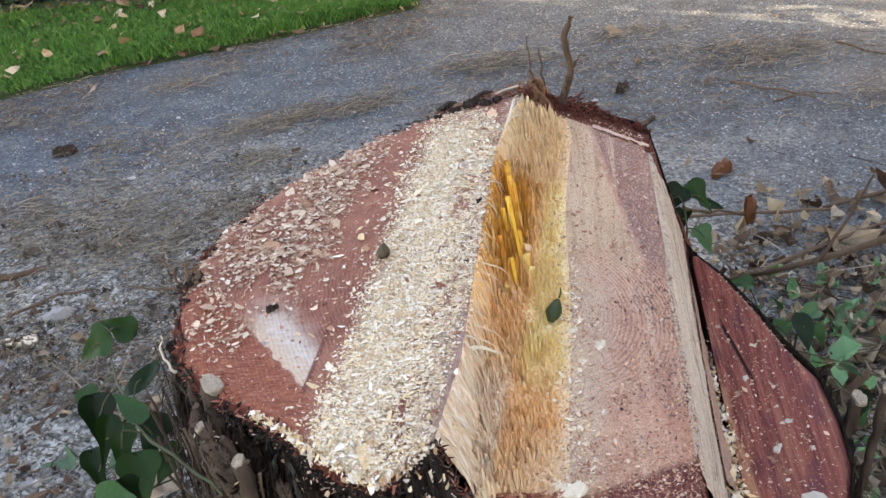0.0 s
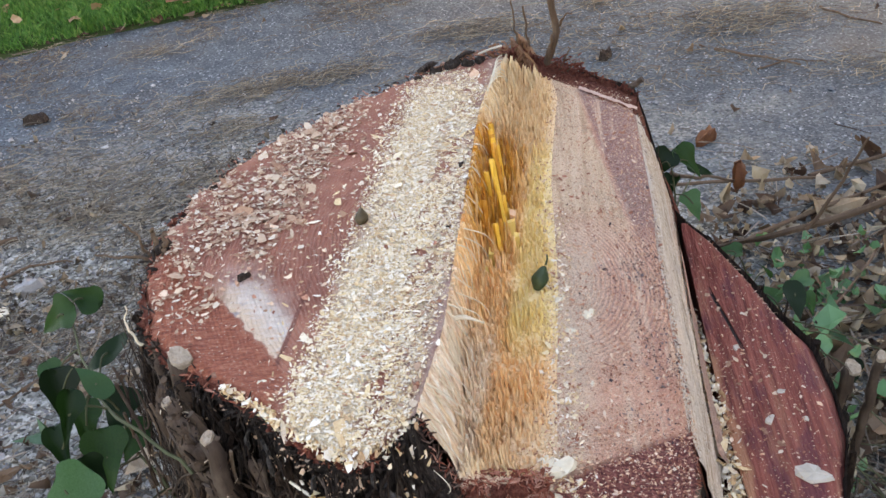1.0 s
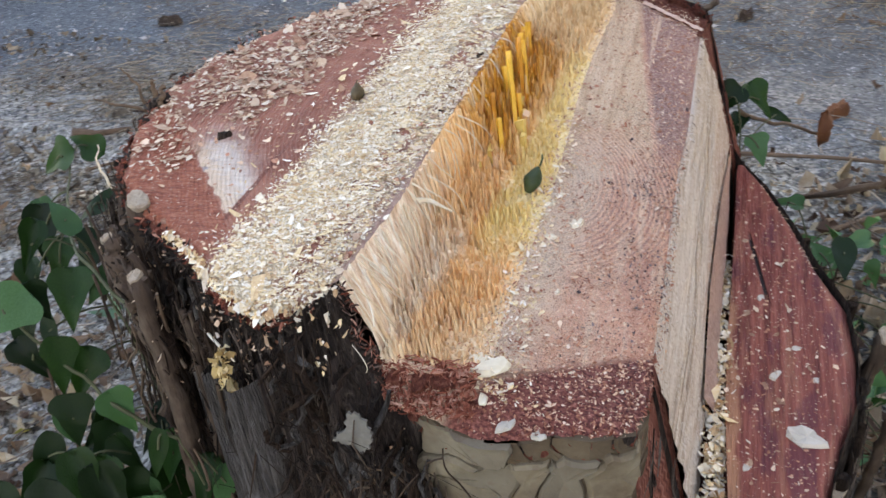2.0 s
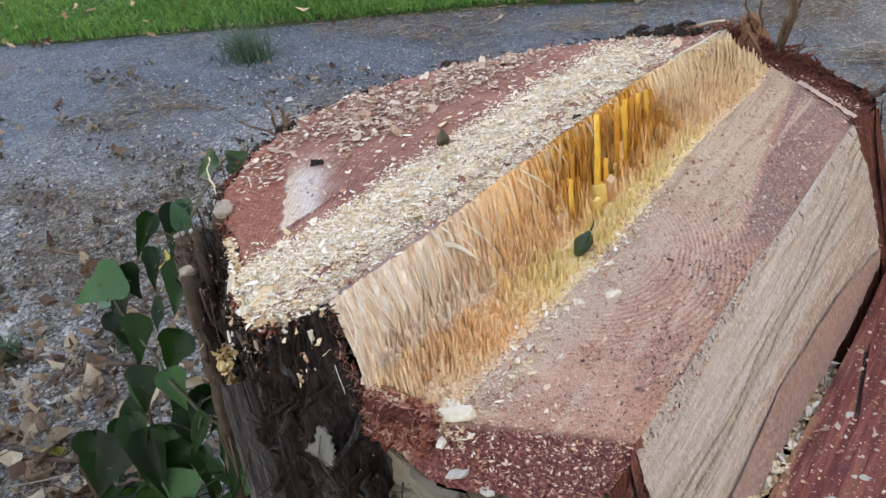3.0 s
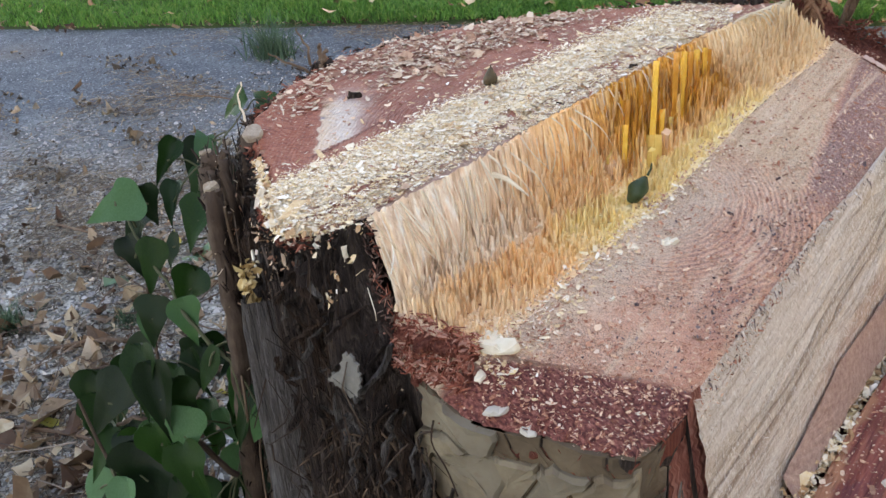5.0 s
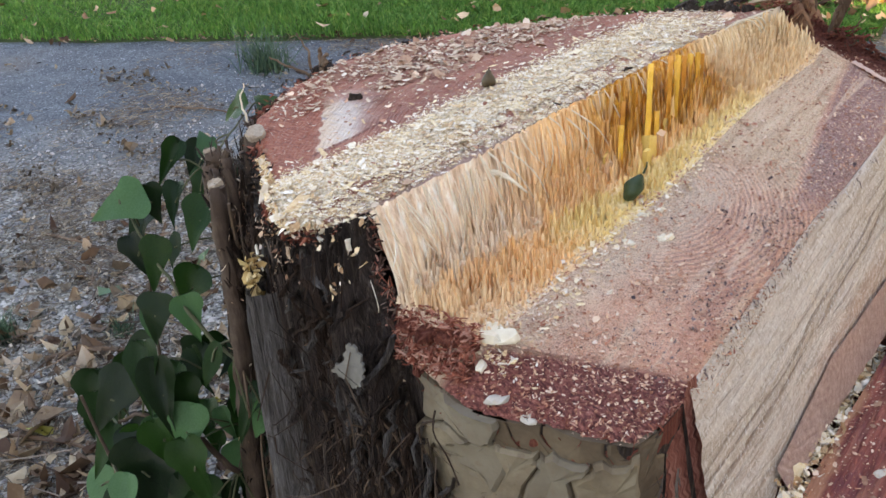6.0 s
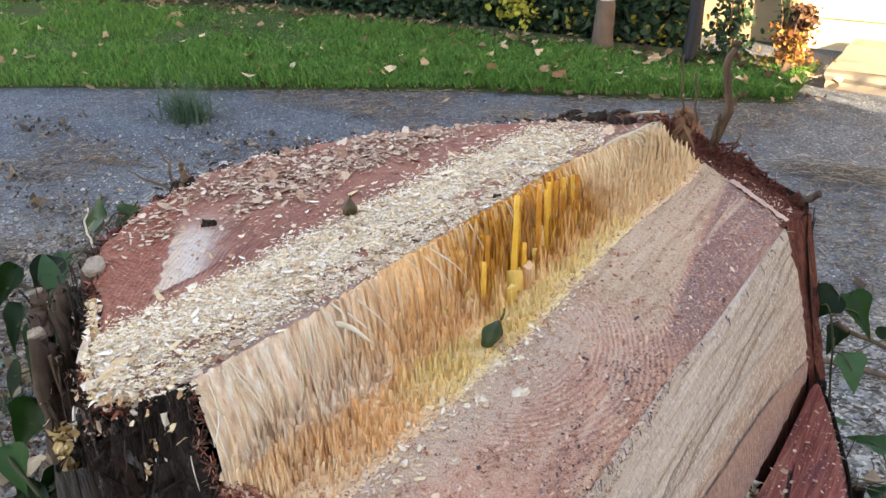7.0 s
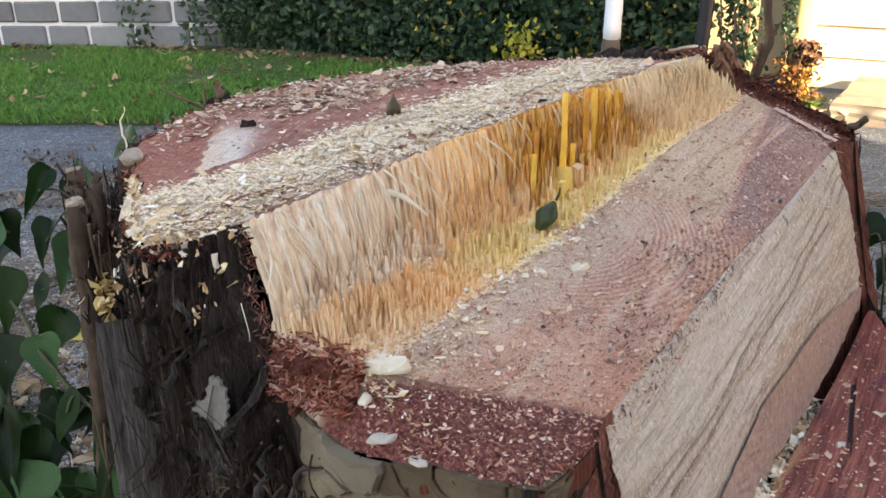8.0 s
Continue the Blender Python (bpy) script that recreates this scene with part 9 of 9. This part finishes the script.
for k in range(760):
    left_side = k % 2
    x, y = (tl.normal(-1.15, 0.55), tl.normal(0.95, 0.6)) if left_side else (tl.normal(0.95, 0.35), tl.normal(1.5, 0.5))
    if math.hypot(x - 0.07, y - 0.86) < 0.48:
        continue
    L, a, z = tl.uniform(0.06, 0.24), tl.uniform(0, 6.28), tl.uniform(0.006, 0.05)
    d = np.array([math.cos(a), math.sin(a), tl.normal(0, 0.12)]) * L / 2
    c = np.array([x, y, z + abs(d[2])])
    v, f = tube_np(bendy([c - d, c + tl.normal(0, L * 0.08, 3) * np.array([1, 1, 0.3]), c + d], 6), np.linspace(1, 0.5, 6) * tl.uniform(0.0009, 0.003), 5)
    k0 = len(tw_v)
    tw_v += v
    tw_f += [tuple(k0 + i for i in q) for q in f]
tagged(part_np("twig_litter", tw_v, tw_f, varied("dead_twig_litter", [(0.03, 0.02, 0.014), (0.09, 0.06, 0.042), (0.20, 0.155, 0.115), (0.36, 0.31, 0.25)], 0.9, scale=60)), "thin dead twigs tangled in the leaf litter", "twigs", kind="stuff")

# sticks lying about
STICKS = [(-1.72, 2.37, 0.20, 0.016, 0.3), (-1.5, 2.2, 0.30, 0.006, 0.5), (-1.52, 1.99, 0.10, 0.010, 0.1), (-1.55, 1.05, 0.30, 0.010, 0.7), (-2.2, 1.4, 0.35, 0.006, 0.15), (-1.2, 1.75, 0.35, 0.004, 0.9), (-0.95, 1.2, 0.22, 0.005, 1.1), (-2.05, 2.0, 0.25, 0.007, 0.2),
          (1.03, 3.45, 0.35, 0.006, -0.6), (1.15, 3.35, 0.28, 0.004, 0.1), (0.55, 2.45, 0.9, 0.008, 0.02), (1.0, 2.3, 0.8, 0.008, 0.5), (1.3, 2.6, 0.7, 0.007, 0.35), (0.9, 1.9, 0.6, 0.006, 0.9), (0.75, 1.5, 0.45, 0.006, 1.3), (1.5, 3.8, 0.3, 0.006, -0.9), (-2.9, 2.5, 0.4, 0.006, 0.25), (-1.35, 0.75, 0.4, 0.007, 0.4), (-1.0, 0.55, 0.35, 0.006, -0.3)]
for k, (x, y, L, r, a) in enumerate(STICKS):
    dx, dy = math.cos(a) * L / 2, math.sin(a) * L / 2
    z = r * 0.8 + (0.03 if x > 0.4 and y < 3 else 0)
    P = bendy([(x - dx, y - dy, z), (x + rg.normal(0, 0.02), y + rg.normal(0, 0.02), z + 0.01), (x + dx, y + dy, z)], 12, 0.004, 700 + k)
    v, f = tube_np(P, np.linspace(r, r * 0.55, 12), 7, rough=0.25, seed=700 + k)
    tagged(part_np("stick", v, f, TWIG if k % 3 else BROWN_TWIG), "dead brown stick lying on the ground", "stick", "sticks on the ground")
chip_block("wood_splinter", (-1.52, 2.0, 0.004), 0.075, PALE, "pale broken splinter lying on the path", 777, 0.05, 0.2)
chip_block("stone", (-1.45, 2.12, 0.0), 0.055, GRIT, "rounded grey stone lying on the path", 778, 0.4, 0.6)
chip_block("pine_cone_scrap", (-1.98, 3.30, 0.0), 0.07, BARK, "dark pine cone scrap on the asphalt", 779, 0.3, 0.5)
chip_block("pine_cone_scrap", (0.44, 3.55, 0.0), 0.06, BARK, "dark pine cone scrap on the asphalt", 780, 0.8, 0.5)
chip_block("pine_cone_scrap", (0.72, 2.80, 0.0), 0.07, CURL, "dark pine cone scrap on the asphalt", 781, 0.8, 0.5)

# grass tufts in the path
TUFT = varied("blue_green_tuft", [(0.02, 0.05, 0.025), (0.04, 0.09, 0.05), (0.09, 0.14, 0.08)], 0.65, scale=8, through_light=0.15)
for x, y, h, m in ((-3.13, 3.10, 0.19, 260), (-1.88, 0.95, 0.07, 120), (-1.6, 1.15, 0.05, 80)):
    v, f = blades(m, lambda q: np.stack([x + RNG.normal(0, h * 0.34, q), y + RNG.normal(0, h * 0.24, q), 0 * np.ones(q) - 0.005], 1), h, 0.0030 if h > 0.1 else 0.0022, RNG, 1.5)
    tagged(part_np("grass_tuft", v, f, TUFT), "wispy grey-green grass tuft growing through asphalt", "grass tuft", "grass tufts", kind="stuff")
